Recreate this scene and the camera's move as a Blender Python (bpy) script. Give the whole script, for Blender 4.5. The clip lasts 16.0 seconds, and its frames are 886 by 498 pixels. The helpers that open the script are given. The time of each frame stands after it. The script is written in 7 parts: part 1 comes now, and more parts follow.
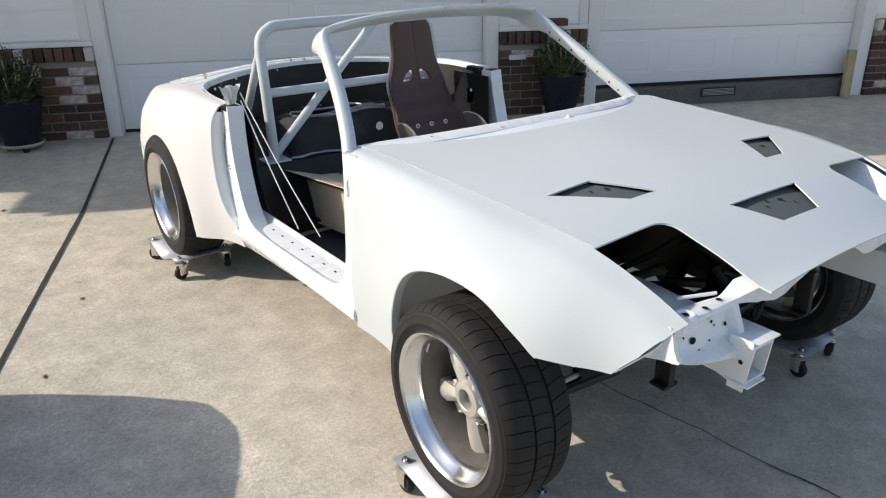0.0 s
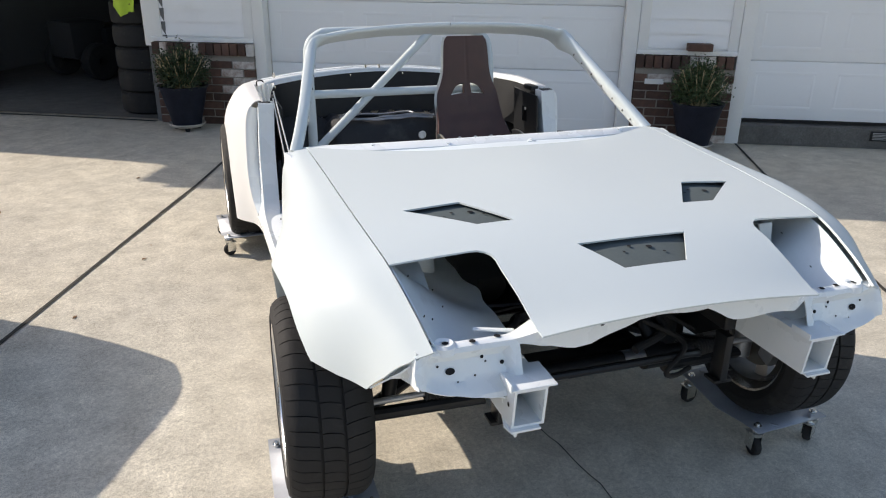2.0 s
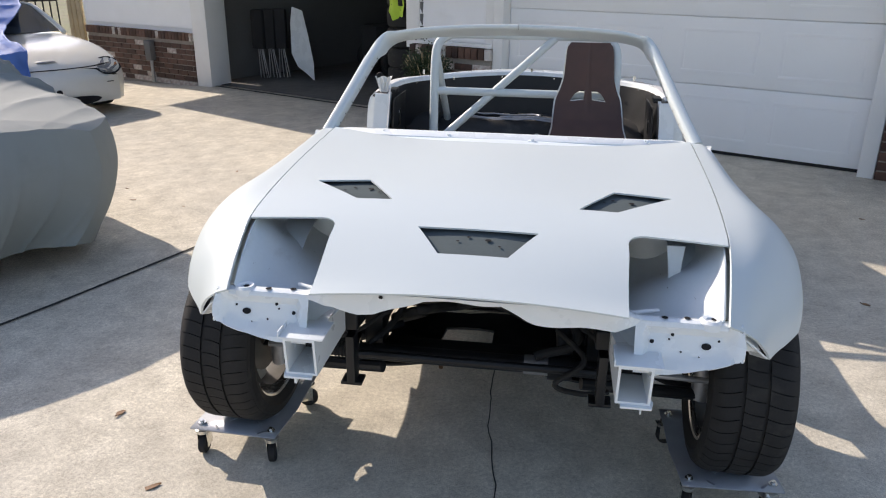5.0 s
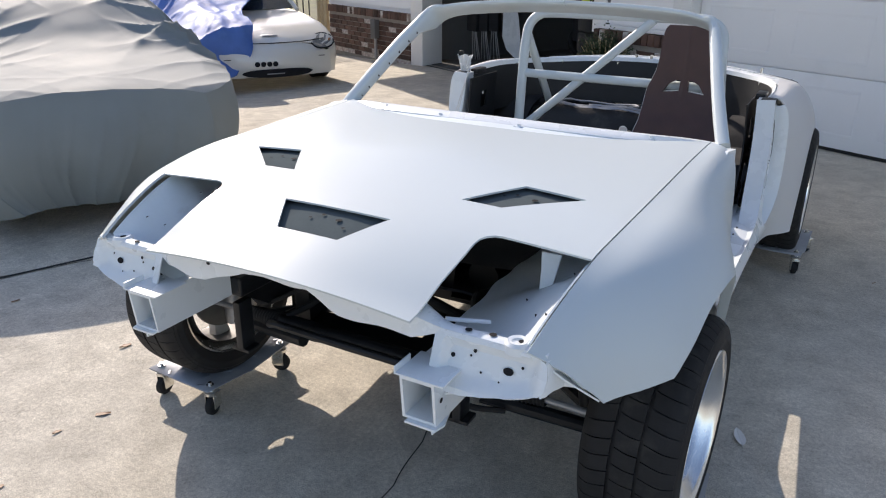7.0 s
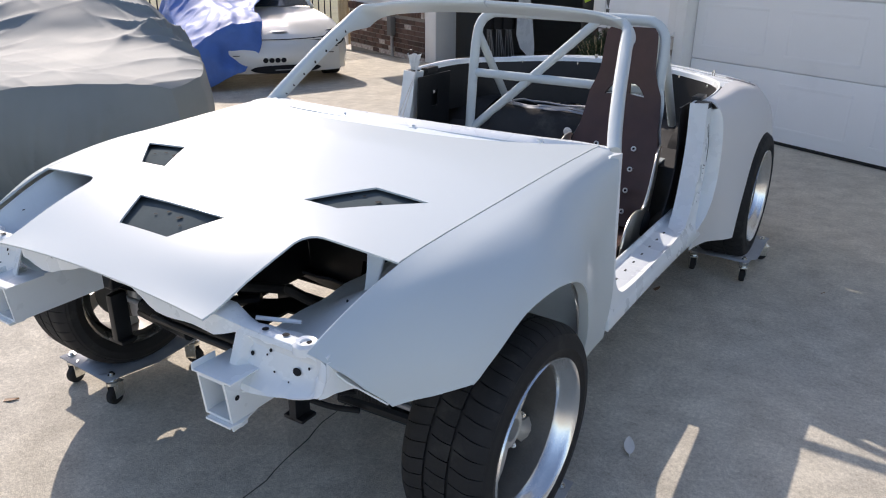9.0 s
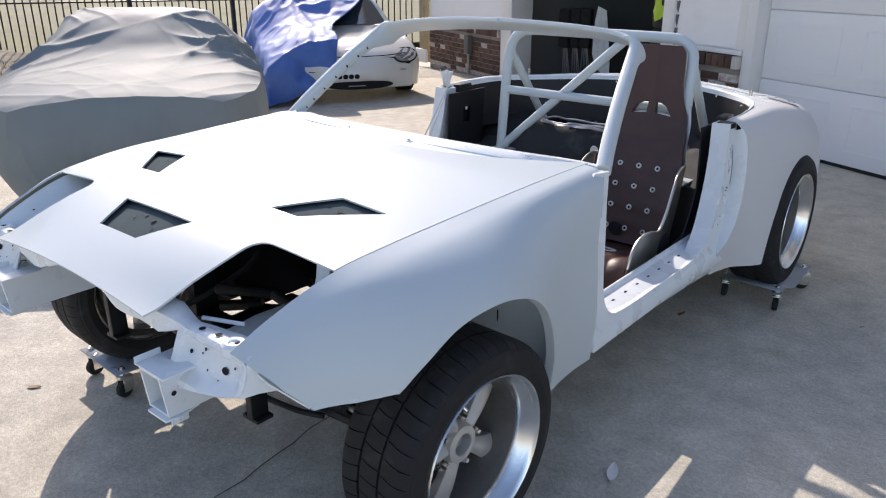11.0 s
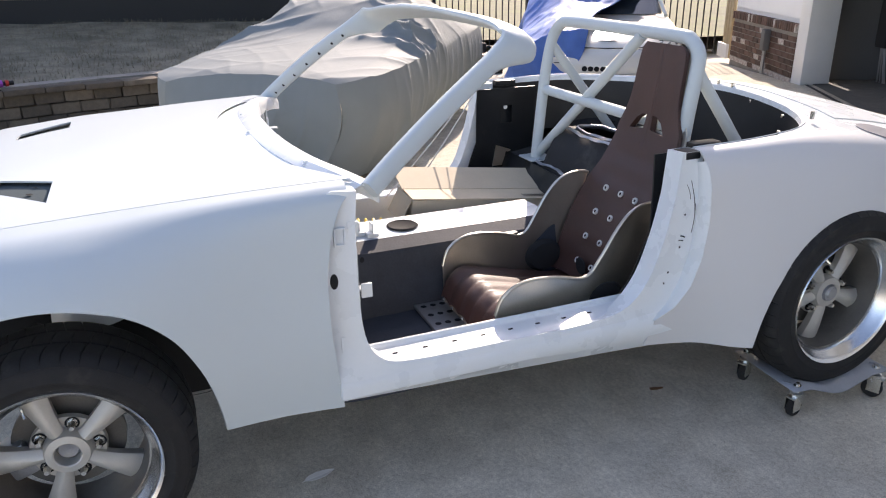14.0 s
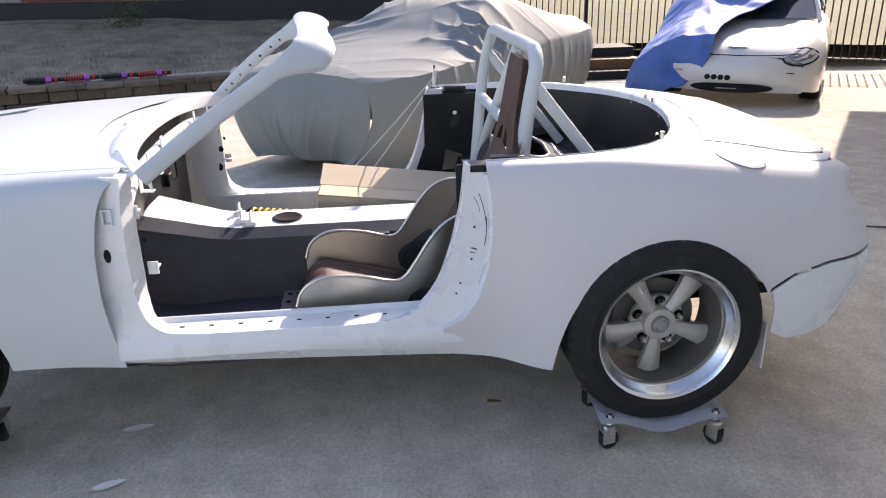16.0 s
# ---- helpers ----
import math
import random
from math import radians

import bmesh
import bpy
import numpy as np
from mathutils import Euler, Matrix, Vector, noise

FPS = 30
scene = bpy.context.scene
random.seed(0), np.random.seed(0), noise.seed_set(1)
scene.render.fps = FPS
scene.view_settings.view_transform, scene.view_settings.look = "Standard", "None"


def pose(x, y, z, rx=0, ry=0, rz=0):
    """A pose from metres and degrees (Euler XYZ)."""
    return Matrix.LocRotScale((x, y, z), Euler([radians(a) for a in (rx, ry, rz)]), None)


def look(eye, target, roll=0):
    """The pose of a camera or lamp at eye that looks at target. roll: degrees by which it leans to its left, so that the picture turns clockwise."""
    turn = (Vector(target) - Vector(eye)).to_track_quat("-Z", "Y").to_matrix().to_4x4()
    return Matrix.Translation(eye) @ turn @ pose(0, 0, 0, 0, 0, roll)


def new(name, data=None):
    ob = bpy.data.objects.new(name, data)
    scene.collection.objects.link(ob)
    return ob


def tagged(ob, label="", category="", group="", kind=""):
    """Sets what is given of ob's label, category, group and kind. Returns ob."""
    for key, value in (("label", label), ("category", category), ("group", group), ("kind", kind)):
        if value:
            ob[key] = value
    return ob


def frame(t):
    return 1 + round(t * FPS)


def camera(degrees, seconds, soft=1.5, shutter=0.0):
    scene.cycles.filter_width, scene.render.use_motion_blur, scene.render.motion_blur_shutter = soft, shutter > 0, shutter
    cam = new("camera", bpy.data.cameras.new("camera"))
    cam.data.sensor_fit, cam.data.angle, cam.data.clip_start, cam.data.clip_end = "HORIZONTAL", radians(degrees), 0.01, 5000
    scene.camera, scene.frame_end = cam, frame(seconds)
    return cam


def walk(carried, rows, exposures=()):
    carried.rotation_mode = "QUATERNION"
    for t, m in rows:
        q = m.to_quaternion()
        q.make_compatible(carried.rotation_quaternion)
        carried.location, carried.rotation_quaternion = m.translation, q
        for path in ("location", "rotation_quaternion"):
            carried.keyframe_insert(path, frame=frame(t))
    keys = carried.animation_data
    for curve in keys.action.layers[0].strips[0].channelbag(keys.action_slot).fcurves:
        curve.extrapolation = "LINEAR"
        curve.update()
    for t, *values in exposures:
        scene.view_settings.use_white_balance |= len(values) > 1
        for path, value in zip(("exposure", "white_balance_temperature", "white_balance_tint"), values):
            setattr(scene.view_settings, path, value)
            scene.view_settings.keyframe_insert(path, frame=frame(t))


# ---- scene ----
cam = camera(61.68, 16.0, soft=1.1)
# seconds; eye in metres; turn in degrees
ROWS = [
    (0.0, -1.821, -1.304, 1.517, 67.26, 0.62, -36.34),
    (0.5, -1.603, -1.479, 1.517, 67.14, 0.29, -31.77),
    (1.0, -1.383, -1.525, 1.520, 67.37, -0.07, -26.97),
    (1.5, -1.189, -1.624, 1.529, 67.68, -0.53, -22.29),
    (2.0, -0.997, -1.778, 1.529, 68.22, -0.71, -18.11),
    (2.5, -0.927, -1.979, 1.530, 68.72, -0.92, -14.13),
    (3.0, -0.802, -2.120, 1.551, 68.99, -0.87, -10.31),
    (3.5, -0.567, -2.189, 1.546, 69.05, -0.83, -6.49),
    (6.0, 0.662, -1.878, 1.473, 68.98, -0.54, 19.92),
    (6.5, 0.884, -1.786, 1.467, 68.59, -0.54, 25.03),
    (7.0, 1.028, -1.608, 1.441, 68.04, -0.40, 29.19),
    (7.5, 1.228, -1.509, 1.437, 67.42, -0.35, 31.91),
    (8.0, 1.375, -1.450, 1.450, 67.47, -0.45, 32.98),
    (8.5, 1.422, -1.394, 1.455, 67.76, -0.50, 32.59),
    (11.0, 1.704, -1.192, 1.450, 69.11, -0.03, 39.85),
    (11.5, 1.887, -0.984, 1.441, 68.24, -0.53, 46.74),
    (12.0, 1.989, -0.757, 1.425, 67.27, -1.03, 55.06),
    (12.5, 2.088, -0.539, 1.437, 66.67, -1.21, 62.81),
    (13.0, 2.281, -0.299, 1.414, 66.87, -0.31, 66.73),
    (13.5, 2.346, -0.013, 1.388, 67.66, 0.55, 67.43),
    (14.0, 2.404, 0.273, 1.415, 68.52, 0.81, 67.95),
    (14.5, 2.599, 0.514, 1.426, 69.00, 1.01, 69.05),
    (15.0, 2.667, 0.752, 1.411, 69.14, 1.20, 72.40),
    (15.5, 2.686, 1.077, 1.431, 68.98, 1.50, 77.75),
    (16.0, 2.792, 1.416, 1.433, 68.75, 1.33, 84.18),
]
walk(cam, [(t, pose(x, y, z, rx, ry, rz)) for t, x, y, z, rx, ry, rz in ROWS], [(0.0, 0.63, 6900, 14), (2.0, 0.79, 6950, 14), (3.5, 0.99, 7000, 16), (6.0, 0.87, 6900, 17), (8.5, 0.85, 6700, 18), (11.0, 0.96, 6700, 19), (12.5, 1.15, 6900, 20), (13.5, 1.38, 7150, 21), (16.0, 1.40, 7150, 24)])

# ---- world, sun and sky ----
SUN_AZ, SUN_EL = 148.0, 30.5          # degrees from +x towards +y; degrees above the horizon
sun_way = Vector((math.cos(radians(SUN_AZ)) * math.cos(radians(SUN_EL)), math.sin(radians(SUN_AZ)) * math.cos(radians(SUN_EL)), math.sin(radians(SUN_EL))))
world = bpy.data.worlds.new("sky")
scene.world = world
world.use_nodes = True
wn = world.node_tree
sky = wn.nodes.new("ShaderNodeTexSky")
sky.sky_type, sky.sun_disc = "NISHITA", False
sky.sun_elevation, sky.sun_rotation = radians(SUN_EL), radians(90 - SUN_AZ)
sky.air_density, sky.dust_density, sky.ozone_density = 1.0, 1.0, 0.8
wn.links.new(sky.outputs[0], wn.nodes["Background"].inputs[0])
wn.nodes["Background"].inputs[1].default_value = 0.116
lamp = bpy.data.lights.new("sun", "SUN")
lamp.energy, lamp.angle, lamp.color = 2.9, radians(0.5), (1.0, 0.94, 0.83)
sun = new("sun", lamp)
sun.matrix_world = look(sun_way * 40, (0, 0, 0))

# ---- small helpers ----


def clamp(v, a=0.0, b=1.0):
    return max(a, min(b, v))


def cr(pts, n, closed=False):
    """n points along a smooth curve through pts."""
    p = [Vector(q) for q in pts]
    m = len(p)
    out = []
    segs = m if closed else m - 1
    for i in range(n):
        t = i / n * segs if closed else i / (n - 1) * segs
        k = min(int(t), segs - 1)
        u = t - k
        if closed:
            a, b, c, d = p[(k - 1) % m], p[k], p[(k + 1) % m], p[(k + 2) % m]
        else:
            b, c = p[k], p[k + 1]
            a = p[k - 1] if k > 0 else b * 2 - c
            d = p[k + 2] if k + 2 < m else c * 2 - b
        out.append(0.5 * ((2 * b) + (c - a) * u + (2 * a - 5 * b + 4 * c - d) * u * u + (3 * b - a - 3 * c + d) * u ** 3))
    return out


def tab(keys, v):
    """Smooth value at v in rows (v, a, b, ...)."""
    n = len(keys)
    if v <= keys[0][0]:
        k, v = 0, keys[0][0]
    elif v >= keys[-1][0]:
        k, v = n - 2, keys[-1][0]
    else:
        k = max(i for i in range(n - 1) if keys[i][0] <= v)
    x0, x1 = keys[k][0], keys[k + 1][0]
    u, h = (v - x0) / (x1 - x0), x1 - x0
    res = []
    for j in range(1, len(keys[0])):
        p0, p1 = keys[k][j], keys[k + 1][j]
        d0 = (p1 - keys[k - 1][j]) / (x1 - keys[k - 1][0]) if k > 0 else (p1 - p0) / h
        d1 = (keys[k + 2][j] - p0) / (keys[k + 2][0] - x0) if k + 2 < n else (p1 - p0) / h
        res.append((2 * u ** 3 - 3 * u * u + 1) * p0 + (u ** 3 - 2 * u * u + u) * h * d0 + (3 * u * u - 2 * u ** 3) * p1 + (u ** 3 - u * u) * h * d1)
    return res


def dense(loop, step, closed=True):
    """A polyline with no piece longer than step."""
    out = []
    m = len(loop)
    for i in range(m if closed else m - 1):
        a, b = Vector(loop[i]), Vector(loop[(i + 1) % m])
        k = max(1, math.ceil((b - a).length / step))
        out += [a.lerp(b, j / k) for j in range(k)]
    if not closed:
        out.append(Vector(loop[-1]))
    return out


def inside(x, y, loop):
    hit = False
    j = len(loop) - 1
    for i in range(len(loop)):
        (xi, yi), (xj, yj) = loop[i], loop[j]
        if (yi > y) != (yj > y) and x < (xj - xi) * (y - yi) / (yj - yi) + xi:
            hit = not hit
        j = i
    return hit


from mathutils.geometry import delaunay_2d_cdt


def sheet(outline, holes, step, place):
    """A bmesh of the outline less its holes, in two parameters, laid into space by place(u, v)."""
    loops = [[tuple(q) for q in dense([Vector(p) for p in lp], step)] for lp in [outline, *holes]]
    verts, edges = [], []
    for lp in loops:
        b = len(verts)
        verts += [Vector(q) for q in lp]
        edges += [(b + i, b + (i + 1) % len(lp)) for i in range(len(lp))]
    us, vs = [q[0] for q in loops[0]], [q[1] for q in loops[0]]
    nu, nv = int((max(us) - min(us)) / step), int((max(vs) - min(vs)) / step)
    for i in range(1, nu + 1):
        for j in range(1, nv + 1):
            u, v = min(us) + (i + 0.5 * (j % 2) - 0.25) * step, min(vs) + j * step
            if min((q[0] - u) ** 2 + (q[1] - v) ** 2 for lp in loops for q in lp) < (0.55 * step) ** 2:
                continue
            if inside(u, v, loops[0]) and not any(inside(u, v, lp) for lp in loops[1:]):
                verts.append(Vector((u, v)))
    vo, _, fo, *_ = delaunay_2d_cdt(verts, edges, [], 0, 1e-5)
    bm = bmesh.new()
    made = [bm.verts.new(place(q.x, q.y)) for q in vo]
    for f in fo:
        cx, cy = sum(vo[k].x for k in f) / len(f), sum(vo[k].y for k in f) / len(f)
        if inside(cx, cy, loops[0]) and not any(inside(cx, cy, lp) for lp in loops[1:]):
            try:
                bm.faces.new([made[k] for k in f])
            except ValueError:
                pass
    bmesh.ops.delete(bm, geom=[v for v in bm.verts if not v.link_faces], context="VERTS")
    bmesh.ops.recalc_face_normals(bm, faces=bm.faces)
    return bm


def loft(rows, close_u=False, close_v=False, caps=False):
    bm = bmesh.new()
    g = [[bm.verts.new(p) for p in r] for r in rows]
    n, m = len(g), len(g[0])
    for i in range(n if close_u else n - 1):
        for j in range(m if close_v else m - 1):
            bm.faces.new((g[i][j], g[(i + 1) % n][j], g[(i + 1) % n][(j + 1) % m], g[i][(j + 1) % m]))
    if caps:
        bm.faces.new(list(reversed(g[0])))
        bm.faces.new(g[-1])
    bmesh.ops.recalc_face_normals(bm, faces=bm.faces)
    return bm


def tube(path, r, sides=12, caps=True, closed=False):
    pts = [Vector(p) for p in path]
    n = len(pts)
    rows, up = [], None
    for i, p in enumerate(pts):
        a = pts[(i - 1) % n] if closed or i else p
        b = pts[(i + 1) % n] if closed or i < n - 1 else p
        d = (b - a).normalized()
        if up is None:
            up = d.orthogonal().normalized()
        up = (up - d * up.dot(d)).normalized()
        w = d.cross(up)
        rr = r(i / max(1, n - 1)) if callable(r) else r
        rows.append([p + (up * math.cos(2 * math.pi * k / sides) + w * math.sin(2 * math.pi * k / sides)) * rr for k in range(sides)])
    return loft(rows, close_u=closed, close_v=True, caps=caps and not closed)


def box(a, b, bevel=0.0):
    bm = bmesh.new()
    bmesh.ops.create_cube(bm, size=1)
    a, b = Vector(a), Vector(b)
    for v in bm.verts:
        v.co = Vector((a[i] if v.co[i] < 0 else b[i] for i in range(3)))
    if bevel:
        bmesh.ops.bevel(bm, geom=bm.edges[:], offset=bevel, segments=2, affect="EDGES", profile=0.6)
    return bm


def spin(profile, n=48, axis="x"):
    """A turned body: profile rows (along, radius) about the x axis (or z)."""
    rows = []
    for a, r in profile:
        ring = []
        for k in range(n):
            c, s = math.cos(2 * math.pi * k / n) * r, math.sin(2 * math.pi * k / n) * r
            ring.append((a, c, s) if axis == "x" else (c, s, a))
        rows.append(ring)
    return loft(rows, close_v=True)


def prism(poly, z0, z1, bevel=0.0):
    bm = bmesh.new()
    lo, hi = [bm.verts.new((x, y, z0)) for x, y in poly], [bm.verts.new((x, y, z1)) for x, y in poly]
    bm.faces.new(list(reversed(lo)))
    bm.faces.new(hi)
    m = len(poly)
    for i in range(m):
        bm.faces.new((lo[i], lo[(i + 1) % m], hi[(i + 1) % m], hi[i]))
    bmesh.ops.recalc_face_normals(bm, faces=bm.faces)
    if bevel:
        bmesh.ops.bevel(bm, geom=bm.edges[:], offset=bevel, segments=2, affect="EDGES", profile=0.6)
    return bm


def moved(bm, m):
    bmesh.ops.transform(bm, matrix=m, verts=bm.verts)
    return bm


def mirrored(bm):
    """A copy of bm on the car's other side."""
    c = bm.copy()
    for v in c.verts:
        v.co.x = -v.co.x
    bmesh.ops.reverse_faces(c, faces=c.faces)
    return c


def joined(*bms):
    out = bmesh.new()
    for b in bms:
        me = bpy.data.meshes.new("tmp")
        b.to_mesh(me)
        out.from_mesh(me)
        bpy.data.meshes.remove(me)
        b.free()
    return out


def thicken(bm, thick, offset, lined):
    """Gives a skin a second face and a rim; offset -1 grows it inwards, 1 outwards."""
    verts, faces = bm.verts[:], bm.faces[:]
    rim = [e for e in bm.edges if len(e.link_faces) == 1]
    lo = {v: bm.verts.new(v.co + v.normal * thick * (offset - 1) / 2) for v in verts}
    turns = []
    for e in rim:
        f = e.link_faces[0]
        vs = list(f.verts)
        i = vs.index(e.verts[0])
        turns.append((e.verts[0], e.verts[1]) if vs[(i + 1) % len(vs)] == e.verts[1] else (e.verts[1], e.verts[0]))
    for f in faces:
        g = bm.faces.new([lo[v] for v in reversed(f.verts)])
        g.material_index = 1 if lined else 0
    for p, q in turns:
        bm.faces.new((q, p, lo[p], lo[q]))
    for v in verts:
        v.co += v.normal * thick * (offset + 1) / 2
    bm.normal_update()


def part(name, bm, material, parent=None, label="", thick=0.0, flat=False, bevel=0.0, offset=-1.0, sharp=35, under=None):
    me = bpy.data.meshes.new(name)
    bm.normal_update()
    if thick:
        thicken(bm, thick, offset, under is not None)
    bm.to_mesh(me)
    bm.free()
    if not flat:
        me.shade_smooth()
        me.set_sharp_from_angle(angle=radians(sharp))
    me.materials.append(material)
    if under is not None:
        me.materials.append(under)
    ob = new(name, me)
    if parent is not None:
        ob.parent = parent
        ob.matrix_parent_inverse = parent.matrix_world.inverted() if parent.parent is None else (parent.parent.matrix_world @ parent.matrix_parent_inverse).inverted()
    if label:
        ob["label"] = label
    if bevel:
        mod = ob.modifiers.new("edge", "BEVEL")
        mod.width, mod.segments, mod.limit_method, mod.angle_limit = bevel, 2, "ANGLE", radians(40)
    return ob


def thing(name, label, category, at=(0, 0, 0), turn=0, group="", kind=""):
    ob = new(name)
    ob.empty_display_size = 0.1
    ob.matrix_world = pose(*at, 0, 0, turn)
    ob.matrix_basis = ob.matrix_world
    return tagged(ob, label, category, group, kind)


def piece(name, bm, material, parent, label=""):
    """A part given in its thing's own axes."""
    ob = part(name, bm, material, None, label)
    ob.parent = parent
    return ob


# ---- materials ----


def node_material(name):
    m = bpy.data.materials.new(name)
    m.use_nodes = True
    return m, m.node_tree, m.node_tree.nodes["Principled BSDF"]


def mat(name, base, rough=0.5, metal=0.0, spread=0.08, scale=12.0, fine=150.0, bump=0.05, dirt_or_sheen=None, dirt_or_sheen_at=0.62, coat=0.0, spec=0.5, per_piece=0.0, bump_fine=0.3):
    """A surface whose colour varies at two scales, with fine relief and stains or lit patches of its own shape."""
    m, nt, bsdf = node_material(name)
    co = nt.nodes.new("ShaderNodeTexCoord")
    big, small = nt.nodes.new("ShaderNodeTexNoise"), nt.nodes.new("ShaderNodeTexNoise")
    big.inputs["Scale"].default_value, small.inputs["Scale"].default_value = scale, fine
    big.inputs["Detail"].default_value, small.inputs["Detail"].default_value = 5, 3
    for nd in (big, small):
        nt.links.new(co.outputs["Object"], nd.inputs["Vector"])
    mix = nt.nodes.new("ShaderNodeMath")
    mix.operation = "MULTIPLY_ADD"
    nt.links.new(big.outputs["Fac"], mix.inputs[0])
    mix.inputs[1].default_value = 0.65
    half = nt.nodes.new("ShaderNodeMath")
    half.operation = "MULTIPLY"
    nt.links.new(small.outputs["Fac"], half.inputs[0])
    half.inputs[1].default_value = 0.35
    nt.links.new(half.outputs[0], mix.inputs[2])
    ramp = nt.nodes.new("ShaderNodeValToRGB")
    ramp.color_ramp.elements[0].position, ramp.color_ramp.elements[1].position = 0.3, 0.7
    ramp.color_ramp.elements[0].color = (*[c * (1 - spread) for c in base], 1)
    ramp.color_ramp.elements[1].color = (*[min(1, c * (1 + spread)) for c in base], 1)
    nt.links.new(mix.outputs[0], ramp.inputs[0])
    colour = ramp.outputs[0]
    if dirt_or_sheen:
        st = nt.nodes.new("ShaderNodeTexNoise")
        st.inputs["Scale"].default_value, st.inputs["Detail"].default_value = scale * 0.35, 8
        st.inputs["Roughness"].default_value = 0.65
        nt.links.new(co.outputs["Object"], st.inputs["Vector"])
        sr = nt.nodes.new("ShaderNodeMapRange")
        sr.inputs[1].default_value, sr.inputs[2].default_value = dirt_or_sheen_at - 0.08, dirt_or_sheen_at + 0.1
        nt.links.new(st.outputs["Fac"], sr.inputs[0])
        mx = nt.nodes.new("ShaderNodeMix")
        mx.data_type = "RGBA"
        nt.links.new(sr.outputs[0], mx.inputs[0])
        nt.links.new(colour, mx.inputs[6])
        mx.inputs[7].default_value = (*dirt_or_sheen, 1)
        colour = mx.outputs[2]
    if per_piece:
        oi = nt.nodes.new("ShaderNodeObjectInfo")
        hs = nt.nodes.new("ShaderNodeHueSaturation")
        mr = nt.nodes.new("ShaderNodeMapRange")
        mr.inputs[3].default_value, mr.inputs[4].default_value = 1 - per_piece, 1 + per_piece
        nt.links.new(oi.outputs["Random"], mr.inputs[0])
        nt.links.new(mr.outputs[0], hs.inputs["Value"])
        nt.links.new(colour, hs.inputs["Color"])
        colour = hs.outputs[0]
    if spread > 0:
        nt.links.new(colour, bsdf.inputs["Base Color"])
    else:
        bsdf.inputs["Base Color"].default_value = (*base, 1)
    rr = nt.nodes.new("ShaderNodeMapRange")
    rr.inputs[3].default_value, rr.inputs[4].default_value = max(0.02, rough - 0.08), min(1, rough + 0.08)
    nt.links.new(big.outputs["Fac"], rr.inputs[0])
    if spread > 0:
        nt.links.new(rr.outputs[0], bsdf.inputs["Roughness"])
    else:
        bsdf.inputs["Roughness"].default_value = rough
    bsdf.inputs["Metallic"].default_value = metal
    bsdf.inputs["Coat Weight"].default_value = coat
    bsdf.inputs["Coat Roughness"].default_value = 0.12
    bsdf.inputs["Specular IOR Level"].default_value = spec
    if bump:
        bp = nt.nodes.new("ShaderNodeBump")
        bp.inputs["Strength"].default_value, bp.inputs["Distance"].default_value = bump_fine, bump * 0.02
        nt.links.new(mix.outputs[0], bp.inputs["Height"])
        nt.links.new(bp.outputs[0], bsdf.inputs["Normal"])
    return m


WHITE = mat("satin_white_paint", (0.565, 0.625, 0.645), 0.34, spread=0.0, scale=30, fine=60, bump=0.0, coat=0.2, spec=0.1)
WHITE.node_tree.nodes["Principled BSDF"].inputs["Coat Roughness"].default_value = 0.07
PRIMER = mat("warm_white_primer", (0.655, 0.66, 0.665), 0.45, spread=0.0, scale=30, fine=80, bump=0.0)
SHELL = mat("gloss_white_shell_paint", (0.76, 0.80, 0.82), 0.28, spread=0.02, scale=8, fine=120, bump=0.05, bump_fine=0.08, dirt_or_sheen=(0.46, 0.46, 0.45), dirt_or_sheen_at=0.76)
BAY = mat("pale_blue_white_bay_paint", (0.76, 0.83, 0.86), 0.32, spread=0.03, scale=8, fine=90, bump=0.05, dirt_or_sheen=(0.45, 0.46, 0.46), dirt_or_sheen_at=0.7)
FLOORG = mat("dark_grey_floor_paint", (0.042, 0.048, 0.062), 0.55, spread=0.25, scale=9, fine=140, bump=0.2, dirt_or_sheen=(0.07, 0.07, 0.07), dirt_or_sheen_at=0.7, spec=0.2)
BLACK = mat("satin_black_paint", (0.011, 0.012, 0.014), 0.4, spread=0.3, scale=14, fine=160, bump=0.15, dirt_or_sheen=(0.04, 0.038, 0.036), dirt_or_sheen_at=0.7, spec=0.35)
UNDER = mat("black_undercoat", (0.010, 0.010, 0.011), 0.7, spread=0.3, scale=20, fine=260, bump=0.5)
RUBBER = mat("worn_black_tyre_rubber", (0.020, 0.0195, 0.020), 0.75, spread=0.25, scale=25, fine=300, bump=0.25, dirt_or_sheen=(0.048, 0.046, 0.042), dirt_or_sheen_at=0.64, spec=0.3)
ALLOY = mat("machined_aluminium_rim", (0.80, 0.80, 0.79), 0.24, 1.0, spread=0.05, scale=20, fine=300, bump=0.05)
SPOKE = mat("cast_grey_aluminium", (0.52, 0.505, 0.47), 0.48, 0.45, spread=0.08, scale=25, fine=350, bump=0.2)
STEEL = mat("dull_grey_steel", (0.36, 0.37, 0.39), 0.42, 0.7, spread=0.15, scale=18, fine=220, bump=0.2, dirt_or_sheen=(0.16, 0.13, 0.11), dirt_or_sheen_at=0.68)
PLATE = mat("grey_painted_steel_plate", (0.30, 0.32, 0.36), 0.42, 0.35, spread=0.14, scale=16, fine=240, bump=0.2, dirt_or_sheen=(0.55, 0.55, 0.55), dirt_or_sheen_at=0.7)
CHROME = mat("bright_zinc", (0.75, 0.74, 0.70), 0.25, 1.0, spread=0.08, scale=40, fine=300, bump=0.0)
ALU = mat("bare_aluminium_sheet", (0.63, 0.60, 0.53), 0.34, 0.95, spread=0.1, scale=12, fine=200, bump=0.1)
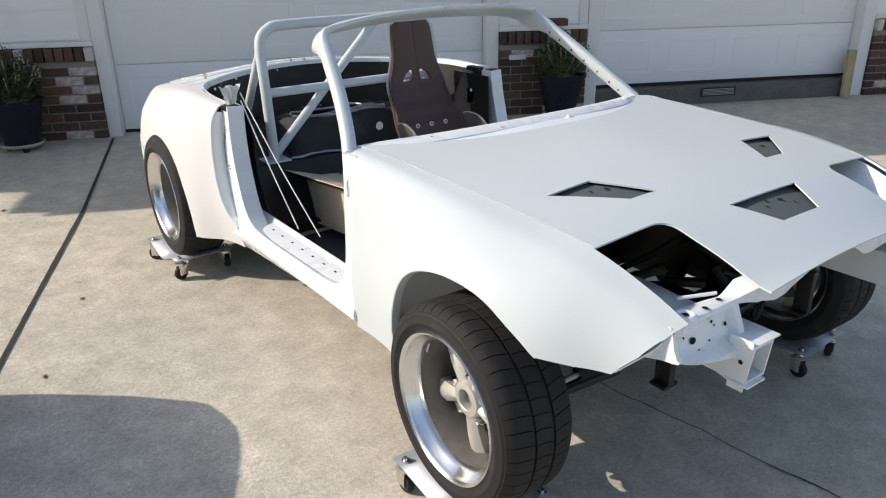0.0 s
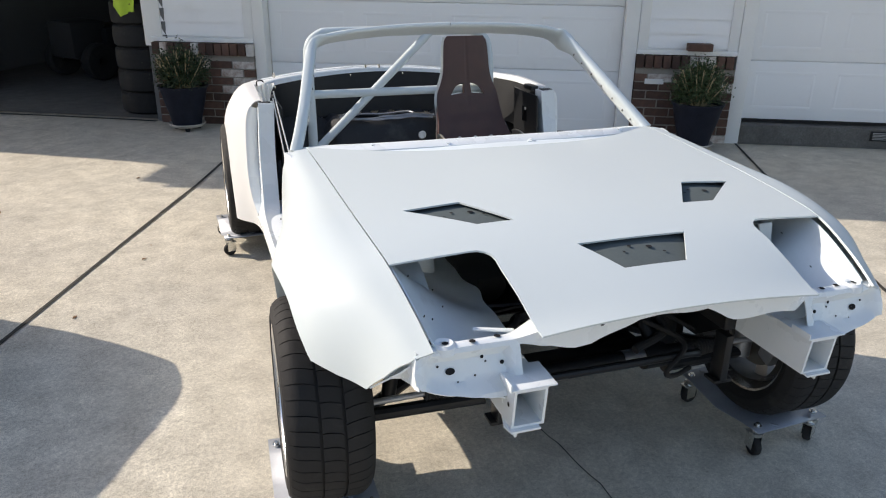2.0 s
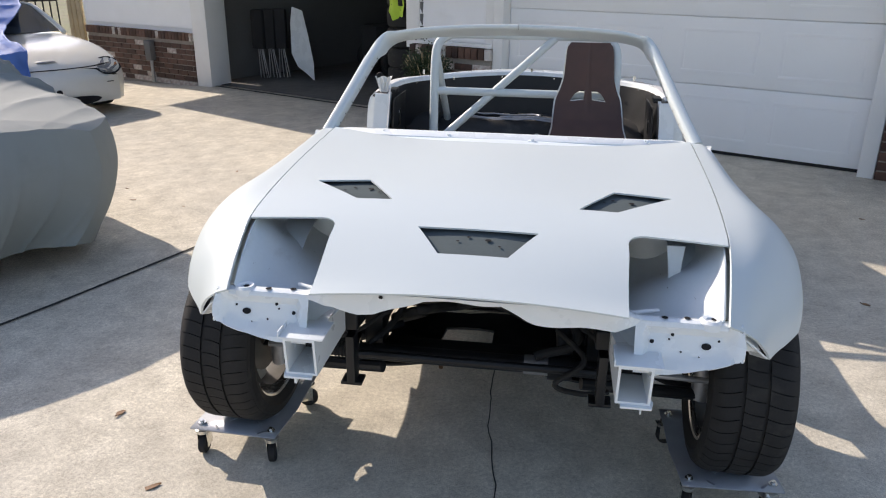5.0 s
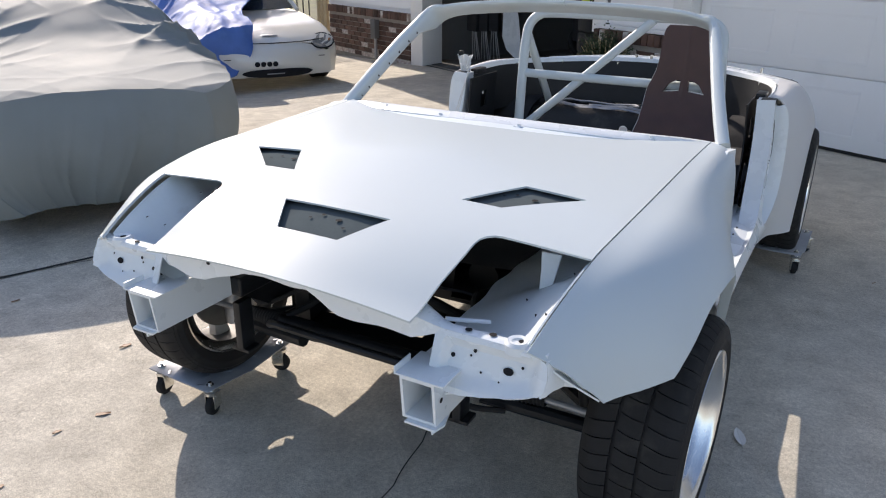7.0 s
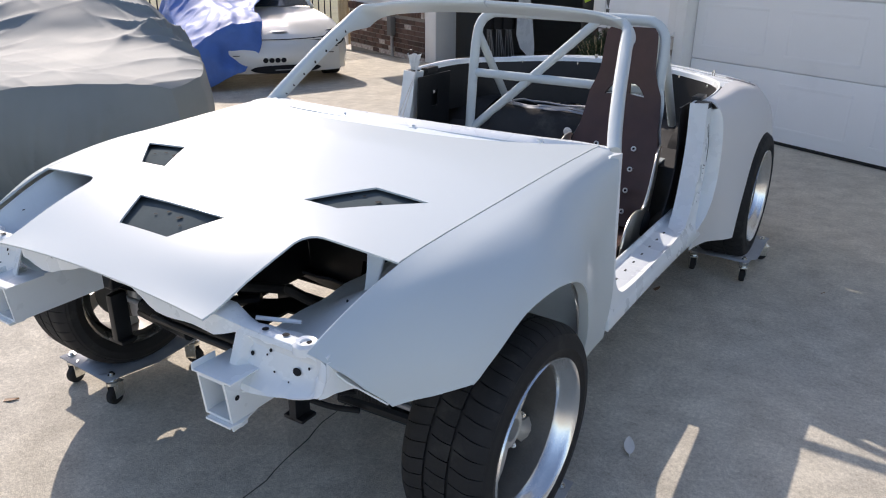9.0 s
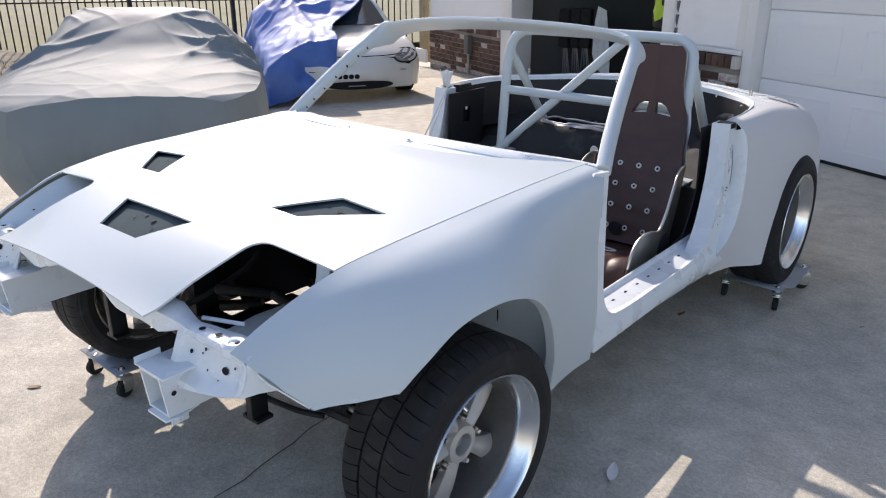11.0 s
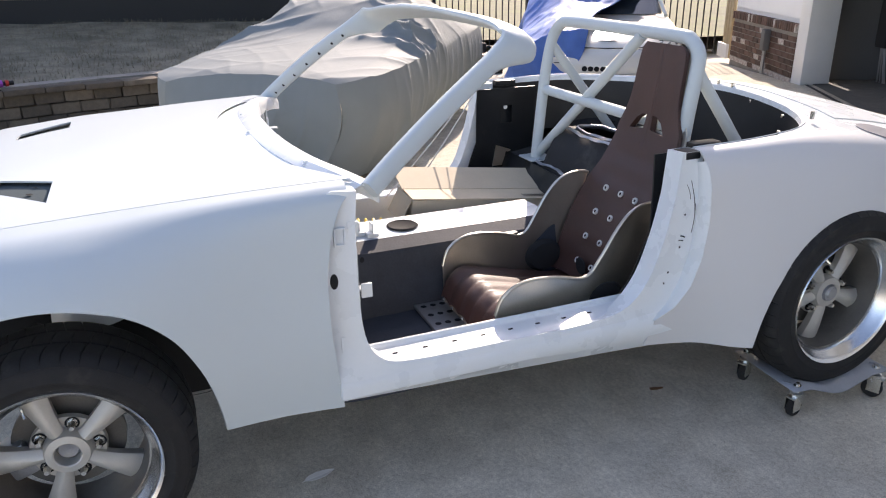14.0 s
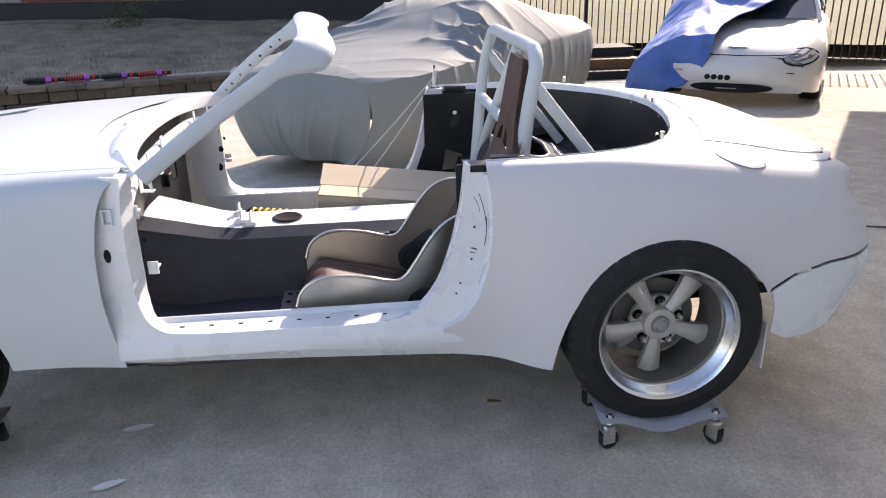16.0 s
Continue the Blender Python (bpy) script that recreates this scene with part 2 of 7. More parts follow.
VINYL = mat("brown_vinyl", (0.070, 0.032, 0.026), 0.48, spread=0.18, scale=14, fine=420, bump=0.35, dirt_or_sheen=(0.13, 0.07, 0.055), dirt_or_sheen_at=0.72)
CARD = mat("tan_cardboard", (0.60, 0.50, 0.36), 0.8, spread=0.07, scale=10, fine=120, bump=0.15, dirt_or_sheen=(0.50, 0.40, 0.28), dirt_or_sheen_at=0.7)
WOODP = mat("brown_plywood", (0.20, 0.10, 0.04), 0.6, spread=0.25, scale=9, fine=100, bump=0.2)
YELLOW = mat("yellow_spring_enamel", (0.75, 0.55, 0.03), 0.35, spread=0.06, bump=0.0)
RED = mat("red_enamel", (0.45, 0.03, 0.02), 0.4, spread=0.1, bump=0.0)
PURPLE = mat("purple_anodised_metal", (0.42, 0.10, 0.48), 0.35, 0.5, spread=0.1, bump=0.0)
CORD = mat("white_cord", (0.72, 0.71, 0.68), 0.8, spread=0.06, fine=400, bump=0.1)
PAPER = mat("crumpled_white_plastic", (0.80, 0.79, 0.76), 0.55, spread=0.05, bump=0.1)
SILVERCLOTH = mat("grey_green_car_cover_cloth", (0.200, 0.226, 0.230), 0.75, spread=0.07, scale=5, fine=420, bump=0.25, dirt_or_sheen=(0.17, 0.195, 0.197), dirt_or_sheen_at=0.66)
# the paler blue blotches imitate sunlit sheen on the nylon
TARP = mat("blue_car_cover_nylon", (0.075, 0.175, 0.50), 0.6, spread=0.15, scale=6, fine=300, bump=0.2, dirt_or_sheen=(0.11, 0.23, 0.58), dirt_or_sheen_at=0.66)
CREAM = mat("pearl_white_car_paint", (0.80, 0.78, 0.72), 0.18, spread=0.02, scale=5, fine=60, bump=0.0, coat=0.6)
LENS = mat("clear_headlamp_lens", (0.30, 0.31, 0.33), 0.12, 0.3, spread=0.3, scale=30, bump=0.0, coat=0.8)
AMBER = mat("amber_indicator_lens", (0.42, 0.17, 0.07), 0.2, spread=0.1, bump=0.0, coat=0.6)
DARKGLASS = mat("dark_tinted_glass", (0.04, 0.05, 0.06), 0.06, spread=0.2, bump=0.0, coat=0.8)
SIDING = mat("white_painted_siding", (0.86, 0.86, 0.87), 0.5, spread=0.025, scale=4, fine=90, bump=0.08, dirt_or_sheen=(0.78, 0.78, 0.78), dirt_or_sheen_at=0.7)
DOORW = mat("white_embossed_garage_door_paint", (0.86, 0.865, 0.875), 0.45, spread=0.02, scale=3, fine=160, bump=0.12, dirt_or_sheen=(0.78, 0.79, 0.80), dirt_or_sheen_at=0.68)
TRIM = mat("white_trim_paint", (0.80, 0.80, 0.79), 0.4, spread=0.03, scale=6, fine=100, bump=0.06, dirt_or_sheen=(0.6, 0.58, 0.55), dirt_or_sheen_at=0.73)
MORTAR = mat("pale_mortar", (0.27, 0.245, 0.215), 0.9, spread=0.15, scale=14, fine=200, bump=0.6, dirt_or_sheen=(0.20, 0.18, 0.155), dirt_or_sheen_at=0.6)
BRICK = mat("brown_red_brick", (0.105, 0.056, 0.041), 0.85, spread=0.3, scale=16, fine=180, bump=0.6, dirt_or_sheen=(0.07, 0.04, 0.031), dirt_or_sheen_at=0.6, per_piece=0.45)
PALEBRICK = mat("white_washed_brick", (0.60, 0.56, 0.52), 0.85, spread=0.15, scale=16, fine=180, bump=0.6, dirt_or_sheen=(0.25, 0.14, 0.1), dirt_or_sheen_at=0.6)
REDBRICK = mat("dark_red_brick", (0.16, 0.045, 0.032), 0.85, spread=0.3, scale=5, fine=90, bump=0.6, per_piece=0.4)
STONE = mat("weathered_tan_block", (0.125, 0.10, 0.074), 0.9, spread=0.3, scale=7, fine=90, bump=0.9, dirt_or_sheen=(0.05, 0.042, 0.034), dirt_or_sheen_at=0.51, per_piece=0.35)
SOIL = mat("dry_brown_lawn", (0.23, 0.20, 0.145), 0.95, spread=0.45, scale=3, fine=40, bump=1.0, dirt_or_sheen=(0.11, 0.095, 0.065), dirt_or_sheen_at=0.6)
LAWN = mat("sunlit_dry_lawn", (0.15, 0.145, 0.08), 0.95, spread=0.3, scale=2, fine=30, bump=1.0, dirt_or_sheen=(0.16, 0.17, 0.07), dirt_or_sheen_at=0.55)
IRON = mat("black_iron", (0.014, 0.014, 0.015), 0.5, 0.2, spread=0.2, scale=20, bump=0.1)
TIMBER = mat("weathered_timber", (0.42, 0.33, 0.20), 0.8, spread=0.2, scale=6, fine=120, bump=0.4)
LEAF = mat("green_shrub_leaf", (0.040, 0.066, 0.021), 0.55, spread=0.4, scale=25, fine=90, bump=0.0, per_piece=0.3)
GLAZE = mat("dark_glazed_ceramic", (0.016, 0.018, 0.028), 0.5, spread=0.35, scale=10, fine=60, bump=0.1, dirt_or_sheen=(0.05, 0.05, 0.056), dirt_or_sheen_at=0.66, spec=0.15)
TERRA = mat("pale_ceramic_saucer", (0.45, 0.42, 0.38), 0.6, spread=0.2, bump=0.2)
NEON = mat("lime_green_fabric", (0.45, 0.62, 0.05), 0.7, spread=0.1, bump=0.1)
FABRIC = mat("black_canvas", (0.016, 0.016, 0.018), 0.85, spread=0.2, fine=300, bump=0.2)
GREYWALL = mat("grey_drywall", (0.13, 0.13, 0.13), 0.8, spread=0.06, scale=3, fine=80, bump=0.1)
ROOFM = mat("dark_shingle", (0.07, 0.065, 0.06), 0.9, spread=0.3, scale=6, bump=0.6)
# alloy darkened to put the shade behind the spokes into its colour
BARREL = mat("shade_darkened_alloy", (0.13, 0.124, 0.115), 0.55, 0.4, spread=0.2, scale=20, fine=200, bump=0.1)
# near-black for seals, and painted in for the shade of holes and gaps
RECESS = mat("dark_hole_shade_and_seal", (0.022, 0.022, 0.024), 0.8, spread=0.2, bump=0.0, spec=0.1)


def concrete(name, light, dark):
    """Broom-finished concrete: blotches, fine sand and small dark pits."""
    m, nt, bsdf = node_material(name)
    co = nt.nodes.new("ShaderNodeTexCoord")
    src = co.outputs["Object"]

    def noise_node(scale, detail, rough=0.6):
        nd = nt.nodes.new("ShaderNodeTexNoise")
        nd.inputs["Scale"].default_value, nd.inputs["Detail"].default_value, nd.inputs["Roughness"].default_value = scale, detail, rough
        nt.links.new(src, nd.inputs["Vector"])
        return nd

    def ramp(sock, a, b, ca, cb):
        nd = nt.nodes.new("ShaderNodeValToRGB")
        nd.color_ramp.elements[0].position, nd.color_ramp.elements[1].position = a, b
        nd.color_ramp.elements[0].color, nd.color_ramp.elements[1].color = (*ca, 1), (*cb, 1)
        nt.links.new(sock, nd.inputs[0])
        return nd.outputs[0]

    def mult(a, b, f):
        nd = nt.nodes.new("ShaderNodeMix")
        nd.data_type, nd.blend_type = "RGBA", "MULTIPLY"
        nd.inputs[0].default_value = f
        nt.links.new(a, nd.inputs[6])
        nt.links.new(b, nd.inputs[7])
        return nd.outputs[2]

    blotch, mid, sand, grit = noise_node(0.9, 6), noise_node(7, 6, 0.7), noise_node(70, 4, 0.7), noise_node(260, 2)
    col = ramp(blotch.outputs["Fac"], 0.3, 0.7, dark, light)
    col = mult(col, ramp(mid.outputs["Fac"], 0.3, 0.66, (0.74, 0.73, 0.71), (1.10, 1.10, 1.09)), 0.95)
    col = mult(col, ramp(sand.outputs["Fac"], 0.3, 0.68, (0.60, 0.59, 0.58), (1.13, 1.13, 1.12)), 0.7)
    col = mult(col, ramp(grit.outputs["Fac"], 0.35, 0.6, (0.5, 0.5, 0.5), (1.12, 1.12, 1.12)), 0.6)
    pits = nt.nodes.new("ShaderNodeTexVoronoi")
    pits.inputs["Scale"].default_value = 38
    nt.links.new(src, pits.inputs["Vector"])
    col = mult(col, ramp(pits.outputs["Distance"], 0.06, 0.13, (0.55, 0.53, 0.5), (1, 1, 1)), 0.55)
    nt.links.new(col, bsdf.inputs["Base Color"])
    bsdf.inputs["Roughness"].default_value = 0.88
    bsdf.inputs["Specular IOR Level"].default_value = 0.3
    bp = nt.nodes.new("ShaderNodeBump")
    bp.inputs["Strength"].default_value, bp.inputs["Distance"].default_value = 0.4, 0.005
    add = nt.nodes.new("ShaderNodeMath")
    nt.links.new(sand.outputs["Fac"], add.inputs[0])
    nt.links.new(grit.outputs["Fac"], add.inputs[1])
    nt.links.new(add.outputs[0], bp.inputs["Height"])
    nt.links.new(bp.outputs[0], bsdf.inputs["Normal"])
    return m


CONCRETE = concrete("driveway_concrete", (0.77, 0.715, 0.605), (0.61, 0.575, 0.505))
# much darker than the driveway mix; bay floor and kerb
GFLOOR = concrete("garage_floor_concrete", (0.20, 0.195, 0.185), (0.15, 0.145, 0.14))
JOINT = mat("dark_joint_filler", (0.035, 0.032, 0.028), 0.95, spread=0.3, scale=10, fine=200, bump=0.5)

# ---- ground ----


def slope(x, y=0.0):
    """Height of the drive, which falls away gently past the car's right side."""
    d = max(0.0, -x - 1.2)
    return -0.047 * d * d / (d + 0.6) if d < 8 else -0.047 * 64 / 8.6


def ground_sheet():
    rows = []
    xs = [-400, -120, -40, -20] + [-14 + 0.5 * i for i in range(57)] + [20, 40, 120, 400]
    ys = [-400, -100, -30, -12, -8, -4, 0, 4, 8, 12, 16, 30, 100, 400]
    for x in xs:
        rows.append([(x, y, slope(x)) for y in ys])
    return loft(rows)


tagged(part("ground", ground_sheet(), CONCRETE), "pale concrete driveway with sunlit and shaded slabs", "ground", kind="structure")


def strip(path, w, z, jag=0.0):
    """A thin ribbon on the ground along path."""
    pts = dense([Vector(p) for p in path], 0.05, closed=False)
    rows = []
    for i, p in enumerate(pts):
        d = (pts[min(i + 1, len(pts) - 1)] - pts[max(i - 1, 0)]).normalized()
        nrm = Vector((-d.y, d.x))
        j = jag * (noise.noise((p.x * 9, p.y * 9, 3.3)) + 0.6 * noise.noise((p.x * 31, p.y * 31, 1.3)))
        ww = w * (0.6 + 0.8 * abs(noise.noise((p.x * 7, p.y * 7, 8.1)))) if jag else w * (1 + 0.25 * noise.noise((p.x * 12, p.y * 12, 4.1)))
        q = p + nrm * j
        rows.append([(q.x + nrm.x * ww / 2, q.y + nrm.y * ww / 2, slope(q.x) + z), (q.x - nrm.x * ww / 2, q.y - nrm.y * ww / 2, slope(q.x) + z)])
    return loft(rows)


JOINTS = [[(-0.45, 5.24), (-1.064, 3.48), (-2.11, 0.85), (-2.9, -0.9), (-4.4, -4.6)], [(3.45, 3.50), (2.494, 1.54), (0.9, -2.2)], [(-2.95, -0.89), (-2.19, 0.55)], [(-1.5, 4.6), (2.95, 2.6), (5.8, 1.2)]]
for path in JOINTS[:2]:
    tagged(part("expansion_joint", strip(path, 0.022, 0.004), JOINT), "dark dirty expansion joint between concrete slabs", "joint", kind="structure")
tagged(part("ground_crack", strip([(0.0, 0.55), (0.004, 0.416), (0.014, 0.15), (0.04, -0.03), (0.06, -0.16), (0.081, -0.358), (0.104, -0.568), (0.155, -0.773), (0.2, -1.1)], 0.006, 0.004, 0.012), JOINT), "thin wandering crack in the concrete", "crack", kind="structure")
tagged(part("ground_crack", strip([(-2.2, 0.55), (-2.42, 0.21), (-2.77, -0.56), (-2.96, -0.89)], 0.006, 0.004, 0.01), JOINT), "thin wandering crack in the concrete", "crack", kind="structure")

# ---- garage front ----
W0, WE, WN = Vector((-0.42, 5.33, 0)), Vector((0.9073, -0.4206, 0)), Vector((-0.4206, -0.9073, 0))


def wallm(s, out=0.0, z=0.0):
    """A frame on the wall: x along it to the right, -y out of it, z up, at s metres along."""
    m = Matrix.Identity(4)
    m.col[0][:3], m.col[1][:3], m.col[2][:3] = WE, -WN, (0, 0, 1)
    m.translation = W0 + WE * s + WN * out + Vector((0, 0, z))
    return m


def wbox(s0, s1, d0, d1, z0, z1, bevel=0.0, base=None):
    """A box on the wall from s0 to s1, d0 to d1 metres in front of it, z0 to z1."""
    return moved(box((s0, -d1, z0), (s1, -d0, z1), bevel), base or wallm(0))


EAVE = 2.75
wall_main = tagged(part("wall_main", joined(wbox(-1.0, -0.03, -0.22, 0.0, 0.74, EAVE), wbox(0, 3.42, -0.22, 0.0, 2.22, EAVE), wbox(3.35, 4.2, -0.22, 0.0, 0.74, EAVE), wbox(4.2, 7.6, -0.22, 0, 2.22, EAVE), wbox(7.15, 11, -0.22, 0, 0.74, EAVE)), SIDING), "white painted garage wall above the brick base", "wall", kind="structure")


def lap_siding(parent, s0, s1, z0, z1, base=None, pitch=0.117):
    z = z0
    while z < z1:
        h = min(pitch, z1 - z)
        bm = prism([(-0.004, z), (-0.018, z), (-0.005, z + h + 0.004), (-0.004, z + h + 0.004)], s0, s1)
        m = Matrix(((0, 0, 1, 0), (1, 0, 0, 0), (0, 1, 0, 0), (0, 0, 0, 1)))
        piece("siding_board", moved(moved(bm, m), base or wallm(0)), SIDING, parent)
        z += pitch


lap_siding(wall_main, -0.93, -0.12, 0.80, 1.6)
lap_siding(wall_main, 3.44, 4.1, 0.80, 1.6)
lap_siding(wall_main, 7.3, 10.0, 0.80, 1.6)


def trim(s0, s1, d0, d1, z0, z1, base=None, label="white painted door trim board"):
    return tagged(part("trim", wbox(s0, s1, d0, d1, z0, z1, 0.006, base), TRIM), label, "trim", kind="structure")


trim(-0.03, 0.075, -0.2, 0.035, 0.0, 2.32)
trim(3.235, 3.35, -0.2, 0.035, 0.0, 2.32)
trim(4.185, 4.30, -0.2, 0.035, 0.0, 2.32)
trim(7.03, 7.16, -0.2, 0.035, 0.0, 2.32)
trim(-0.99, -0.90, 0.002, 0.03, 0.78, EAVE)
trim(-0.12, -0.032, 0.002, 0.03, 0.78, EAVE)
trim(3.352, 3.44, 0.002, 0.03, 0.78, EAVE)
trim(4.10, 4.183, 0.002, 0.03, 0.78, EAVE)
for a, b in ((-1.0, -0.032), (3.352, 4.183), (7.162, 10.8)):
    trim(a, b, 0.0, 0.045, 0.745, 0.785, label="white painted ledge board over the brick base")


def garage_door(name, s0, s1, z0, label):
    door = tagged(part(name, wbox(s0, s1, -0.16, -0.115, z0, 2.25), DOORW), label, "garage door", kind="structure")
    n = 4
    h = (2.22 - z0) / n
    for i in range(n):
        za, zb = z0 + i * h + 0.004, z0 + (i + 1) * h - 0.004
        bm = wbox(s0 + 0.005, s1 - 0.005, -0.115, -0.095, za, zb, 0.004)
        panel_ob = part("door_section", bm, DOORW)
        panel_ob.parent = door
        k = 4
        w = (s1 - s0) / k
        for j in range(k):
            a, b = s0 + j * w + 0.09, s0 + (j + 1) * w - 0.09
            for g0, g1 in ((za + 0.09, za + 0.115), (zb - 0.115, zb - 0.09)):
                o = part("pressed_rib", wbox(a, b, -0.097, -0.0928, g0, g1, 0.002), DOORW)
                o.parent = panel_ob
            for q in (a, b - 0.025):
                o = part("pressed_rib", wbox(q, q + 0.025, -0.097, -0.0928, za + 0.117, zb - 0.117, 0.002), DOORW)
                o.parent = panel_ob
    seal = part("bottom_seal", wbox(s0, s1, -0.15, -0.1, max(0.002, z0 - 0.022), z0 + 0.002), RUBBER)
    seal.parent = door
    return door


garage_door("door_2", 0.075, 3.235, 0.025, "closed white sectional garage door with pressed panels")
garage_door("door_3", 4.30, 7.03, 0.20, "closed white sectional garage door over a concrete kerb")
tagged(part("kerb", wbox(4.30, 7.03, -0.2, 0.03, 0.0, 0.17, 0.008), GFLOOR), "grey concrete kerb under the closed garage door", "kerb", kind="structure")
vent = thing("foundation_vent", "small dark rectangular vent in the concrete kerb", "vent")
part("frame", wbox(5.38, 5.75, 0.031, 0.04, 0.07, 0.155, 0.003), IRON, vent)
for i in range(5):
    part("slat", wbox(5.40, 5.73, 0.041, 0.047, 0.083 + i * 0.013, 0.089 + i * 0.013), STEEL, vent)
plank = thing("wood_offcut", "short pale timber offcut leaning beside the garage door", "plank", group="")
part("board", moved(box((-0.045, -0.02, 0), (0.045, 0.02, 0.46), 0.004), wallm(6.93, 0.10, 0.0) @ pose(0, 0, 0, -9, 6, 0)), TIMBER, plank)

# brick bases, brick by brick


def brick_base(name, s0, s1, label, base=None, depth=0.06, height=0.74, ends=True, rows_pale=()):
    core = tagged(part(name, wbox(s0 + 0.004, s1 - 0.004, -0.2, depth - 0.008, -0.3, height - 0.1, 0, base), MORTAR), label, "brick wall", kind="structure")
    L, Hh, G = 0.20, 0.062, 0.012
    course = 0
    z = 0.004
    rng = random.Random(name)
    shared = {}
    while z + Hh < height - 0.10:
        a = s0 - (L / 2 if course % 2 else 0)
        while a < s1 - 0.01:
            b0, b1 = max(a, s0), min(a + L, s1)
            if b1 - b0 > 0.03:
                w = round(b1 - b0, 3)
                key = (w, rng.randrange(3))
                if key not in shared:
                    me = bpy.data.meshes.new("brick")
                    bb = box((0, -depth, 0), (w, 0.02, Hh), 0.004)
                    for v in bb.verts:
                        v.co += Vector((0, rng.uniform(-0.002, 0.002), rng.uniform(-0.0015, 0.0015)))
                    bb.to_mesh(me)
                    bb.free()
                    me.materials.append(BRICK)
                    shared[key] = me
                me = shared[key]
                if rng.random() < 0.09 or (course < 1 and rng.random() < 0.4):
                    me = me.copy()
                    me.materials[0] = PALEBRICK
                o = new("brick", me)
                o.parent = core
                o.matrix_basis = (base or wallm(0)) @ pose(b0, 0, z)
            a += L + G
        z += Hh + G
        course += 1
    a = s0
    while a < s1 - 0.02:
        w = min(0.062, s1 - a)
        o = part("brick", moved(box((a, -depth - 0.02, height - 0.105), (a + w, 0.02, height), 0.004), (base or wallm(0)) @ pose(0, rng.uniform(-0.004, 0.004), 0)), PALEBRICK if rng.random() < 0.22 else BRICK)
        o.parent = core
        a += 0.074
    return core


B1 = Vector((-1.36, 5.78, 0))


def bay_frame():
    """The open bay's line, from the brick pier away past the open door."""
    d = Vector((-3.39, 2.36, 0)).normalized()
    m = Matrix.Identity(4)
    m.col[0][:3], m.col[1][:3], m.col[2][:3] = -d, Vector((d.y, -d.x, 0)) * 1.0, (0, 0, 1)
    m.translation = B1
    return m


BAY1 = bay_frame()
BASE0 = Matrix.Identity(4)
BASE0.col[0][:3], BASE0.col[1][:3], BASE0.col[2][:3] = WE, -WN, (0, 0, 1)
BASE0.translation = Vector((-4.86, 8.06, -0.17))

# ---- the car: a stripped roadster shell; nose towards -y, its left side towards +x ----
car = thing("sports_car", "stripped white roadster body shell on four wheels, doors and windscreen removed", "car")

SEAM = [(-0.50, 0.585, 0.752), (-0.40, 0.600, 0.803), (-0.25, 0.620, 0.856), (-0.10, 0.632, 0.874), (0.05, 0.641, 0.884), (0.20, 0.648, 0.892), (0.35, 0.653, 0.898), (0.50, 0.658, 0.903), (0.66, 0.664, 0.906), (0.8, 0.668, 0.907)]
CENTRE = [(-0.56, 0.797), (-0.53, 0.806), (-0.39, 0.848), (-0.277, 0.874), (-0.12, 0.897), (0.03, 0.908), (0.2, 0.916), (0.4, 0.922), (0.8, 0.926)]


def hood_z(x, y):
    xs, zs = tab(SEAM, y)
    zc, = tab(CENTRE, y)
    if y < -0.25:
        zs = min(zs, zc - 0.018)
    u = clamp(abs(x) / xs)
    bulge = 0.008 * math.exp(-((x * x) / 0.05 + (y - 0.22) ** 2 / 0.05))
    return zc + (zs - zc) * u * u + bulge


def seam_x(y):
    return tab(SEAM, y)[0]


BACK = [(0.0, 0.482), (0.2, 0.496), (0.35, 0.535), (0.5, 0.608), (0.6, 0.675), (0.664, 0.722)]
half_back = [(x, tab(BACK, x)[0]) for x in (0.664, 0.62, 0.58, 0.54, 0.5, 0.45, 0.4, 0.35, 0.28, 0.2, 0.1)]
half_side = [(seam_x(y) - 0.004, y) for y in [-0.242 + 0.932 * k / 40 for k in range(41)]]
notch = [(0.362, -0.538), (0.366, -0.42), (0.372, -0.33)] + [(0.372 + 0.045 - 0.045 * math.cos(a), -0.287 + 0.045 * math.sin(a)) for a in (0.0, 0.4, 0.8, 1.2, 1.57)] + [(0.5, -0.242)]
right = notch + half_side + half_back
outline = right + [(0.0, 0.482)] + [(-x, y) for x, y in reversed(right)]
VENT_R = [(-0.513, 0.026), (-0.353, 0.030), (-0.253, -0.123), (-0.356, -0.120)]
VENT_L = [(-x, y) for x, y in VENT_R]
VENT_C = [(-0.153, -0.277), (0.153, -0.277), (0.085, -0.391), (-0.085, -0.391)]
part("bonnet", sheet(outline, [VENT_R, VENT_L, VENT_C], 0.03, lambda x, y: (x, y, hood_z(x, y))), WHITE, car, "satin white bonnet with three angular vents and two headlamp cut-outs", thick=0.005, under=UNDER)

# added sheets close under the vents; their dark tone imitates the shaded bay
DUCT = mat("grey_blue_bay_shade", (0.105, 0.125, 0.13), 0.8, spread=0.08, scale=9, fine=120, bump=0.05, dirt_or_sheen=(0.08, 0.095, 0.095), dirt_or_sheen_at=0.66, spec=0.0)
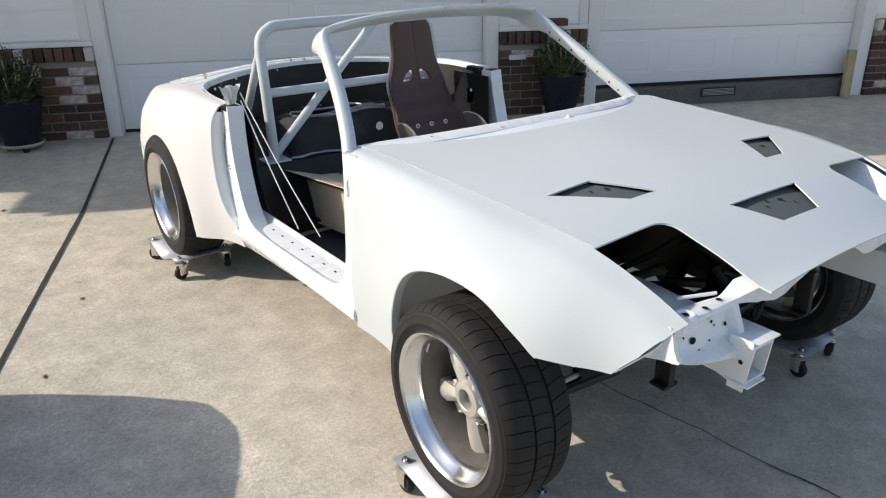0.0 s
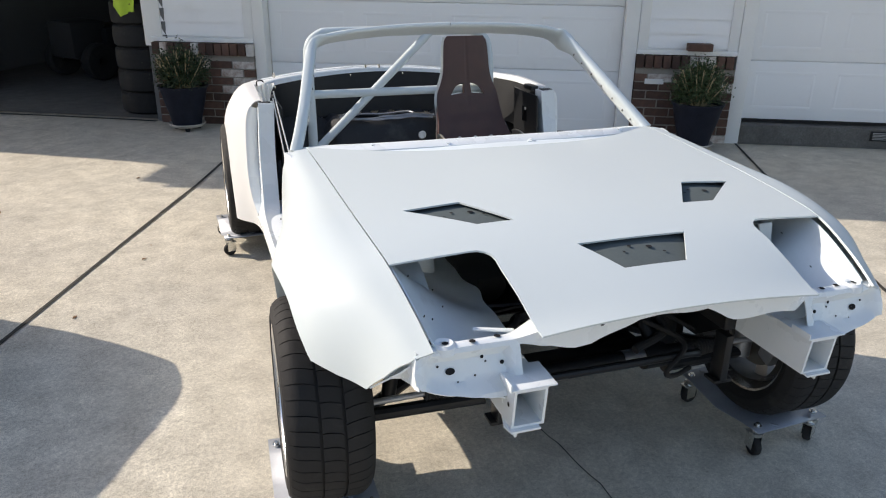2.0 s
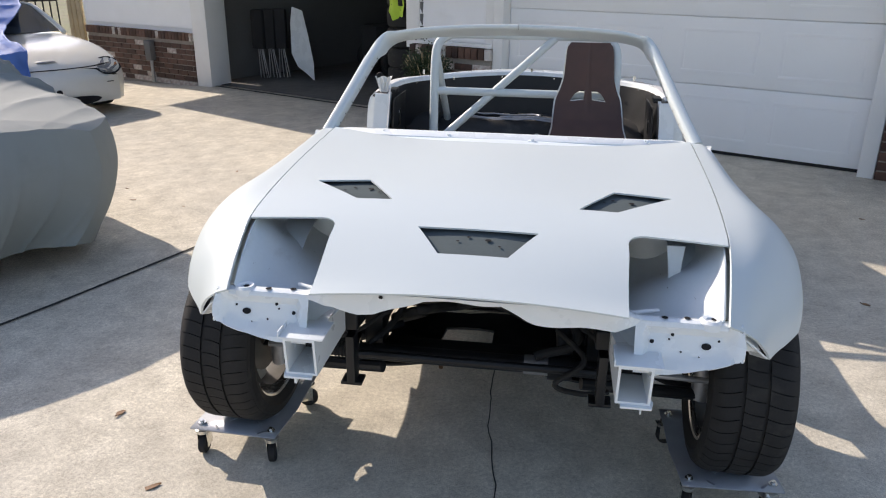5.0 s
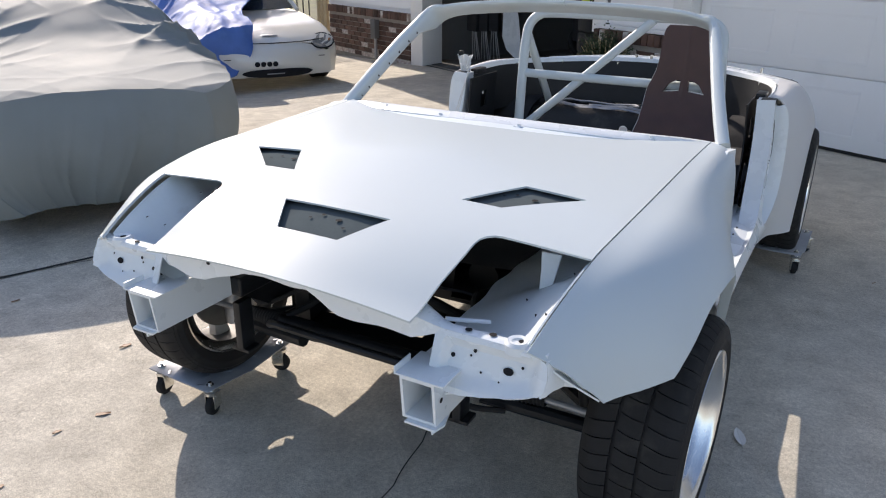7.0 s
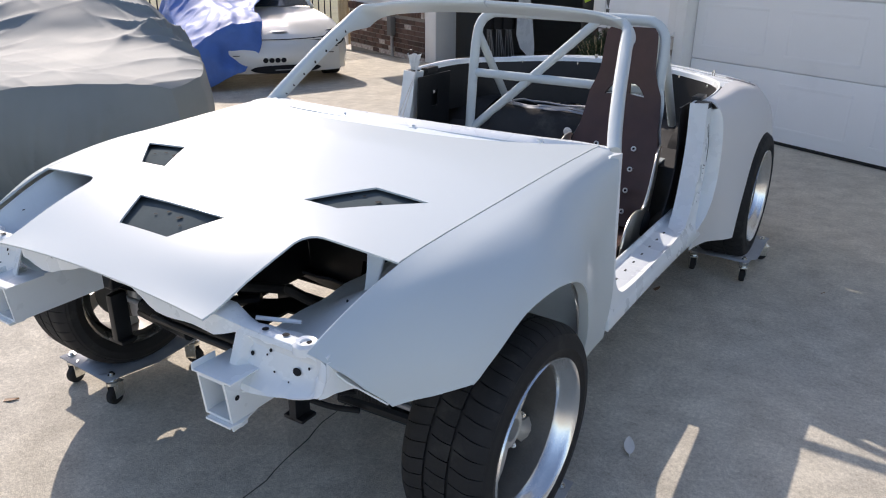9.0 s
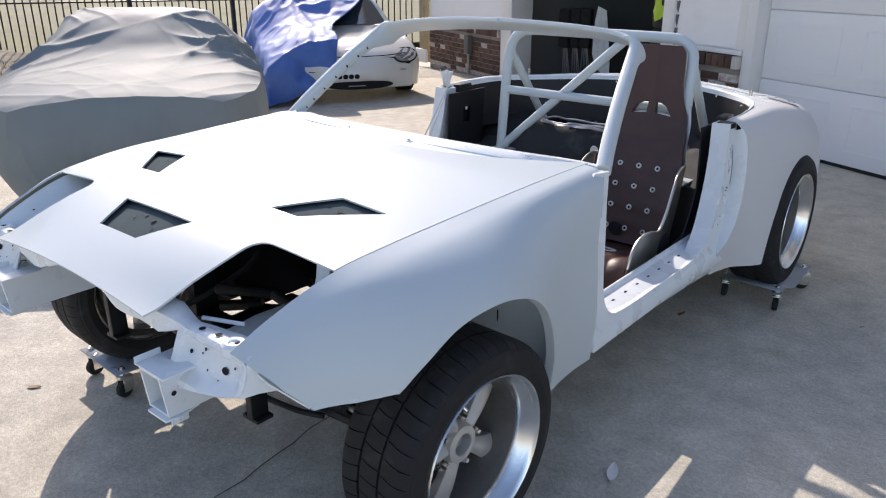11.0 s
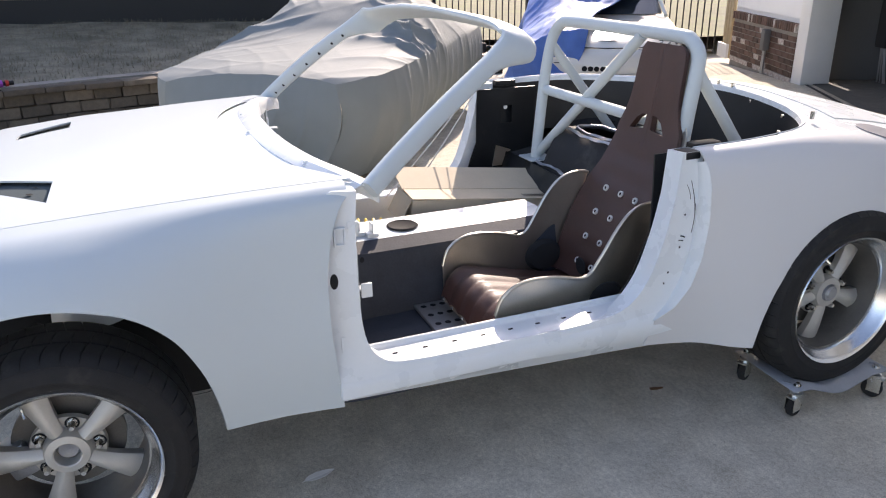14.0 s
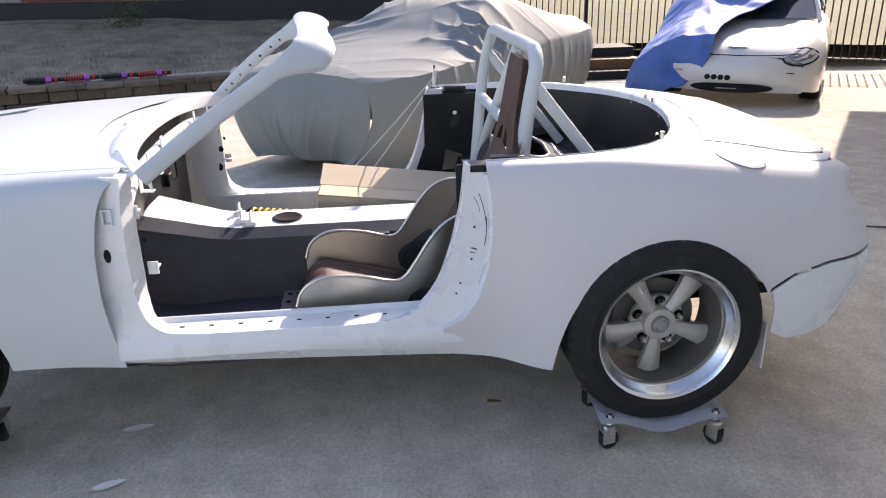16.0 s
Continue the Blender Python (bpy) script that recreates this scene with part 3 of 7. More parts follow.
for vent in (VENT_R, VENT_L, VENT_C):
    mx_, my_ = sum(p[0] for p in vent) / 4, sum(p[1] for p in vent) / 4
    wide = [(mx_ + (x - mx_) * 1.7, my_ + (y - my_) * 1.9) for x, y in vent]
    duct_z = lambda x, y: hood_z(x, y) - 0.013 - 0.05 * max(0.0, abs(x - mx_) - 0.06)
    part("vent_duct", sheet(wide, [], 0.03, lambda x, y: (x, y, duct_z(x, y))), DUCT, car, "grey-blue sheet standing in for the shaded bay under the vent", thick=0.003)
    for dx, dy, rad in ((0.03, 0.025, 0.008), (-0.02, 0.035, 0.005), (-0.045, 0.015, 0.004), (0.06, 0.0, 0.004)):
        part("duct_hole", moved(spin([(0.0, 0.0001), (0.0, rad)], 12, "z"), pose(mx_ + dx, my_ + dy, duct_z(mx_ + dx, my_ + dy) + 0.0035)), RECESS, car)


def fluting(rows, u, s):
    """A point of a skin from its stations: u along, s down the section."""
    n = len(rows[0][1])
    flat = [(r[0], *[c for p in r[1] for c in p]) for r in rows]
    v = tab(flat, u)
    dim = len(rows[0][1][0])
    pts = [Vector(v[i * dim:(i + 1) * dim]) for i in range(n)]
    t = clamp(s) * (n - 1)
    k = min(int(t), n - 2)
    f = t - k
    b, c = pts[k], pts[k + 1]
    a = pts[k - 1] if k else b * 2 - c
    d = pts[k + 2] if k + 2 < n else c * 2 - b
    return 0.5 * (2 * b + (c - a) * f + (2 * a - 5 * b + 4 * c - d) * f * f + (3 * b - a - 3 * c + d) * f ** 3)


def level(fn, u, z, lo=0.2, hi=1.0):
    """The s at which the section at u comes down to height z."""
    for _ in range(24):
        m = (lo + hi) / 2
        if fn(u, m)[-1] > z:
            lo = m
        else:
            hi = m
    return (lo + hi) / 2


FENDER = [
    (-0.50, [(0.585, 0.752), (0.628, 0.715), (0.662, 0.655), (0.675, 0.58), (0.67, 0.5), (0.65, 0.3)]),
    (-0.40, [(0.600, 0.803), (0.655, 0.768), (0.696, 0.700), (0.712, 0.62), (0.715, 0.5), (0.70, 0.3)]),
    (-0.25, [(0.620, 0.856), (0.700, 0.826), (0.770, 0.760), (0.815, 0.665), (0.825, 0.5), (0.81, 0.3)]),
    (-0.10, [(0.632, 0.874), (0.722, 0.853), (0.810, 0.793), (0.856, 0.700), (0.866, 0.5), (0.85, 0.3)]),
    (0.05, [(0.641, 0.884), (0.735, 0.867), (0.825, 0.806), (0.868, 0.712), (0.878, 0.5), (0.85, 0.3)]),
    (0.20, [(0.648, 0.892), (0.730, 0.873), (0.808, 0.806), (0.850, 0.690), (0.860, 0.5), (0.83, 0.3)]),
    (0.35, [(0.653, 0.898), (0.720, 0.883), (0.778, 0.820), (0.808, 0.690), (0.818, 0.5), (0.79, 0.3)]),
    (0.50, [(0.658, 0.903), (0.716, 0.891), (0.758, 0.840), (0.778, 0.690), (0.790, 0.5), (0.768, 0.3)]),
    (0.66, [(0.664, 0.906), (0.715, 0.897), (0.752, 0.850), (0.768, 0.690), (0.780, 0.5), (0.757, 0.3)]),
    (0.75, [(0.667, 0.907), (0.715, 0.898), (0.750, 0.850), (0.765, 0.690), (0.778, 0.5), (0.755, 0.3)]),
]


def fender_at(u, s):
    p = fluting(FENDER, u, s)
    return Vector((p.x, u, p.y))


US = 0.6      # keeps the two parameters in like units
ARCH_F = cr([(-0.262, 0.648), (-0.21, 0.690), (-0.116, 0.742), (-0.019, 0.761), (0.077, 0.753), (0.179, 0.713), (0.253, 0.647), (0.300, 0.563), (0.328, 0.48), (0.343, 0.40), (0.347, 0.354)], 40)
edge = [(-0.49 + 1.19 * k / 50, 0.0) for k in range(51)]
edge += [(y, level(fender_at, y, z) * US) for y, z in ((0.695, 0.885), (0.665, 0.855), (0.637, 0.78), (0.622, 0.69), (0.620, 0.55), (0.632, 0.43), (0.645, 0.318))]
edge += [(y, level(fender_at, y, z) * US) for y, z in ((0.5, 0.338), *reversed([tuple(p) for p in ARCH_F]), (-0.33, 0.640), (-0.398, 0.635))]
edge += [(-0.44, level(fender_at, -0.44, 0.685) * US), (-0.472, level(fender_at, -0.472, 0.735) * US)]
fender = sheet(edge, [], 0.026, lambda u, v: fender_at(u, v / US))
other = mirrored(fender)
part("front_wing", fender, WHITE, car, "flared satin white front wing", thick=0.006, offset=-1)
part("front_wing", other, WHITE, car, "flared satin white front wing", thick=0.006, offset=-1)

# arch lips turned inwards
for sx in (1, -1):
    rows = []
    for q in ARCH_F:
        p = fender_at(q.x, level(fender_at, q.x, q.y))
        c = Vector((0, 0.03, 0.42))
        inn = (Vector((0, c.y - p.y, c.z - p.z))).normalized() * 0.004
        rows.append([(sx * (p.x - 0.001), p.y, p.z), (sx * (p.x - 0.025), p.y + inn.y, p.z + inn.z)])
    part("arch_lip", loft(rows), WHITE, car, thick=0.004)

# rear quarter, carried round the tail
QUARTER = [
    (1.50, [(0.70, 1.50, 0.885), (0.745, 1.50, 0.875), (0.765, 1.50, 0.80), (0.772, 1.50, 0.62), (0.785, 1.50, 0.45), (0.762, 1.50, 0.285)]),
    (1.75, [(0.712, 1.75, 0.888), (0.758, 1.75, 0.878), (0.792, 1.75, 0.815), (0.806, 1.75, 0.65), (0.812, 1.75, 0.45), (0.790, 1.75, 0.272)]),
    (1.92, [(0.712, 1.92, 0.890), (0.765, 1.92, 0.880), (0.812, 1.92, 0.815), (0.846, 1.92, 0.66), (0.866, 1.92, 0.46), (0.872, 1.92, 0.262)]),
    (2.10, [(0.700, 2.10, 0.892), (0.768, 2.10, 0.880), (0.822, 2.10, 0.812), (0.866, 2.10, 0.68), (0.888, 2.10, 0.5), (0.890, 2.10, 0.26)]),
    (2.27, [(0.690, 2.27, 0.885), (0.768, 2.27, 0.868), (0.826, 2.27, 0.806), (0.872, 2.27, 0.69), (0.893, 2.27, 0.5), (0.893, 2.27, 0.26)]),
    (2.45, [(0.680, 2.45, 0.866), (0.760, 2.45, 0.846), (0.820, 2.45, 0.784), (0.864, 2.45, 0.68), (0.882, 2.45, 0.5), (0.880, 2.45, 0.27)]),
    (2.60, [(0.668, 2.60, 0.844), (0.745, 2.60, 0.823), (0.805, 2.60, 0.764), (0.846, 2.60, 0.67), (0.862, 2.60, 0.5), (0.856, 2.60, 0.29)]),
    (2.75, [(0.648, 2.75, 0.820), (0.722, 2.75, 0.802), (0.780, 2.75, 0.744), (0.818, 2.75, 0.66), (0.838, 2.75, 0.5), (0.822, 2.75, 0.30)]),
    (2.90, [(0.610, 2.86, 0.808), (0.680, 2.875, 0.792), (0.732, 2.855, 0.735), (0.768, 2.885, 0.65), (0.785, 2.905, 0.5), (0.755, 2.86, 0.31)]),
    (3.10, [(0.480, 2.945, 0.785), (0.540, 2.975, 0.768), (0.585, 2.95, 0.715), (0.620, 2.995, 0.63), (0.635, 3.02, 0.5), (0.600, 2.97, 0.32)]),
    (3.60, [(0.0, 2.985, 0.775), (0.0, 3.02, 0.758), (0.0, 3.00, 0.70), (0.0, 3.06, 0.62), (0.0, 3.085, 0.5), (0.0, 3.03, 0.32)]),
]


def quarter_at(u, s):
    return fluting(QUARTER, u, s)


ARCH_R = cr([(1.914, 0.268), (1.939, 0.377), (1.986, 0.485), (2.081, 0.590), (2.162, 0.639), (2.278, 0.657), (2.398, 0.632), (2.490, 0.581), (2.551, 0.518)], 34)
qs = lambda y, z: (y, level(quarter_at, y, z, 0.15) * US)
front_edge = [qs(1.735, 0.862), qs(1.748, 0.78), qs(1.748, 0.68), qs(1.735, 0.58), qs(1.705, 0.49), qs(1.66, 0.425), qs(1.60, 0.388), qs(1.58, 0.30)]
bump_line = [(2.585, 0.492), (2.66, 0.532), (2.78, 0.556), (2.90, 0.560), (3.10, 0.560), (3.60, 0.560)]
edge = [(3.6, 0.0), (3.1, 0.0), (2.75, 0.0), (2.4, 0.0), (2.1, 0.0), (1.738, 0.0)] + front_edge + [qs(1.75, 0.285), qs(1.85, 0.272)]
edge += [qs(*p) for p in ARCH_R] + [qs(2.578, 0.475)] + [qs(*p) for p in bump_line]
quarter = sheet(edge, [], 0.03, lambda u, v: quarter_at(u, v / US))
other = mirrored(quarter)
part("rear_quarter", quarter, PRIMER, car, "warm white primed rear quarter panel", thick=0.006)
part("rear_quarter", other, PRIMER, car, "warm white primed rear quarter panel", thick=0.006)
edge = [(u, v + 0.006) for u, v in [qs(2.587, 0.492)] + [qs(*p) for p in bump_line[1:]]] + [(3.6, US * 0.985), (3.1, US * 0.98), (2.9, US * 0.985), (2.75, US * 0.99), (2.66, US * 0.985), qs(2.604, 0.34), qs(2.604, 0.42)]
bumper = sheet(edge, [], 0.03, lambda u, v: quarter_at(u, v / US) + Vector((0.004 if u < 2.95 else 0, 0.004 if u > 2.8 else 0, 0)))
other = mirrored(bumper)
part("rear_bumper", bumper, SHELL, car, "gloss white rear bumper half", thick=0.005)
part("rear_bumper", other, SHELL, car, "gloss white rear bumper half", thick=0.005)
for sx in (1, -1):
    rows = []
    for q in ARCH_R:
        p = quarter_at(q.x, level(quarter_at, q.x, q.y))
        inn = Vector((0, 2.265 - p.y, 0.4 - p.z)).normalized() * 0.006
        rows.append([(sx * (p.x - 0.001), p.y, p.z), (sx * (p.x - 0.03), p.y + inn.y, p.z + inn.z)])
    part("arch_lip", loft(rows), PRIMER, car, thick=0.004)

for sx in (1, -1):
    rows = []
    for u, v in dense([Vector(q) for q in front_edge[:-1]], 0.02, closed=False):
        p = quarter_at(u, v / US)
        rows.append([(sx * p.x, p.y, p.z), (sx * (p.x - 0.012), p.y - 0.006, p.z - 0.003), (sx * 0.752, p.y - 0.004, p.z - 0.006), (sx * 0.70, p.y + 0.01, p.z - 0.006)])
    part("quarter_return", loft(rows), SHELL, car, "white folded front edge of the rear quarter", thick=0.003)

# deck behind the cockpit, and the boot lid
RIM = [(0.712, 1.738), (0.712, 1.90), (0.695, 2.06), (0.655, 2.19), (0.575, 2.31), (0.42, 2.42), (0.2, 2.485), (0.0, 2.505)]
rim = [tuple(p) for p in cr(RIM, 30)]


def deck_z(x, y):
    top = quarter_at(min(y, 2.88), 0.0)
    zc, = tab([(1.7, 0.888), (2.1, 0.896), (2.3, 0.905), (2.5, 0.908), (2.65, 0.898), (2.8, 0.868), (2.9, 0.835), (3.0, 0.790)], y)
    u = clamp(abs(x) / max(0.3, top.x))
    return zc + (top.z - zc) * u * u


def top_x(y):
    return quarter_at(y, 0.0).x


TAILY = [(0.0, 2.985), (0.2, 2.98), (0.36, 2.965), (0.48, 2.945), (0.55, 2.91), (0.61, 2.86)]
side = [(top_x(y), y) for y in (2.06, 2.2, 2.35, 2.5, 2.65, 2.75)]
half = [p for p in rim if p[1] > 2.06]
outer = side + [(x, y) for x, y in reversed(TAILY)]
loop = [(x, y) for x, y in half[::-1]][0:0]
right = outer + [(-x, y) for x, y in TAILY[1:]] + [(-x, y) for x, y in reversed(side)] + [(-x, y) for x, y in half] + [(x, y) for x, y in reversed(half)][1:]
lid_half = [(0.552, 2.468), (0.565, 2.6), (0.572, 2.72), (0.565, 2.82), (0.54, 2.88), (0.48, 2.915), (0.3, 2.945), (0.0, 2.96)]
lid_front = [(-0.548, 2.468), (-0.44, 2.505), (-0.32, 2.528), (-0.16, 2.556), (0.0, 2.566), (0.16, 2.556), (0.32, 2.528), (0.44, 2.505)]
lid_loop = lid_half + [(-x, y) for x, y in reversed(lid_half[:-1])] + lid_front[1:]
grow = lambda lp, k: [(x * (1 + k), 2.7 + (y - 2.7) * (1 + k * 2)) for x, y in lp]
part("rear_deck", sheet(right, [grow(lid_loop, 0.014)], 0.03, lambda x, y: (x, y, deck_z(x, y))), SHELL, car, "gloss white rear deck panel", thick=0.005)
part("boot_lid", sheet(lid_loop, [], 0.03, lambda x, y: (x, y, deck_z(x, y) + 0.003)), SHELL, car, "gloss white boot lid", thick=0.005)
# dark sheet below the lid supplies the gap's shade
part("boot_gap", sheet(grow(lid_loop, 0.03), [], 0.05, lambda x, y: (x, y, deck_z(x, y) - 0.016)), RECESS, car, "dark sheet standing in for shade in the boot lid gap")
LILAC = mat("pale_lilac_primer", (0.25, 0.25, 0.275), 0.5, spread=0.06, bump=0.05)


def shoulder(x, y):
    """A point of the rear deck or, past its edge, of the quarter panel."""
    if x <= top_x(y):
        return Vector((x, y, deck_z(x, y)))
    lo, hi = 0.0, 0.4
    for _ in range(20):
        m = (lo + hi) / 2
        lo, hi = (m, hi) if quarter_at(y, m).x < x else (lo, m)
    return quarter_at(y, lo)


flap = sheet([(0.682 + 0.070 * math.sin(a), 2.530 + 0.078 * math.cos(a)) for a in [k * 0.2618 for k in range(24)]], [], 0.02, lambda x, y: shoulder(x, y) + Vector((0.0012, 0, 0.0035)))
part("fuel_flap", flap, LILAC, car, "oval grey primed fuel filler flap", thick=0.002)
part("flap_lock", moved(spin([(0.0, 0.0001), (0.002, 0.005)], 10, "z"), pose(0.715, 2.595, shoulder(0.715, 2.595).z + 0.006)), RECESS, car)
# rolled edge of the cockpit opening and its dark well
rows = []
for x, y in [(x, y) for x, y in rim] + [(-x, y) for x, y in reversed(rim[:-1])]:
    z = deck_z(x, y) if y > 2.0 else quarter_at(y, 0.0).z
    d = Vector((x, y - 1.95, 0)).normalized()
    rows.append([(x, y, z + 0.001), (x - d.x * 0.008, y - d.y * 0.008, z - 0.004), (x - d.x * 0.012, y - d.y * 0.012, z - 0.022)])
part("cockpit_rim", loft(rows), SHELL, car, thick=0.003)
rows = []
for x, y in [(x, y) for x, y in rim] + [(-x, y) for x, y in reversed(rim[:-1])]:
    z = deck_z(x, y) if y > 2.0 else quarter_at(y, 0.0).z
    d = Vector((x, y - 1.95, 0)).normalized()
    rows.append([(x - d.x * 0.010, y - d.y * 0.010, z - 0.02), (x - d.x * 0.025, y - d.y * 0.03, z - 0.12), (x - d.x * 0.05, y - d.y * 0.06, z - 0.24)])
part("rear_well_wall", loft(rows), BLACK, car, "satin black inner wall of the hood well", thick=0.004)

# body side: door frame, sill and pillars
INNER = cr([(0.705, 0.80), (0.703, 0.62), (0.715, 0.50), (0.755, 0.438), (0.84, 0.418), (1.1, 0.414), (1.36, 0.414), (1.50, 0.432), (1.58, 0.50), (1.63, 0.62), (1.665, 0.76)], 44)
INNER = [(0.715, 0.895)] + [tuple(p) for p in INNER] + [(1.68, 0.884)]
OUTERF = [(1.752, 0.884), (1.755, 0.75), (1.75, 0.6), (1.73, 0.48), (1.69, 0.42), (1.62, 0.395), (1.2, 0.392), (0.9, 0.392), (0.70, 0.392), (0.62, 0.40), (0.575, 0.5), (0.562, 0.64), (0.568, 0.76), (0.61, 0.87), (0.655, 0.897)]


def frame_x(y, z):
    lo = tab([(0.30, 0.762), (0.40, 0.772), (0.415, 0.764), (0.5, 0.756), (0.7, 0.750), (0.9, 0.738)], z)[0]
    return lo - 0.013 * clamp((0.70 - y) / 0.04) * clamp((z - 0.42) / 0.05)


frame_bm = sheet(INNER + OUTERF, [], 0.03, lambda y, z: (frame_x(y, z), y, z))
other = mirrored(frame_bm)
for b in (frame_bm, other):
    part("door_frame", b, SHELL, car, "bare white door aperture with scuffed paint", thick=0.07)
SILL = [(0.64, 0.262), (0.735, 0.272), (0.758, 0.305), (0.776, 0.345), (0.778, 0.372), (0.772, 0.392), (0.762, 0.404), (0.735, 0.410), (0.665, 0.412), (0.655, 0.425), (0.645, 0.425), (0.640, 0.40)]
for sx in (1, -1):
    rows = []
    for y in (0.635, 0.70, 0.9, 1.2, 1.5, 1.62, 1.70):
        k = 0.012 * clamp((y - 1.4) / 0.3)
        dz = 0.046 - 0.040 * clamp((y - 0.64) / 0.95)
        rows.append([(sx * (x + (k if x > 0.7 else 0)), y, z + (dz if z < 0.33 else 0)) for x, z in SILL])
    part("sill", loft(rows, close_v=True, caps=True), SHELL, car, "white painted sill with a row of small slots", bevel=0.004)
    for i in range(9):
        y = 0.80 + i * 0.088
        part("sill_slot", box((sx * 0.70 - 0.003, y, 0.4105), (sx * 0.70 + 0.003, y + 0.014, 0.4125)), RECESS, car)
    # hinge pillar details
    for z in (0.785, 0.49):
        part("hinge_bracket", joined(box((sx * 0.735, 0.650, z - 0.024), (sx * 0.746, 0.680, z - 0.019), 0.002), box((sx * 0.735, 0.650, z + 0.019), (sx * 0.746, 0.680, z + 0.024), 0.002), box((sx * 0.738, 0.650, z - 0.024), (sx * 0.747, 0.655, z + 0.024), 0.002), box((sx * 0.738, 0.675, z - 0.024), (sx * 0.747, 0.680, z + 0.024), 0.002)), SHELL, car, "white door hinge bracket")
    for z in (0.805, 0.735):
        part("hinge_plate", box((sx * 0.738 - 0.003, 0.686, z - 0.016), (sx * 0.738 + 0.003, 0.708, z + 0.016), 0.0025), SHELL, car, "small white door hinge plate")
    part("wiring_hole", moved(spin([(0.0, 0.0001), (0.0, 0.018), (-0.003, 0.020)], 20), pose(sx * (frame_x(0.645, 0.668) + 0.0015), 0.645, 0.668) @ Matrix.Diagonal((1, 0.55, 1.1, 1))), RECESS, car, "oval hole in the hinge pillar")
    for y, z in ((1.70, 0.70), (1.69, 0.60), (1.655, 0.525), (1.642, 0.492)):
        part("bolt_hole", moved(spin([(0.0, 0.0001), (0.0, 0.0035)], 10), pose(sx * (frame_x(y, z) + 0.0015), y, z)), RECESS, car)
    for y0, z0, y1, z1, r in ((1.715, 0.80, 1.735, 0.70, 0.0011), (1.70, 0.79, 1.715, 0.745, 0.0008), (1.735, 0.73, 1.728, 0.64, 0.0011), (1.69, 0.635, 1.705, 0.628, 0.0022), (1.685, 0.622, 1.70, 0.618, 0.0016)):
        pts = [(sx * (frame_x(y0 + (y1 - y0) * f, z0 + (z1 - z0) * f) + 0.0006), y0 + (y1 - y0) * f + 0.004 * math.sin(f * 3), z0 + (z1 - z0) * f) for f in [k / 8 for k in range(9)]]
        part("scratch", tube(pts, r, 5), BLACK, car)
    # black inner face of the rear pillar
    inner = sheet([(1.66, 0.86), (1.66, 0.62), (1.60, 0.46), (1.52, 0.36), (1.95, 0.36), (1.95, 0.86)], [[(1.74, 0.50), (1.82, 0.50), (1.84, 0.57), (1.76, 0.60)], [(1.78, 0.70), (1.84, 0.70), (1.84, 0.78), (1.78, 0.78)]], 0.05, lambda y, z: (sx * (0.635 + 0.03 * math.sin((z - 0.3) * 5) * 0.5), y, z))
    # white discs painted on as daylight showing through small holes
    for y, z, r in ((1.70, 0.835, 0.004), (1.73, 0.845, 0.005), (1.76, 0.838, 0.004), (1.80, 0.846, 0.005), (1.705, 0.80, 0.006), (1.735, 0.805, 0.004), (1.805, 0.772, 0.010), (1.83, 0.83, 0.004)):
        part("hole_light_disc", moved(spin([(0.0, 0.0001), (0.0, r)], 10), pose(sx * (0.632 + 0.03 * math.sin((z - 0.3) * 5) * 0.5) - sx * 0.0012, y, z)), PAPER, car)
    part("inner_panel", inner, BLACK, car, "satin black inner rear pillar panel", thick=0.006)
    part("pillar_top", box((sx * 0.712 - 0.03, 1.690, 0.862), (sx * 0.712 + 0.03, 1.742, 0.884), 0.004), BLACK, car, "black capped top of the rear pillar")
    part("wiring_block", box((sx * 0.67 - 0.02, 1.76, 0.868), (sx * 0.67 + 0.02, 1.86, 0.892), 0.006), BLACK, car)

# floor, tunnel, bulkheads
part("floor_pan", sheet([(-0.65, 0.50), (0.65, 0.50), (0.65, 1.62), (-0.65, 1.62)], [], 0.06, lambda x, y: (x, y, 0.255 + 0.30 * max(0, 0.72 - y) ** 1.5 * 2.2 + (0.006 if int((x + 2) / 0.09) % 2 else 0))), FLOORG, car, "dark grey painted floor pan", thick=0.01)
TUN = [(-0.205, 0.25), (-0.19, 0.42), (-0.16, 0.485), (-0.10, 0.512), (0.0, 0.517), (0.09, 0.512), (0.150, 0.487), (0.165, 0.42), (0.172, 0.25)]


def tunnel_rows(pick, y0=0.56, y1=1.62, n=14):
    rows = []
    for i in range(n):
        y = y0 + (y1 - y0) * i / (n - 1)
        k = 1 + 0.35 * clamp((0.85 - y) / 0.3)
        up = 0.08 * clamp((0.85 - y) / 0.3)
        rows.append([(x * k, y, z + (up if z > 0.4 else 0)) for x, z in pick])
    return rows


part("tunnel_top", loft(tunnel_rows(TUN[3:6])), SHELL, car, "white painted transmission tunnel top", thick=0.004)
part("tunnel_side", loft(tunnel_rows(TUN[:4])), FLOORG, car, "dark grey tunnel side", thick=0.004)
part("tunnel_side", loft(tunnel_rows(TUN[5:])), FLOORG, car, "dark grey tunnel side", thick=0.004)
part("shift_hole", moved(spin([(0.0, 0.0001), (0.0, 0.045), (0.004, 0.052), (0.0, 0.058)], 28, "z"), pose(0.011, 1.07, 0.5185)), RECESS, car, "dark oval gear lever hole")
for x, y in ((0.03, 0.90), (0.06, 0.94), (-0.05, 0.88)):
    part("tunnel_bracket", joined(box((x - 0.025, y - 0.02, 0.515), (x + 0.025, y + 0.02, 0.53), 0.003), box((x - 0.02, y - 0.003, 0.53), (x + 0.02, y + 0.003, 0.565), 0.002)), SHELL, car, "small white mounting bracket")
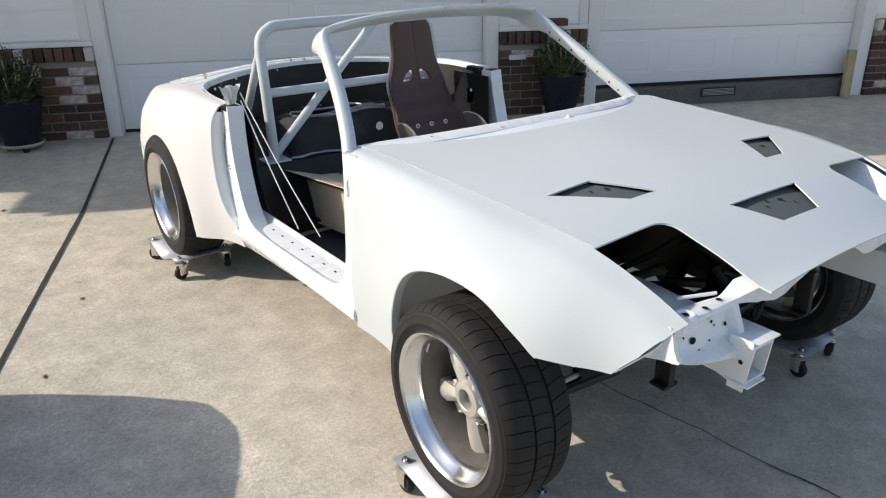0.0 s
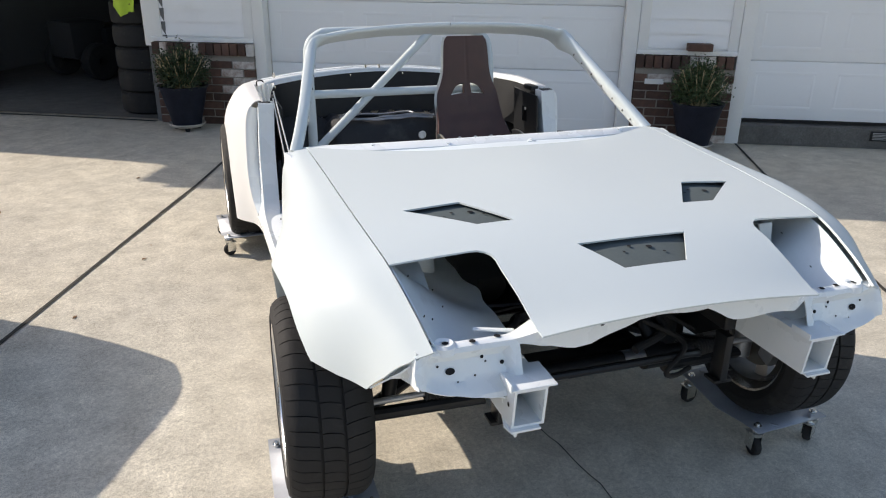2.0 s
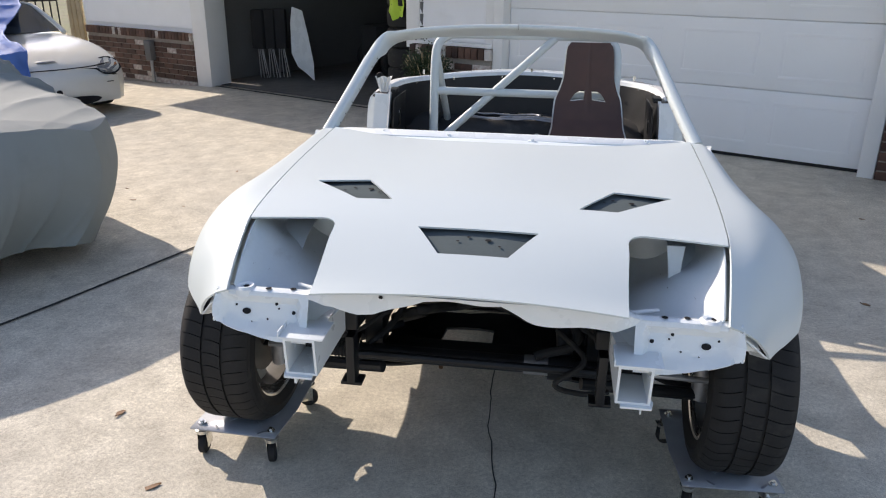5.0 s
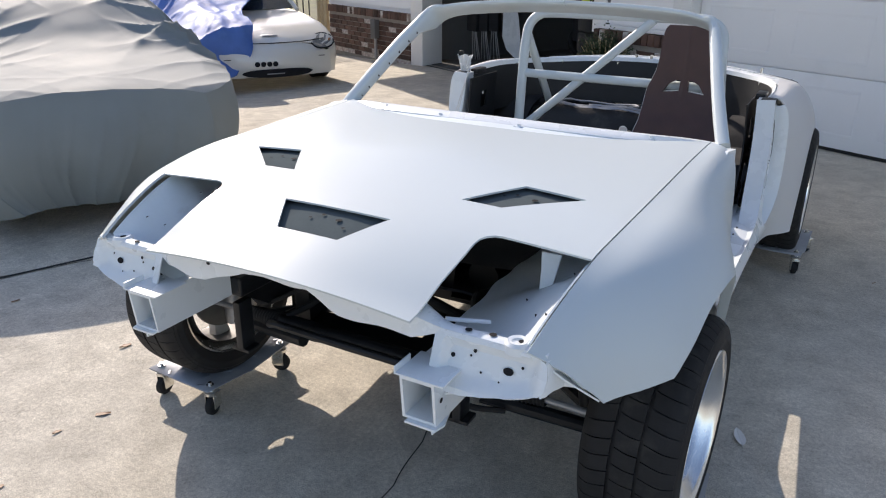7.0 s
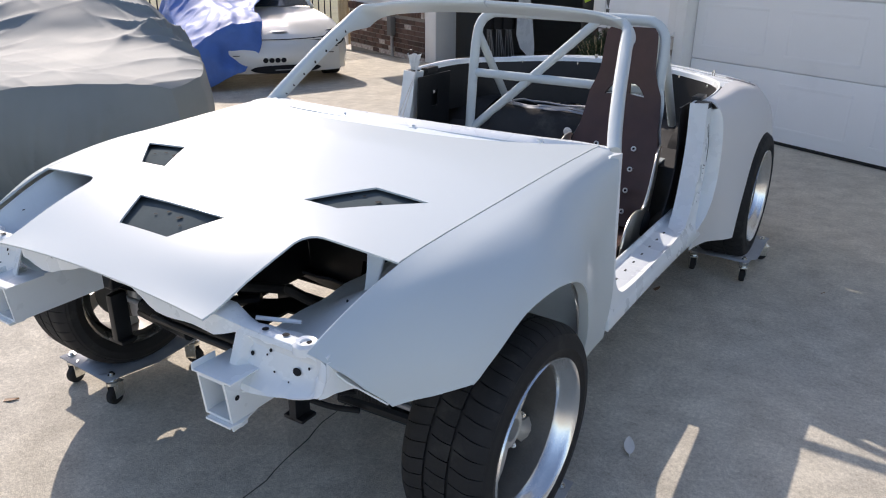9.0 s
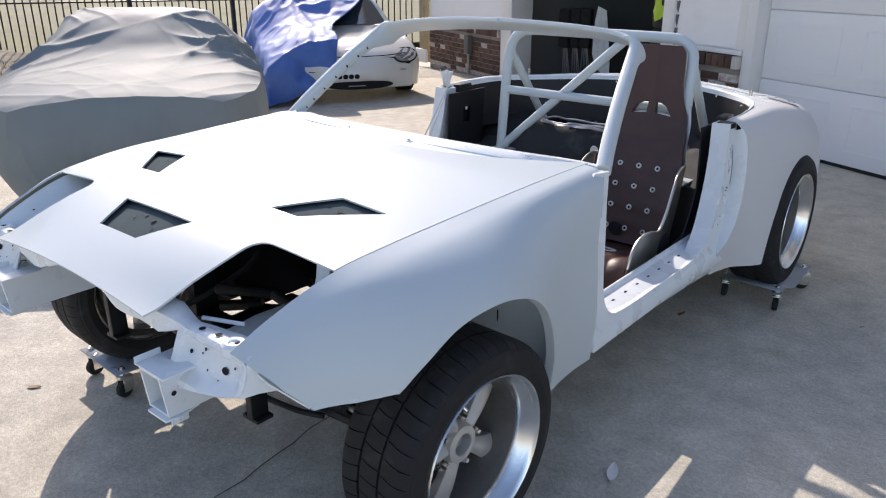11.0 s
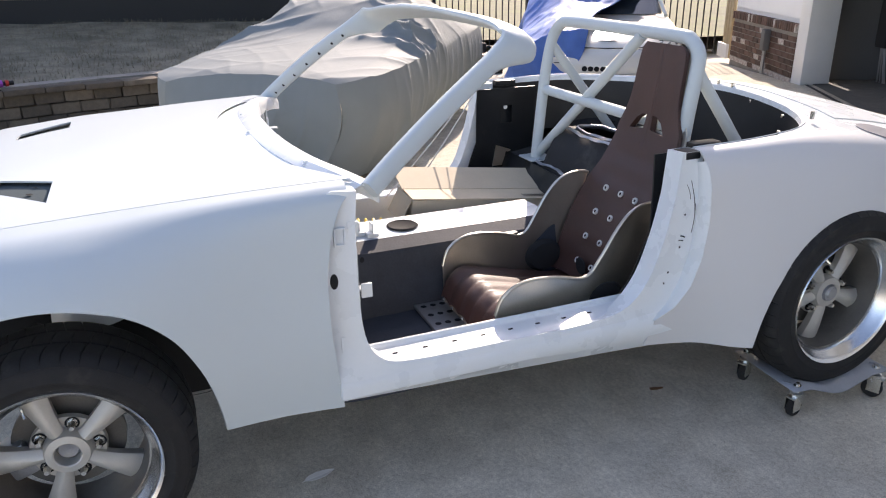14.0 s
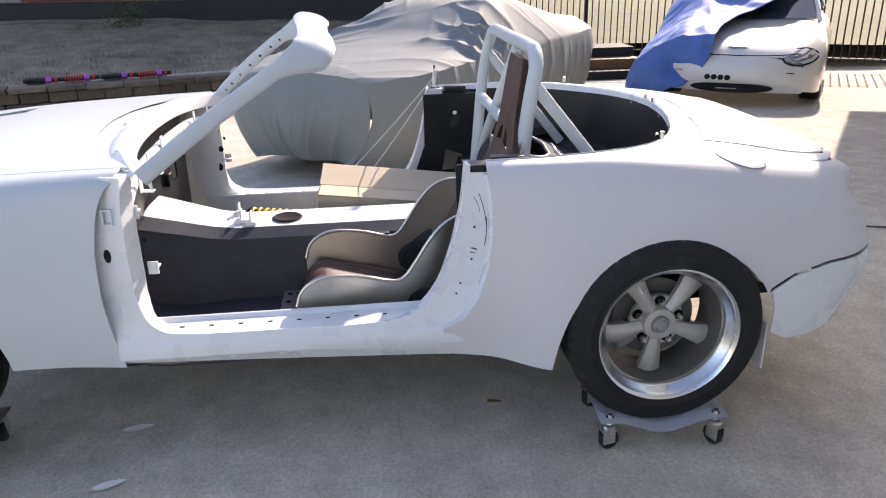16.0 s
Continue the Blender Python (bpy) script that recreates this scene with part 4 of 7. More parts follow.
# no opening is cut; a black box gives its shade
part("tunnel_opening", box((0.03, 1.24, 0.405), (0.168, 1.46, 0.487), 0.006), BLACK, car, "black box standing in for a shaded opening in the tunnel side")
part("firewall", sheet([(-0.60, 0.27), (0.60, 0.27), (0.67, 0.45), (0.69, 0.86), (-0.69, 0.86), (-0.67, 0.45)], [[(-0.12, 0.28), (0.12, 0.28), (0.10, 0.42), (-0.10, 0.42)], [(0.35, 0.62), (0.42, 0.62), (0.42, 0.7), (0.35, 0.7)], [(-0.45, 0.58), (-0.38, 0.58), (-0.38, 0.68), (-0.45, 0.68)]], 0.07, lambda x, z: (x, 0.545 + 0.02 * math.sin(x * 9), z)), BLACK, car, "black painted firewall with cable holes", thick=0.006)
CLOTHB = mat("dusty_black_carpet", (0.020, 0.021, 0.024), 0.8, spread=0.3, scale=11, fine=200, bump=0.5, dirt_or_sheen=(0.075, 0.073, 0.07), dirt_or_sheen_at=0.62)
part("rear_bulkhead", sheet([(-0.64, 0.25), (0.64, 0.25), (0.66, 0.56), (-0.66, 0.56)], [], 0.03, lambda x, z: (x, 1.70 + 0.13 * ((z - 0.25) / 0.31) ** 1.1 + 0.014 * noise.noise((x * 7, z * 9, 1.0)) + 0.006 * noise.noise((x * 20, z * 22, 4.0)), z)), BLACK, car, "satin black rear bulkhead", thick=0.006)
rib = lambda x, y: 0.012 * clamp(math.sin(x * 62) * 3 + 0.5, -1, 1) * clamp((y - 2.12) * 10) * clamp((0.42 - abs(x)) * 12)
part("parcel_shelf", sheet([(-0.66, 1.832), (0.66, 1.832), (0.66, 2.12), (0.5, 2.36), (0.2, 2.46), (-0.2, 2.46), (-0.5, 2.36), (-0.66, 2.12)], [], 0.025, lambda x, y: (x, y, 0.560 + 0.10 * clamp((y - 1.86) / 0.5) + rib(x, y) + 0.004 * noise.noise((x * 12, y * 12, 5)))), CLOTHB, car, "black ribbed parcel shelf", thick=0.008)


def hump_at(x, y):
    """The raised tank cover on the shelf, rounded at its edges and lumpy on top."""
    side = 1 - clamp((abs(x + 0.07) - 0.255) / 0.06) ** 2
    front = math.sqrt(clamp((y - 1.862) / 0.05))
    return (x, y - 0.02 * side * (1 - front), 0.562 + (0.165 + 0.010 * noise.noise((x * 9, y * 9, 2.0))) * side * front * (1 - 0.5 * clamp((y - 2.08) / 0.2)))


HUMP_HOLE = [(-0.27, 1.965), (-0.02, 1.955), (0.07, 1.985), (0.09, 2.06), (0.0, 2.10), (-0.22, 2.11), (-0.30, 2.03)]
part("shelf_hump", sheet([(-0.384, 1.862), (0.244, 1.862), (0.244, 2.26), (-0.384, 2.26)], [HUMP_HOLE], 0.02, hump_at), CLOTHB, car, "raised black cover on the parcel shelf with an access opening", thick=0.006)
part("shelf_lip", tube([Vector(hump_at(p.x, p.y)) + Vector((0, 0, 0.004)) for p in cr([(x, y, 0) for x, y in HUMP_HOLE], 40, True)], 0.006, 8, closed=True), STEEL, car, "bare metal edge of the access opening")
for sx in (1, -1):
    rows = []
    for i in range(13):
        f = i / 12
        rows.append([(sx * (0.655 - 0.16 * math.sin(f * math.pi) ** 0.7 * math.cos(g * 1.45) * (1 - 0.35 * f)), 1.60 + 0.30 * f + 0.05 * g, 0.262 + 0.31 * f ** 0.6 * g + 0.012 * noise.noise((f * 6, g * 6, 3.0 + sx))) for g in [k / 9 for k in range(10)]])
    part("arch_hump", loft(rows), CLOTHB, car, "black carpeted hump over the rear wheel arch", thick=0.006)
part("boot_floor", sheet([(-0.62, 1.9), (0.62, 1.9), (0.6, 2.9), (-0.6, 2.9)], [], 0.1, lambda x, y: (x, y, 0.36)), BLACK, car, thick=0.01)

# ragged bare edges on the parcel shelf, and its round hole
rng = random.Random(8)
for y0, z0, x0, x1 in ((1.905, 0.738, -0.30, 0.16), (1.94, 0.742, -0.12, 0.18), (2.16, 0.70, -0.25, 0.20), (1.838, 0.574, 0.10, 0.36), (1.838, 0.574, -0.40, -0.10)):
    rows = []
    for i in range(26):
        f = i / 25
        x = x0 + (x1 - x0) * f
        w = 0.006 + 0.012 * abs(noise.noise((x * 14, y0 * 5, 2.0)))
        y, z = y0 + 0.02 * noise.noise((x * 6, y0, 7.0)), z0 + 0.012 * noise.noise((x * 9, y0, 3.0))
        rows.append([(x, y - w, z - 0.004), (x, y, z + 0.004), (x, y + w, z - 0.002)])
    part("torn_edge", loft(rows), STEEL, car, "torn bare metal edge on the shelf", thick=0.003)
# solid white disc in place of light coming through the hole
part("shelf_hole_light", moved(spin([(0.0, 0.0001), (0.001, 0.014), (0.003, 0.018), (0.0, 0.021)], 20), pose(0.085, 1.838, 0.655, 0, 0, -90)), PAPER, car, "white disc standing in for light through a round bulkhead hole")

# windscreen frame
APIL = [(0.700, 0.735, 0.880), (0.672, 0.795, 0.940), (0.632, 0.905, 1.035), (0.598, 1.022, 1.122), (0.573, 1.100, 1.172)]
HEAD = [(0.548, 1.143, 1.202), (0.490, 1.172, 1.222), (0.38, 1.188, 1.236), (0.2, 1.198, 1.248), (0.0, 1.200, 1.253)]
APIL_L = [(0.696, 0.760, 0.880), (0.664, 0.842, 0.940), (0.618, 0.978, 1.035), (0.577, 1.112, 1.122), (0.551, 1.190, 1.172)]
HEAD_L = [(0.526, 1.230, 1.203), (0.470, 1.242, 1.223), (0.37, 1.234, 1.237), (0.2, 1.212, 1.248), (0.0, 1.200, 1.253)]


def frame_sweep(path, size):
    pts = cr(path, 44)
    rows = []
    for i, p in enumerate(pts):
        t = i / (len(pts) - 1)
        d = (pts[min(i + 1, 43)] - pts[max(i - 1, 0)]).normalized()
        a, b = size(t)
        h = clamp((t - 0.36) / 0.16)
        h = h * h * (3 - 2 * h)
        p = p + Vector((0, 0.022, -0.004)) * h
        out = Vector((1, 0, 0)) * (1 - clamp((t - 0.45) / 0.25)) + Vector((0, 0.25, 1)) * clamp((t - 0.45) / 0.25)
        out = (out - d * out.dot(d)).normalized()
        w = d.cross(out).normalized()
        ring = []
        for k in range(16):
            ang = 2 * math.pi * k / 16
            c, s = math.cos(ang), math.sin(ang)
            k_ = 0.55 + 0.25 * h
            off = b * math.copysign(abs(s) ** k_, s)
            ring.append(p + out * a * math.copysign(abs(c) ** k_, c) + w * off - Vector((0, 0, 0.022)) * h * (max(0.0, off) / 0.07) ** 2)
        rows.append(ring)
    return loft(rows, close_v=True, caps=True)


thin = lambda t: (0.021 - 0.008 * clamp((t - 0.42) / 0.2), 0.025 + 0.034 * clamp((t - 0.38) / 0.16))
ws = frame_sweep(APIL_L + HEAD_L, thin)
other = mirrored(frame_sweep(APIL + HEAD, thin))
part("windscreen_frame", ws, WHITE, car, "satin white windscreen frame without glass")
part("windscreen_frame", other, WHITE, car, "satin white windscreen frame without glass")
for sx in (1, -1):
    for k in range(7):
        p = cr(APIL_L if sx > 0 else APIL, 20)[3 + 2 * k]
        part("clip_hole", moved(spin([(0.0, 0.0001), (0.0, 0.006)], 10), pose(sx * (p.x - 0.0235), p.y + 0.008, p.z)), RECESS, car)
SILLP = [(0.690, 0.752, 0.892), (0.60, 0.705, 0.908), (0.45, 0.645, 0.920), (0.25, 0.607, 0.928), (0.0, 0.595, 0.931)]
rows = []
for p in cr(SILLP + [(-x, y, z) for x, y, z in reversed(SILLP[:-1])], 60):
    rows.append([(p.x, p.y - 0.040, p.z - 0.030), (p.x, p.y - 0.036, p.z - 0.010), (p.x, p.y - 0.010, p.z + 0.003), (p.x, p.y + 0.03, p.z - 0.002), (p.x, p.y + 0.036, p.z - 0.02), (p.x, p.y + 0.036, p.z - 0.05)])
part("windscreen_sill", loft(rows), SHELL, car, "white windscreen base rail with sealant marks", thick=0.004)
def tray_z(x, y):
    """The cowl tray carries the bonnet's line on to the windscreen rail."""
    k = clamp((y - 0.47 - 0.36 * x * x) / 0.09)
    return hood_z(x, 0.45) - 0.012 + 0.008 * k


part("cowl_tray", sheet([(-0.67, 0.64), (-0.55, 0.50), (-0.4, 0.41), (0.0, 0.34), (0.4, 0.41), (0.55, 0.50), (0.67, 0.64), (0.67, 0.735), (0.4, 0.622), (0.0, 0.562), (-0.4, 0.622), (-0.67, 0.735)], [], 0.025, lambda x, y: (x, y, tray_z(x, y))), BAY, car, "pale blue-white cowl tray", thick=0.004)
part("dash_rail", tube(cr([(-0.66, 0.70, 0.80), (-0.3, 0.655, 0.83), (0.3, 0.655, 0.83), (0.66, 0.70, 0.80)], 24), 0.016, 10), SHELL, car, "white dashboard rail")
for x in (-0.45, -0.2, 0.1, 0.3, 0.5):
    part("cowl_bracket", joined(box((x - 0.016, 0.525 + abs(x) * 0.22, 0.905 - 0.03 * x * x), (x + 0.016, 0.545 + abs(x) * 0.22, 0.922 - 0.03 * x * x), 0.003), tube([(x, 0.535 + abs(x) * 0.22, 0.92 - 0.03 * x * x), (x, 0.535 + abs(x) * 0.22, 0.929 - 0.03 * x * x)], 0.006, 8)), SHELL, car)

# bare brackets and holes inside the hinge pillars and under the dashboard
for sx in (1, -1):
    for y, z, r in ((0.70, 0.73, 0.016), (0.715, 0.64, 0.011), (0.70, 0.555, 0.014), (0.735, 0.69, 0.006)):
        part("pillar_hole", moved(spin([(0.0, 0.0001), (0.0, r)], 14), pose(sx * 0.679, y, z) @ Matrix.Diagonal((1, 1, 1.3, 1))), RECESS, car)
    for y, z in ((0.70, 0.775), (0.73, 0.60)):
        part("pillar_tab", joined(box((sx * 0.672 - 0.004, y, z - 0.02), (sx * 0.672 + 0.004, y + 0.03, z + 0.02), 0.002), box((sx * 0.655 - 0.016, y, z - 0.004), (sx * 0.655 + 0.016, y + 0.03, z + 0.002), 0.002)), SHELL, car, "small white folded tab")
for x in (-0.52, -0.36, 0.10, 0.34, 0.55):
    y = 0.665 + 0.15 * x * x
    part("dash_bracket", joined(box((x - 0.015, y, 0.80), (x + 0.015, y + 0.004, 0.875), 0.001), box((x - 0.015, y, 0.80), (x + 0.015, y + 0.04, 0.804), 0.001)), SHELL, car, "white dashboard bracket")

# roll bar
roll = new("roll_bar")
roll.parent = car
roll["label"] = "white welded tube roll bar with a diagonal brace"
hoop = [(-0.470, 1.875, 0.57), (-0.470, 1.905, 0.9), (-0.468, 1.925, 1.04), (-0.455, 1.94, 1.11), (-0.41, 1.946, 1.15), (-0.34, 1.948, 1.162), (0, 1.948, 1.163), (0.34, 1.948, 1.162), (0.41, 1.946, 1.15), (0.455, 1.94, 1.11), (0.468, 1.925, 1.04), (0.470, 1.905, 0.9), (0.470, 1.875, 0.57)]
part("hoop", tube(cr(hoop, 90), 0.0235, 16), WHITE, roll)
part("crossbar", tube([(-0.47, 1.906, 0.872), (0.47, 1.906, 0.872)], 0.021, 14), WHITE, roll)
part("diagonal", tube([(-0.452, 1.884, 0.60), (0.150, 1.944, 1.150)], 0.021, 14), WHITE, roll)
for sx in (1, -1):
    part("rear_stay", tube([(sx * 0.465, 1.935, 1.06), (sx * 0.45, 2.26, 0.66)], 0.020, 14), WHITE, roll)
    part("foot_plate", box((sx * 0.47 - 0.06, 1.82, 0.566), (sx * 0.47 + 0.06, 1.94, 0.574), 0.003), WHITE, roll)
    part("stud", tube([(sx * 0.60, 2.31, 0.90), (sx * 0.60, 2.31, 0.925)], 0.007, 8), CHROME, car)
for x in (-0.06, 0.02):
    part("latch_stud", tube([(x, 2.50, 0.905), (x, 2.50, 0.925)], 0.008, 10), CHROME, car, "small bright latch stud")
for k in range(6):
    a = -1.15 + k * 0.46
    part("trim_clip", box((0.672 * math.sin(a) - 0.004, 1.93 + 0.56 * math.cos(a) - 0.004, 0.868), (0.672 * math.sin(a) + 0.004, 1.93 + 0.56 * math.cos(a) + 0.004, 0.880), 0.001), CHROME, car)

# driver's seat: aluminium shell with a brown vinyl cover
seat = new("racing_seat")
seat.parent = car
seat["label"] = "high-back racing seat, brown vinyl cover over a bare aluminium shell"
SX = 0.345
BACKP = [(0.330, 1.640, 0.0), (0.39, 1.665, 0.0), (0.48, 1.700, 0.0), (0.56, 1.738, 0.0), (0.64, 1.777, 0.0), (0.75, 1.832, 0.0), (0.85, 1.868, 0.0), (1.0, 1.893, 0.0), (1.138, 1.915, 0.0)]
WIDE = [(0.33, 0.195), (0.46, 0.195), (0.58, 0.20), (0.66, 0.195), (0.72, 0.178), (0.78, 0.172), (0.86, 0.162), (0.90, 0.145), (0.96, 0.127), (1.05, 0.120), (1.10, 0.116), (1.128, 0.108), (1.138, 0.096)]


def seat_x(y):
    """The seat stands slightly askew."""
    return SX + 0.11 * (1.77 - y)



def back_y(z):
    return tab([(a, b) for a, b, _ in BACKP], z)[0]


def back_at(u, z, off=0.0):
    w = tab(WIDE, z)[0]
    wrap = 0.040 * (abs(u) ** 3) * clamp((0.85 - z) / 0.3, 0.15, 1)
    pad = 0.012 * (1 - abs(u) ** 4) * (0.75 + 0.25 * math.cos((z - 0.33) * 2 * math.pi / 0.078)) if z < 0.80 else 0.010 * (1 - abs(u) ** 6) * (1 - 0.35 * math.exp(-(u / 0.06) ** 2))
    return Vector((seat_x(back_y(z)) + u * w, back_y(z) - wrap - pad - off, z))


slots = [[(-0.56, 0.850), (-0.12, 0.858), (-0.11, 0.905), (-0.26, 0.905), (-0.44, 0.888)], [(0.12, 0.858), (0.56, 0.850), (0.44, 0.888), (0.26, 0.905), (0.11, 0.905)]]
UZ = 0.5
lay = [(-1 * UZ, 0.33), (1 * UZ, 0.33), (1 * UZ, 1.138), (-1 * UZ, 1.138)]
cover = sheet(lay, [[(u * UZ, z) for u, z in s] for s in slots], 0.02, lambda u, z: back_at(u / UZ, z, 0.006))
COVER_SIDE = -1 if max(cover.faces, key=lambda f: f.calc_area()).normal.y < 0 else 1
part("back_cover", cover, VINYL, seat, "brown quilted vinyl back cover with eyelets", thick=0.022, offset=COVER_SIDE)
for r, zz in enumerate((0.388, 0.475, 0.560, 0.642)):
    for u in (-0.44, 0.0, 0.44):
        p = back_at(u + 0.02, zz, 0.007)
        part("eyelet", moved(spin([(-0.006, 0.0050), (0.002, 0.0055), (0.004, 0.0085), (0.002, 0.0115), (-0.006, 0.012)], 18), pose(p.x, p.y - 0.002, p.z, 0, 0, -90) @ pose(0, 0, 0, 0, -24, 0)), CORD, seat, "pale metal eyelet ring")
        part("eyelet_hole", moved(spin([(0.001, 0.0001), (0.001, 0.0055)], 12), pose(p.x, p.y - 0.002, p.z, 0, 0, -90) @ pose(0, 0, 0, 0, -24, 0)), RECESS, seat)
shell_bm = sheet([(-1.04 * UZ, 0.31), (1.04 * UZ, 0.31), (1.04 * UZ, 1.128), (-1.04 * UZ, 1.128)], [[(u * UZ, z) for u, z in s] for s in slots], 0.03, lambda u, z: back_at(u / UZ, z, -0.022))
part("back_shell", shell_bm, ALU, seat, "bare aluminium seat back", thick=0.003)
WING = [(1.150, 0.285), (1.148, 0.42), (1.165, 0.468), (1.205, 0.500), (1.265, 0.512), (1.36, 0.500), (1.455, 0.474), (1.495, 0.486), (1.535, 0.540), (1.58, 0.606), (1.625, 0.652), (1.675, 0.674), (1.73, 0.676), (1.755, 0.668), (1.735, 0.60), (1.69, 0.47), (1.655, 0.36), (1.64, 0.30), (1.63, 0.285)]
for sx in (1, -1):
    fn = lambda y, z: (seat_x(y) + sx * (0.200 + 0.018 * clamp((z - 0.3) / 0.25) - 0.012 * clamp((y - 1.6) / 0.15)), y, z)
    part("side_wing", sheet(WING, [], 0.03, fn), ALU, seat, "bare aluminium seat side with a rolled edge", thick=0.004)
    part("rolled_edge", tube([fn(y, z) for y, z in [tuple(p) for p in cr(WING[1:14], 50)]], 0.006, 8), ALU, seat)
    part("side_pad", moved(spin([(-0.02, 0.0), (-0.016, 0.05), (0.0, 0.062), (0.016, 0.05), (0.02, 0.0)], 20), pose(seat_x(1.56) + sx * 0.195, 1.56, 0.385) @ Matrix.Diagonal((1.2, 1.2, 1.0, 1))), FABRIC, seat, "black padded hip bolster")


def cush_z(u, y):
    rib = 0.010 * abs(math.sin((u + 1) * math.pi * 2.5))
    nose = clamp((y - 1.13) / 0.09)
    return 0.30 + 0.115 * math.sqrt(max(0, 1 - (1 - nose) ** 2)) - 0.10 * clamp((y - 1.22) / 0.36) + rib * (1 - 0.6 * clamp((y - 1.22) / 0.3))


part("cushion", sheet([(-UZ, 1.131), (UZ, 1.131), (UZ, 1.65), (-UZ, 1.65)], [], 0.02, lambda u, y: (seat_x(y) + u / UZ * 0.19, y, cush_z(u / UZ, y))), VINYL, seat, "brown pleated vinyl seat cushion", thick=0.02)
part("seat_pan", box((SX - 0.165, 1.16, 0.268), (SX + 0.245, 1.64, 0.285), 0.004), ALU, seat)
for k in range(5):
    part("cushion_screw", moved(spin([(0.0, 0.0001), (-0.003, 0.004), (0, 0.006)], 10), pose(SX - 0.09 + k * 0.08, 1.1285, 0.318, 0, 0, 90)), CHROME, seat)
harness = cr([(SX - 0.03, 1.45, 0.36), (SX + 0.03, 1.40, 0.365), (SX - 0.02, 1.37, 0.372), (SX + 0.06, 1.39, 0.37), (SX + 0.01, 1.45, 0.36), (SX + 0.09, 1.43, 0.365), (SX + 0.05, 1.38, 0.372)], 60)
part("loose_cord", tube(harness, 0.0035, 6), CORD, seat, "tangled pale cord on the seat cushion")
part("belt_hole", moved(spin([(-0.003, 0.0001), (-0.003, 0.028), (0, 0.032)], 18), pose(SX - 0.02, 1.628, 0.385, 0, 0, 90)), FABRIC, seat)
slab = box((0.08, 1.05, 0.262), (0.56, 1.62, 0.275), 0.003)
part("seat_mount", slab, STEEL, car, "perforated grey steel seat mounting plate")
for i in range(6):
    for j in range(3):
        part("mount_hole", moved(spin([(0.0, 0.0001), (0.0, 0.011)], 12, "z"), pose(0.13 + i * 0.07, 1.075 + j * 0.035, 0.2765)), RECESS, car)

# wheels

def tyre_bm(R=0.300, r=0.212, w=0.225):
    """A tyre of outer radius R on a rim of radius r."""
    h = w / 2
    prof = [(-h + 0.014, r), (-h + 0.005, r + 0.010), (-h + 0.001, r + 0.026), (-h - 0.001, r + 0.028), (-h - 0.001, r + 0.033), (-h + 0.001, r + 0.036), (-h + 0.0025, r + 0.052), (-h + 0.005, R - 0.022), (-h + 0.011, R - 0.014), (-h + 0.022, R - 0.008), (-h + 0.04, R - 0.005)]
    return spin(prof + [(-0.03, R - 0.004), (0.03, R - 0.004)] + [(-a, q) for a, q in reversed(prof)], 96)


def tread_bm(R=0.300):
    """Three ribs parted by two ring grooves, each cut by narrow cross grooves."""
    bm = bmesh.new()
    for row, (a0, a1, lean, n) in enumerate(((-0.105, -0.036, -0.035, 46), (-0.028, 0.024, 0.028, 46), (0.032, 0.105, 0.035, 46))):
        gap = 0.0014 / R
        m = 7
        for k in range(n):
            t0, t1 = 2 * math.pi * (k + 0.37 * row) / n + gap, 2 * math.pi * (k + 1 + 0.37 * row) / n - gap
            grid = []
            for i in range(m):
                f = i / (m - 1)
                x = a0 + (a1 - a0) * f
                shift = lean * (f - 0.5) + 0.012 * math.sin(f * 3.14)
                q = R + 0.0025 - 0.021 * clamp((abs(x) - 0.070) / 0.037) ** 2
                grid.append([(x, t0 + (t1 - t0) * g / 2 + shift, q) for g in range(3)])
            P = lambda x, a, q: bm.verts.new((x, math.cos(a) * q, math.sin(a) * q))
            top = [[P(*c) for c in r] for r in grid]
            low = [[P(x, a, q - 0.008) for x, a, q in r] for r in grid]
            for i in range(m - 1):
                for j in range(2):
                    bm.faces.new((top[i][j], top[i + 1][j], top[i + 1][j + 1], top[i][j + 1]))
                bm.faces.new((low[i][0], low[i + 1][0], top[i + 1][0], top[i][0]))
                bm.faces.new((top[i][2], top[i + 1][2], low[i + 1][2], low[i][2]))
            for j in range(2):
                bm.faces.new((top[0][j], top[0][j + 1], low[0][j + 1], low[0][j]))
                bm.faces.new((low[-1][j], low[-1][j + 1], top[-1][j + 1], top[-1][j]))
    bmesh.ops.recalc_face_normals(bm, faces=bm.faces)
    return bm


def spoke_bm(k):
    """One of five tapered spokes, hub to barrel; the wheel's outer face looks to +x."""
    rows = []
    for i in range(8):
        t = i / 7
        r = 0.052 + t * 0.128
        half = 0.019 + 0.019 * t ** 1.3
        face = 0.028 + 0.004 * math.sin(t * math.pi) - 0.018 * t
        back = face - 0.035 - 0.01 * t
        sec = [(back, -half * 0.9), (face - 0.016, -half), (face - 0.003, -half * 0.45), (face, 0), (face - 0.003, half * 0.45), (face - 0.016, half), (back, half * 0.9)]
        rows.append([Vector((x, y, r)) for x, y in sec])
    bm = loft(rows, close_v=True, caps=True)
    return moved(bm, Matrix.Rotation(2 * math.pi * k / 5, 4, "X"))


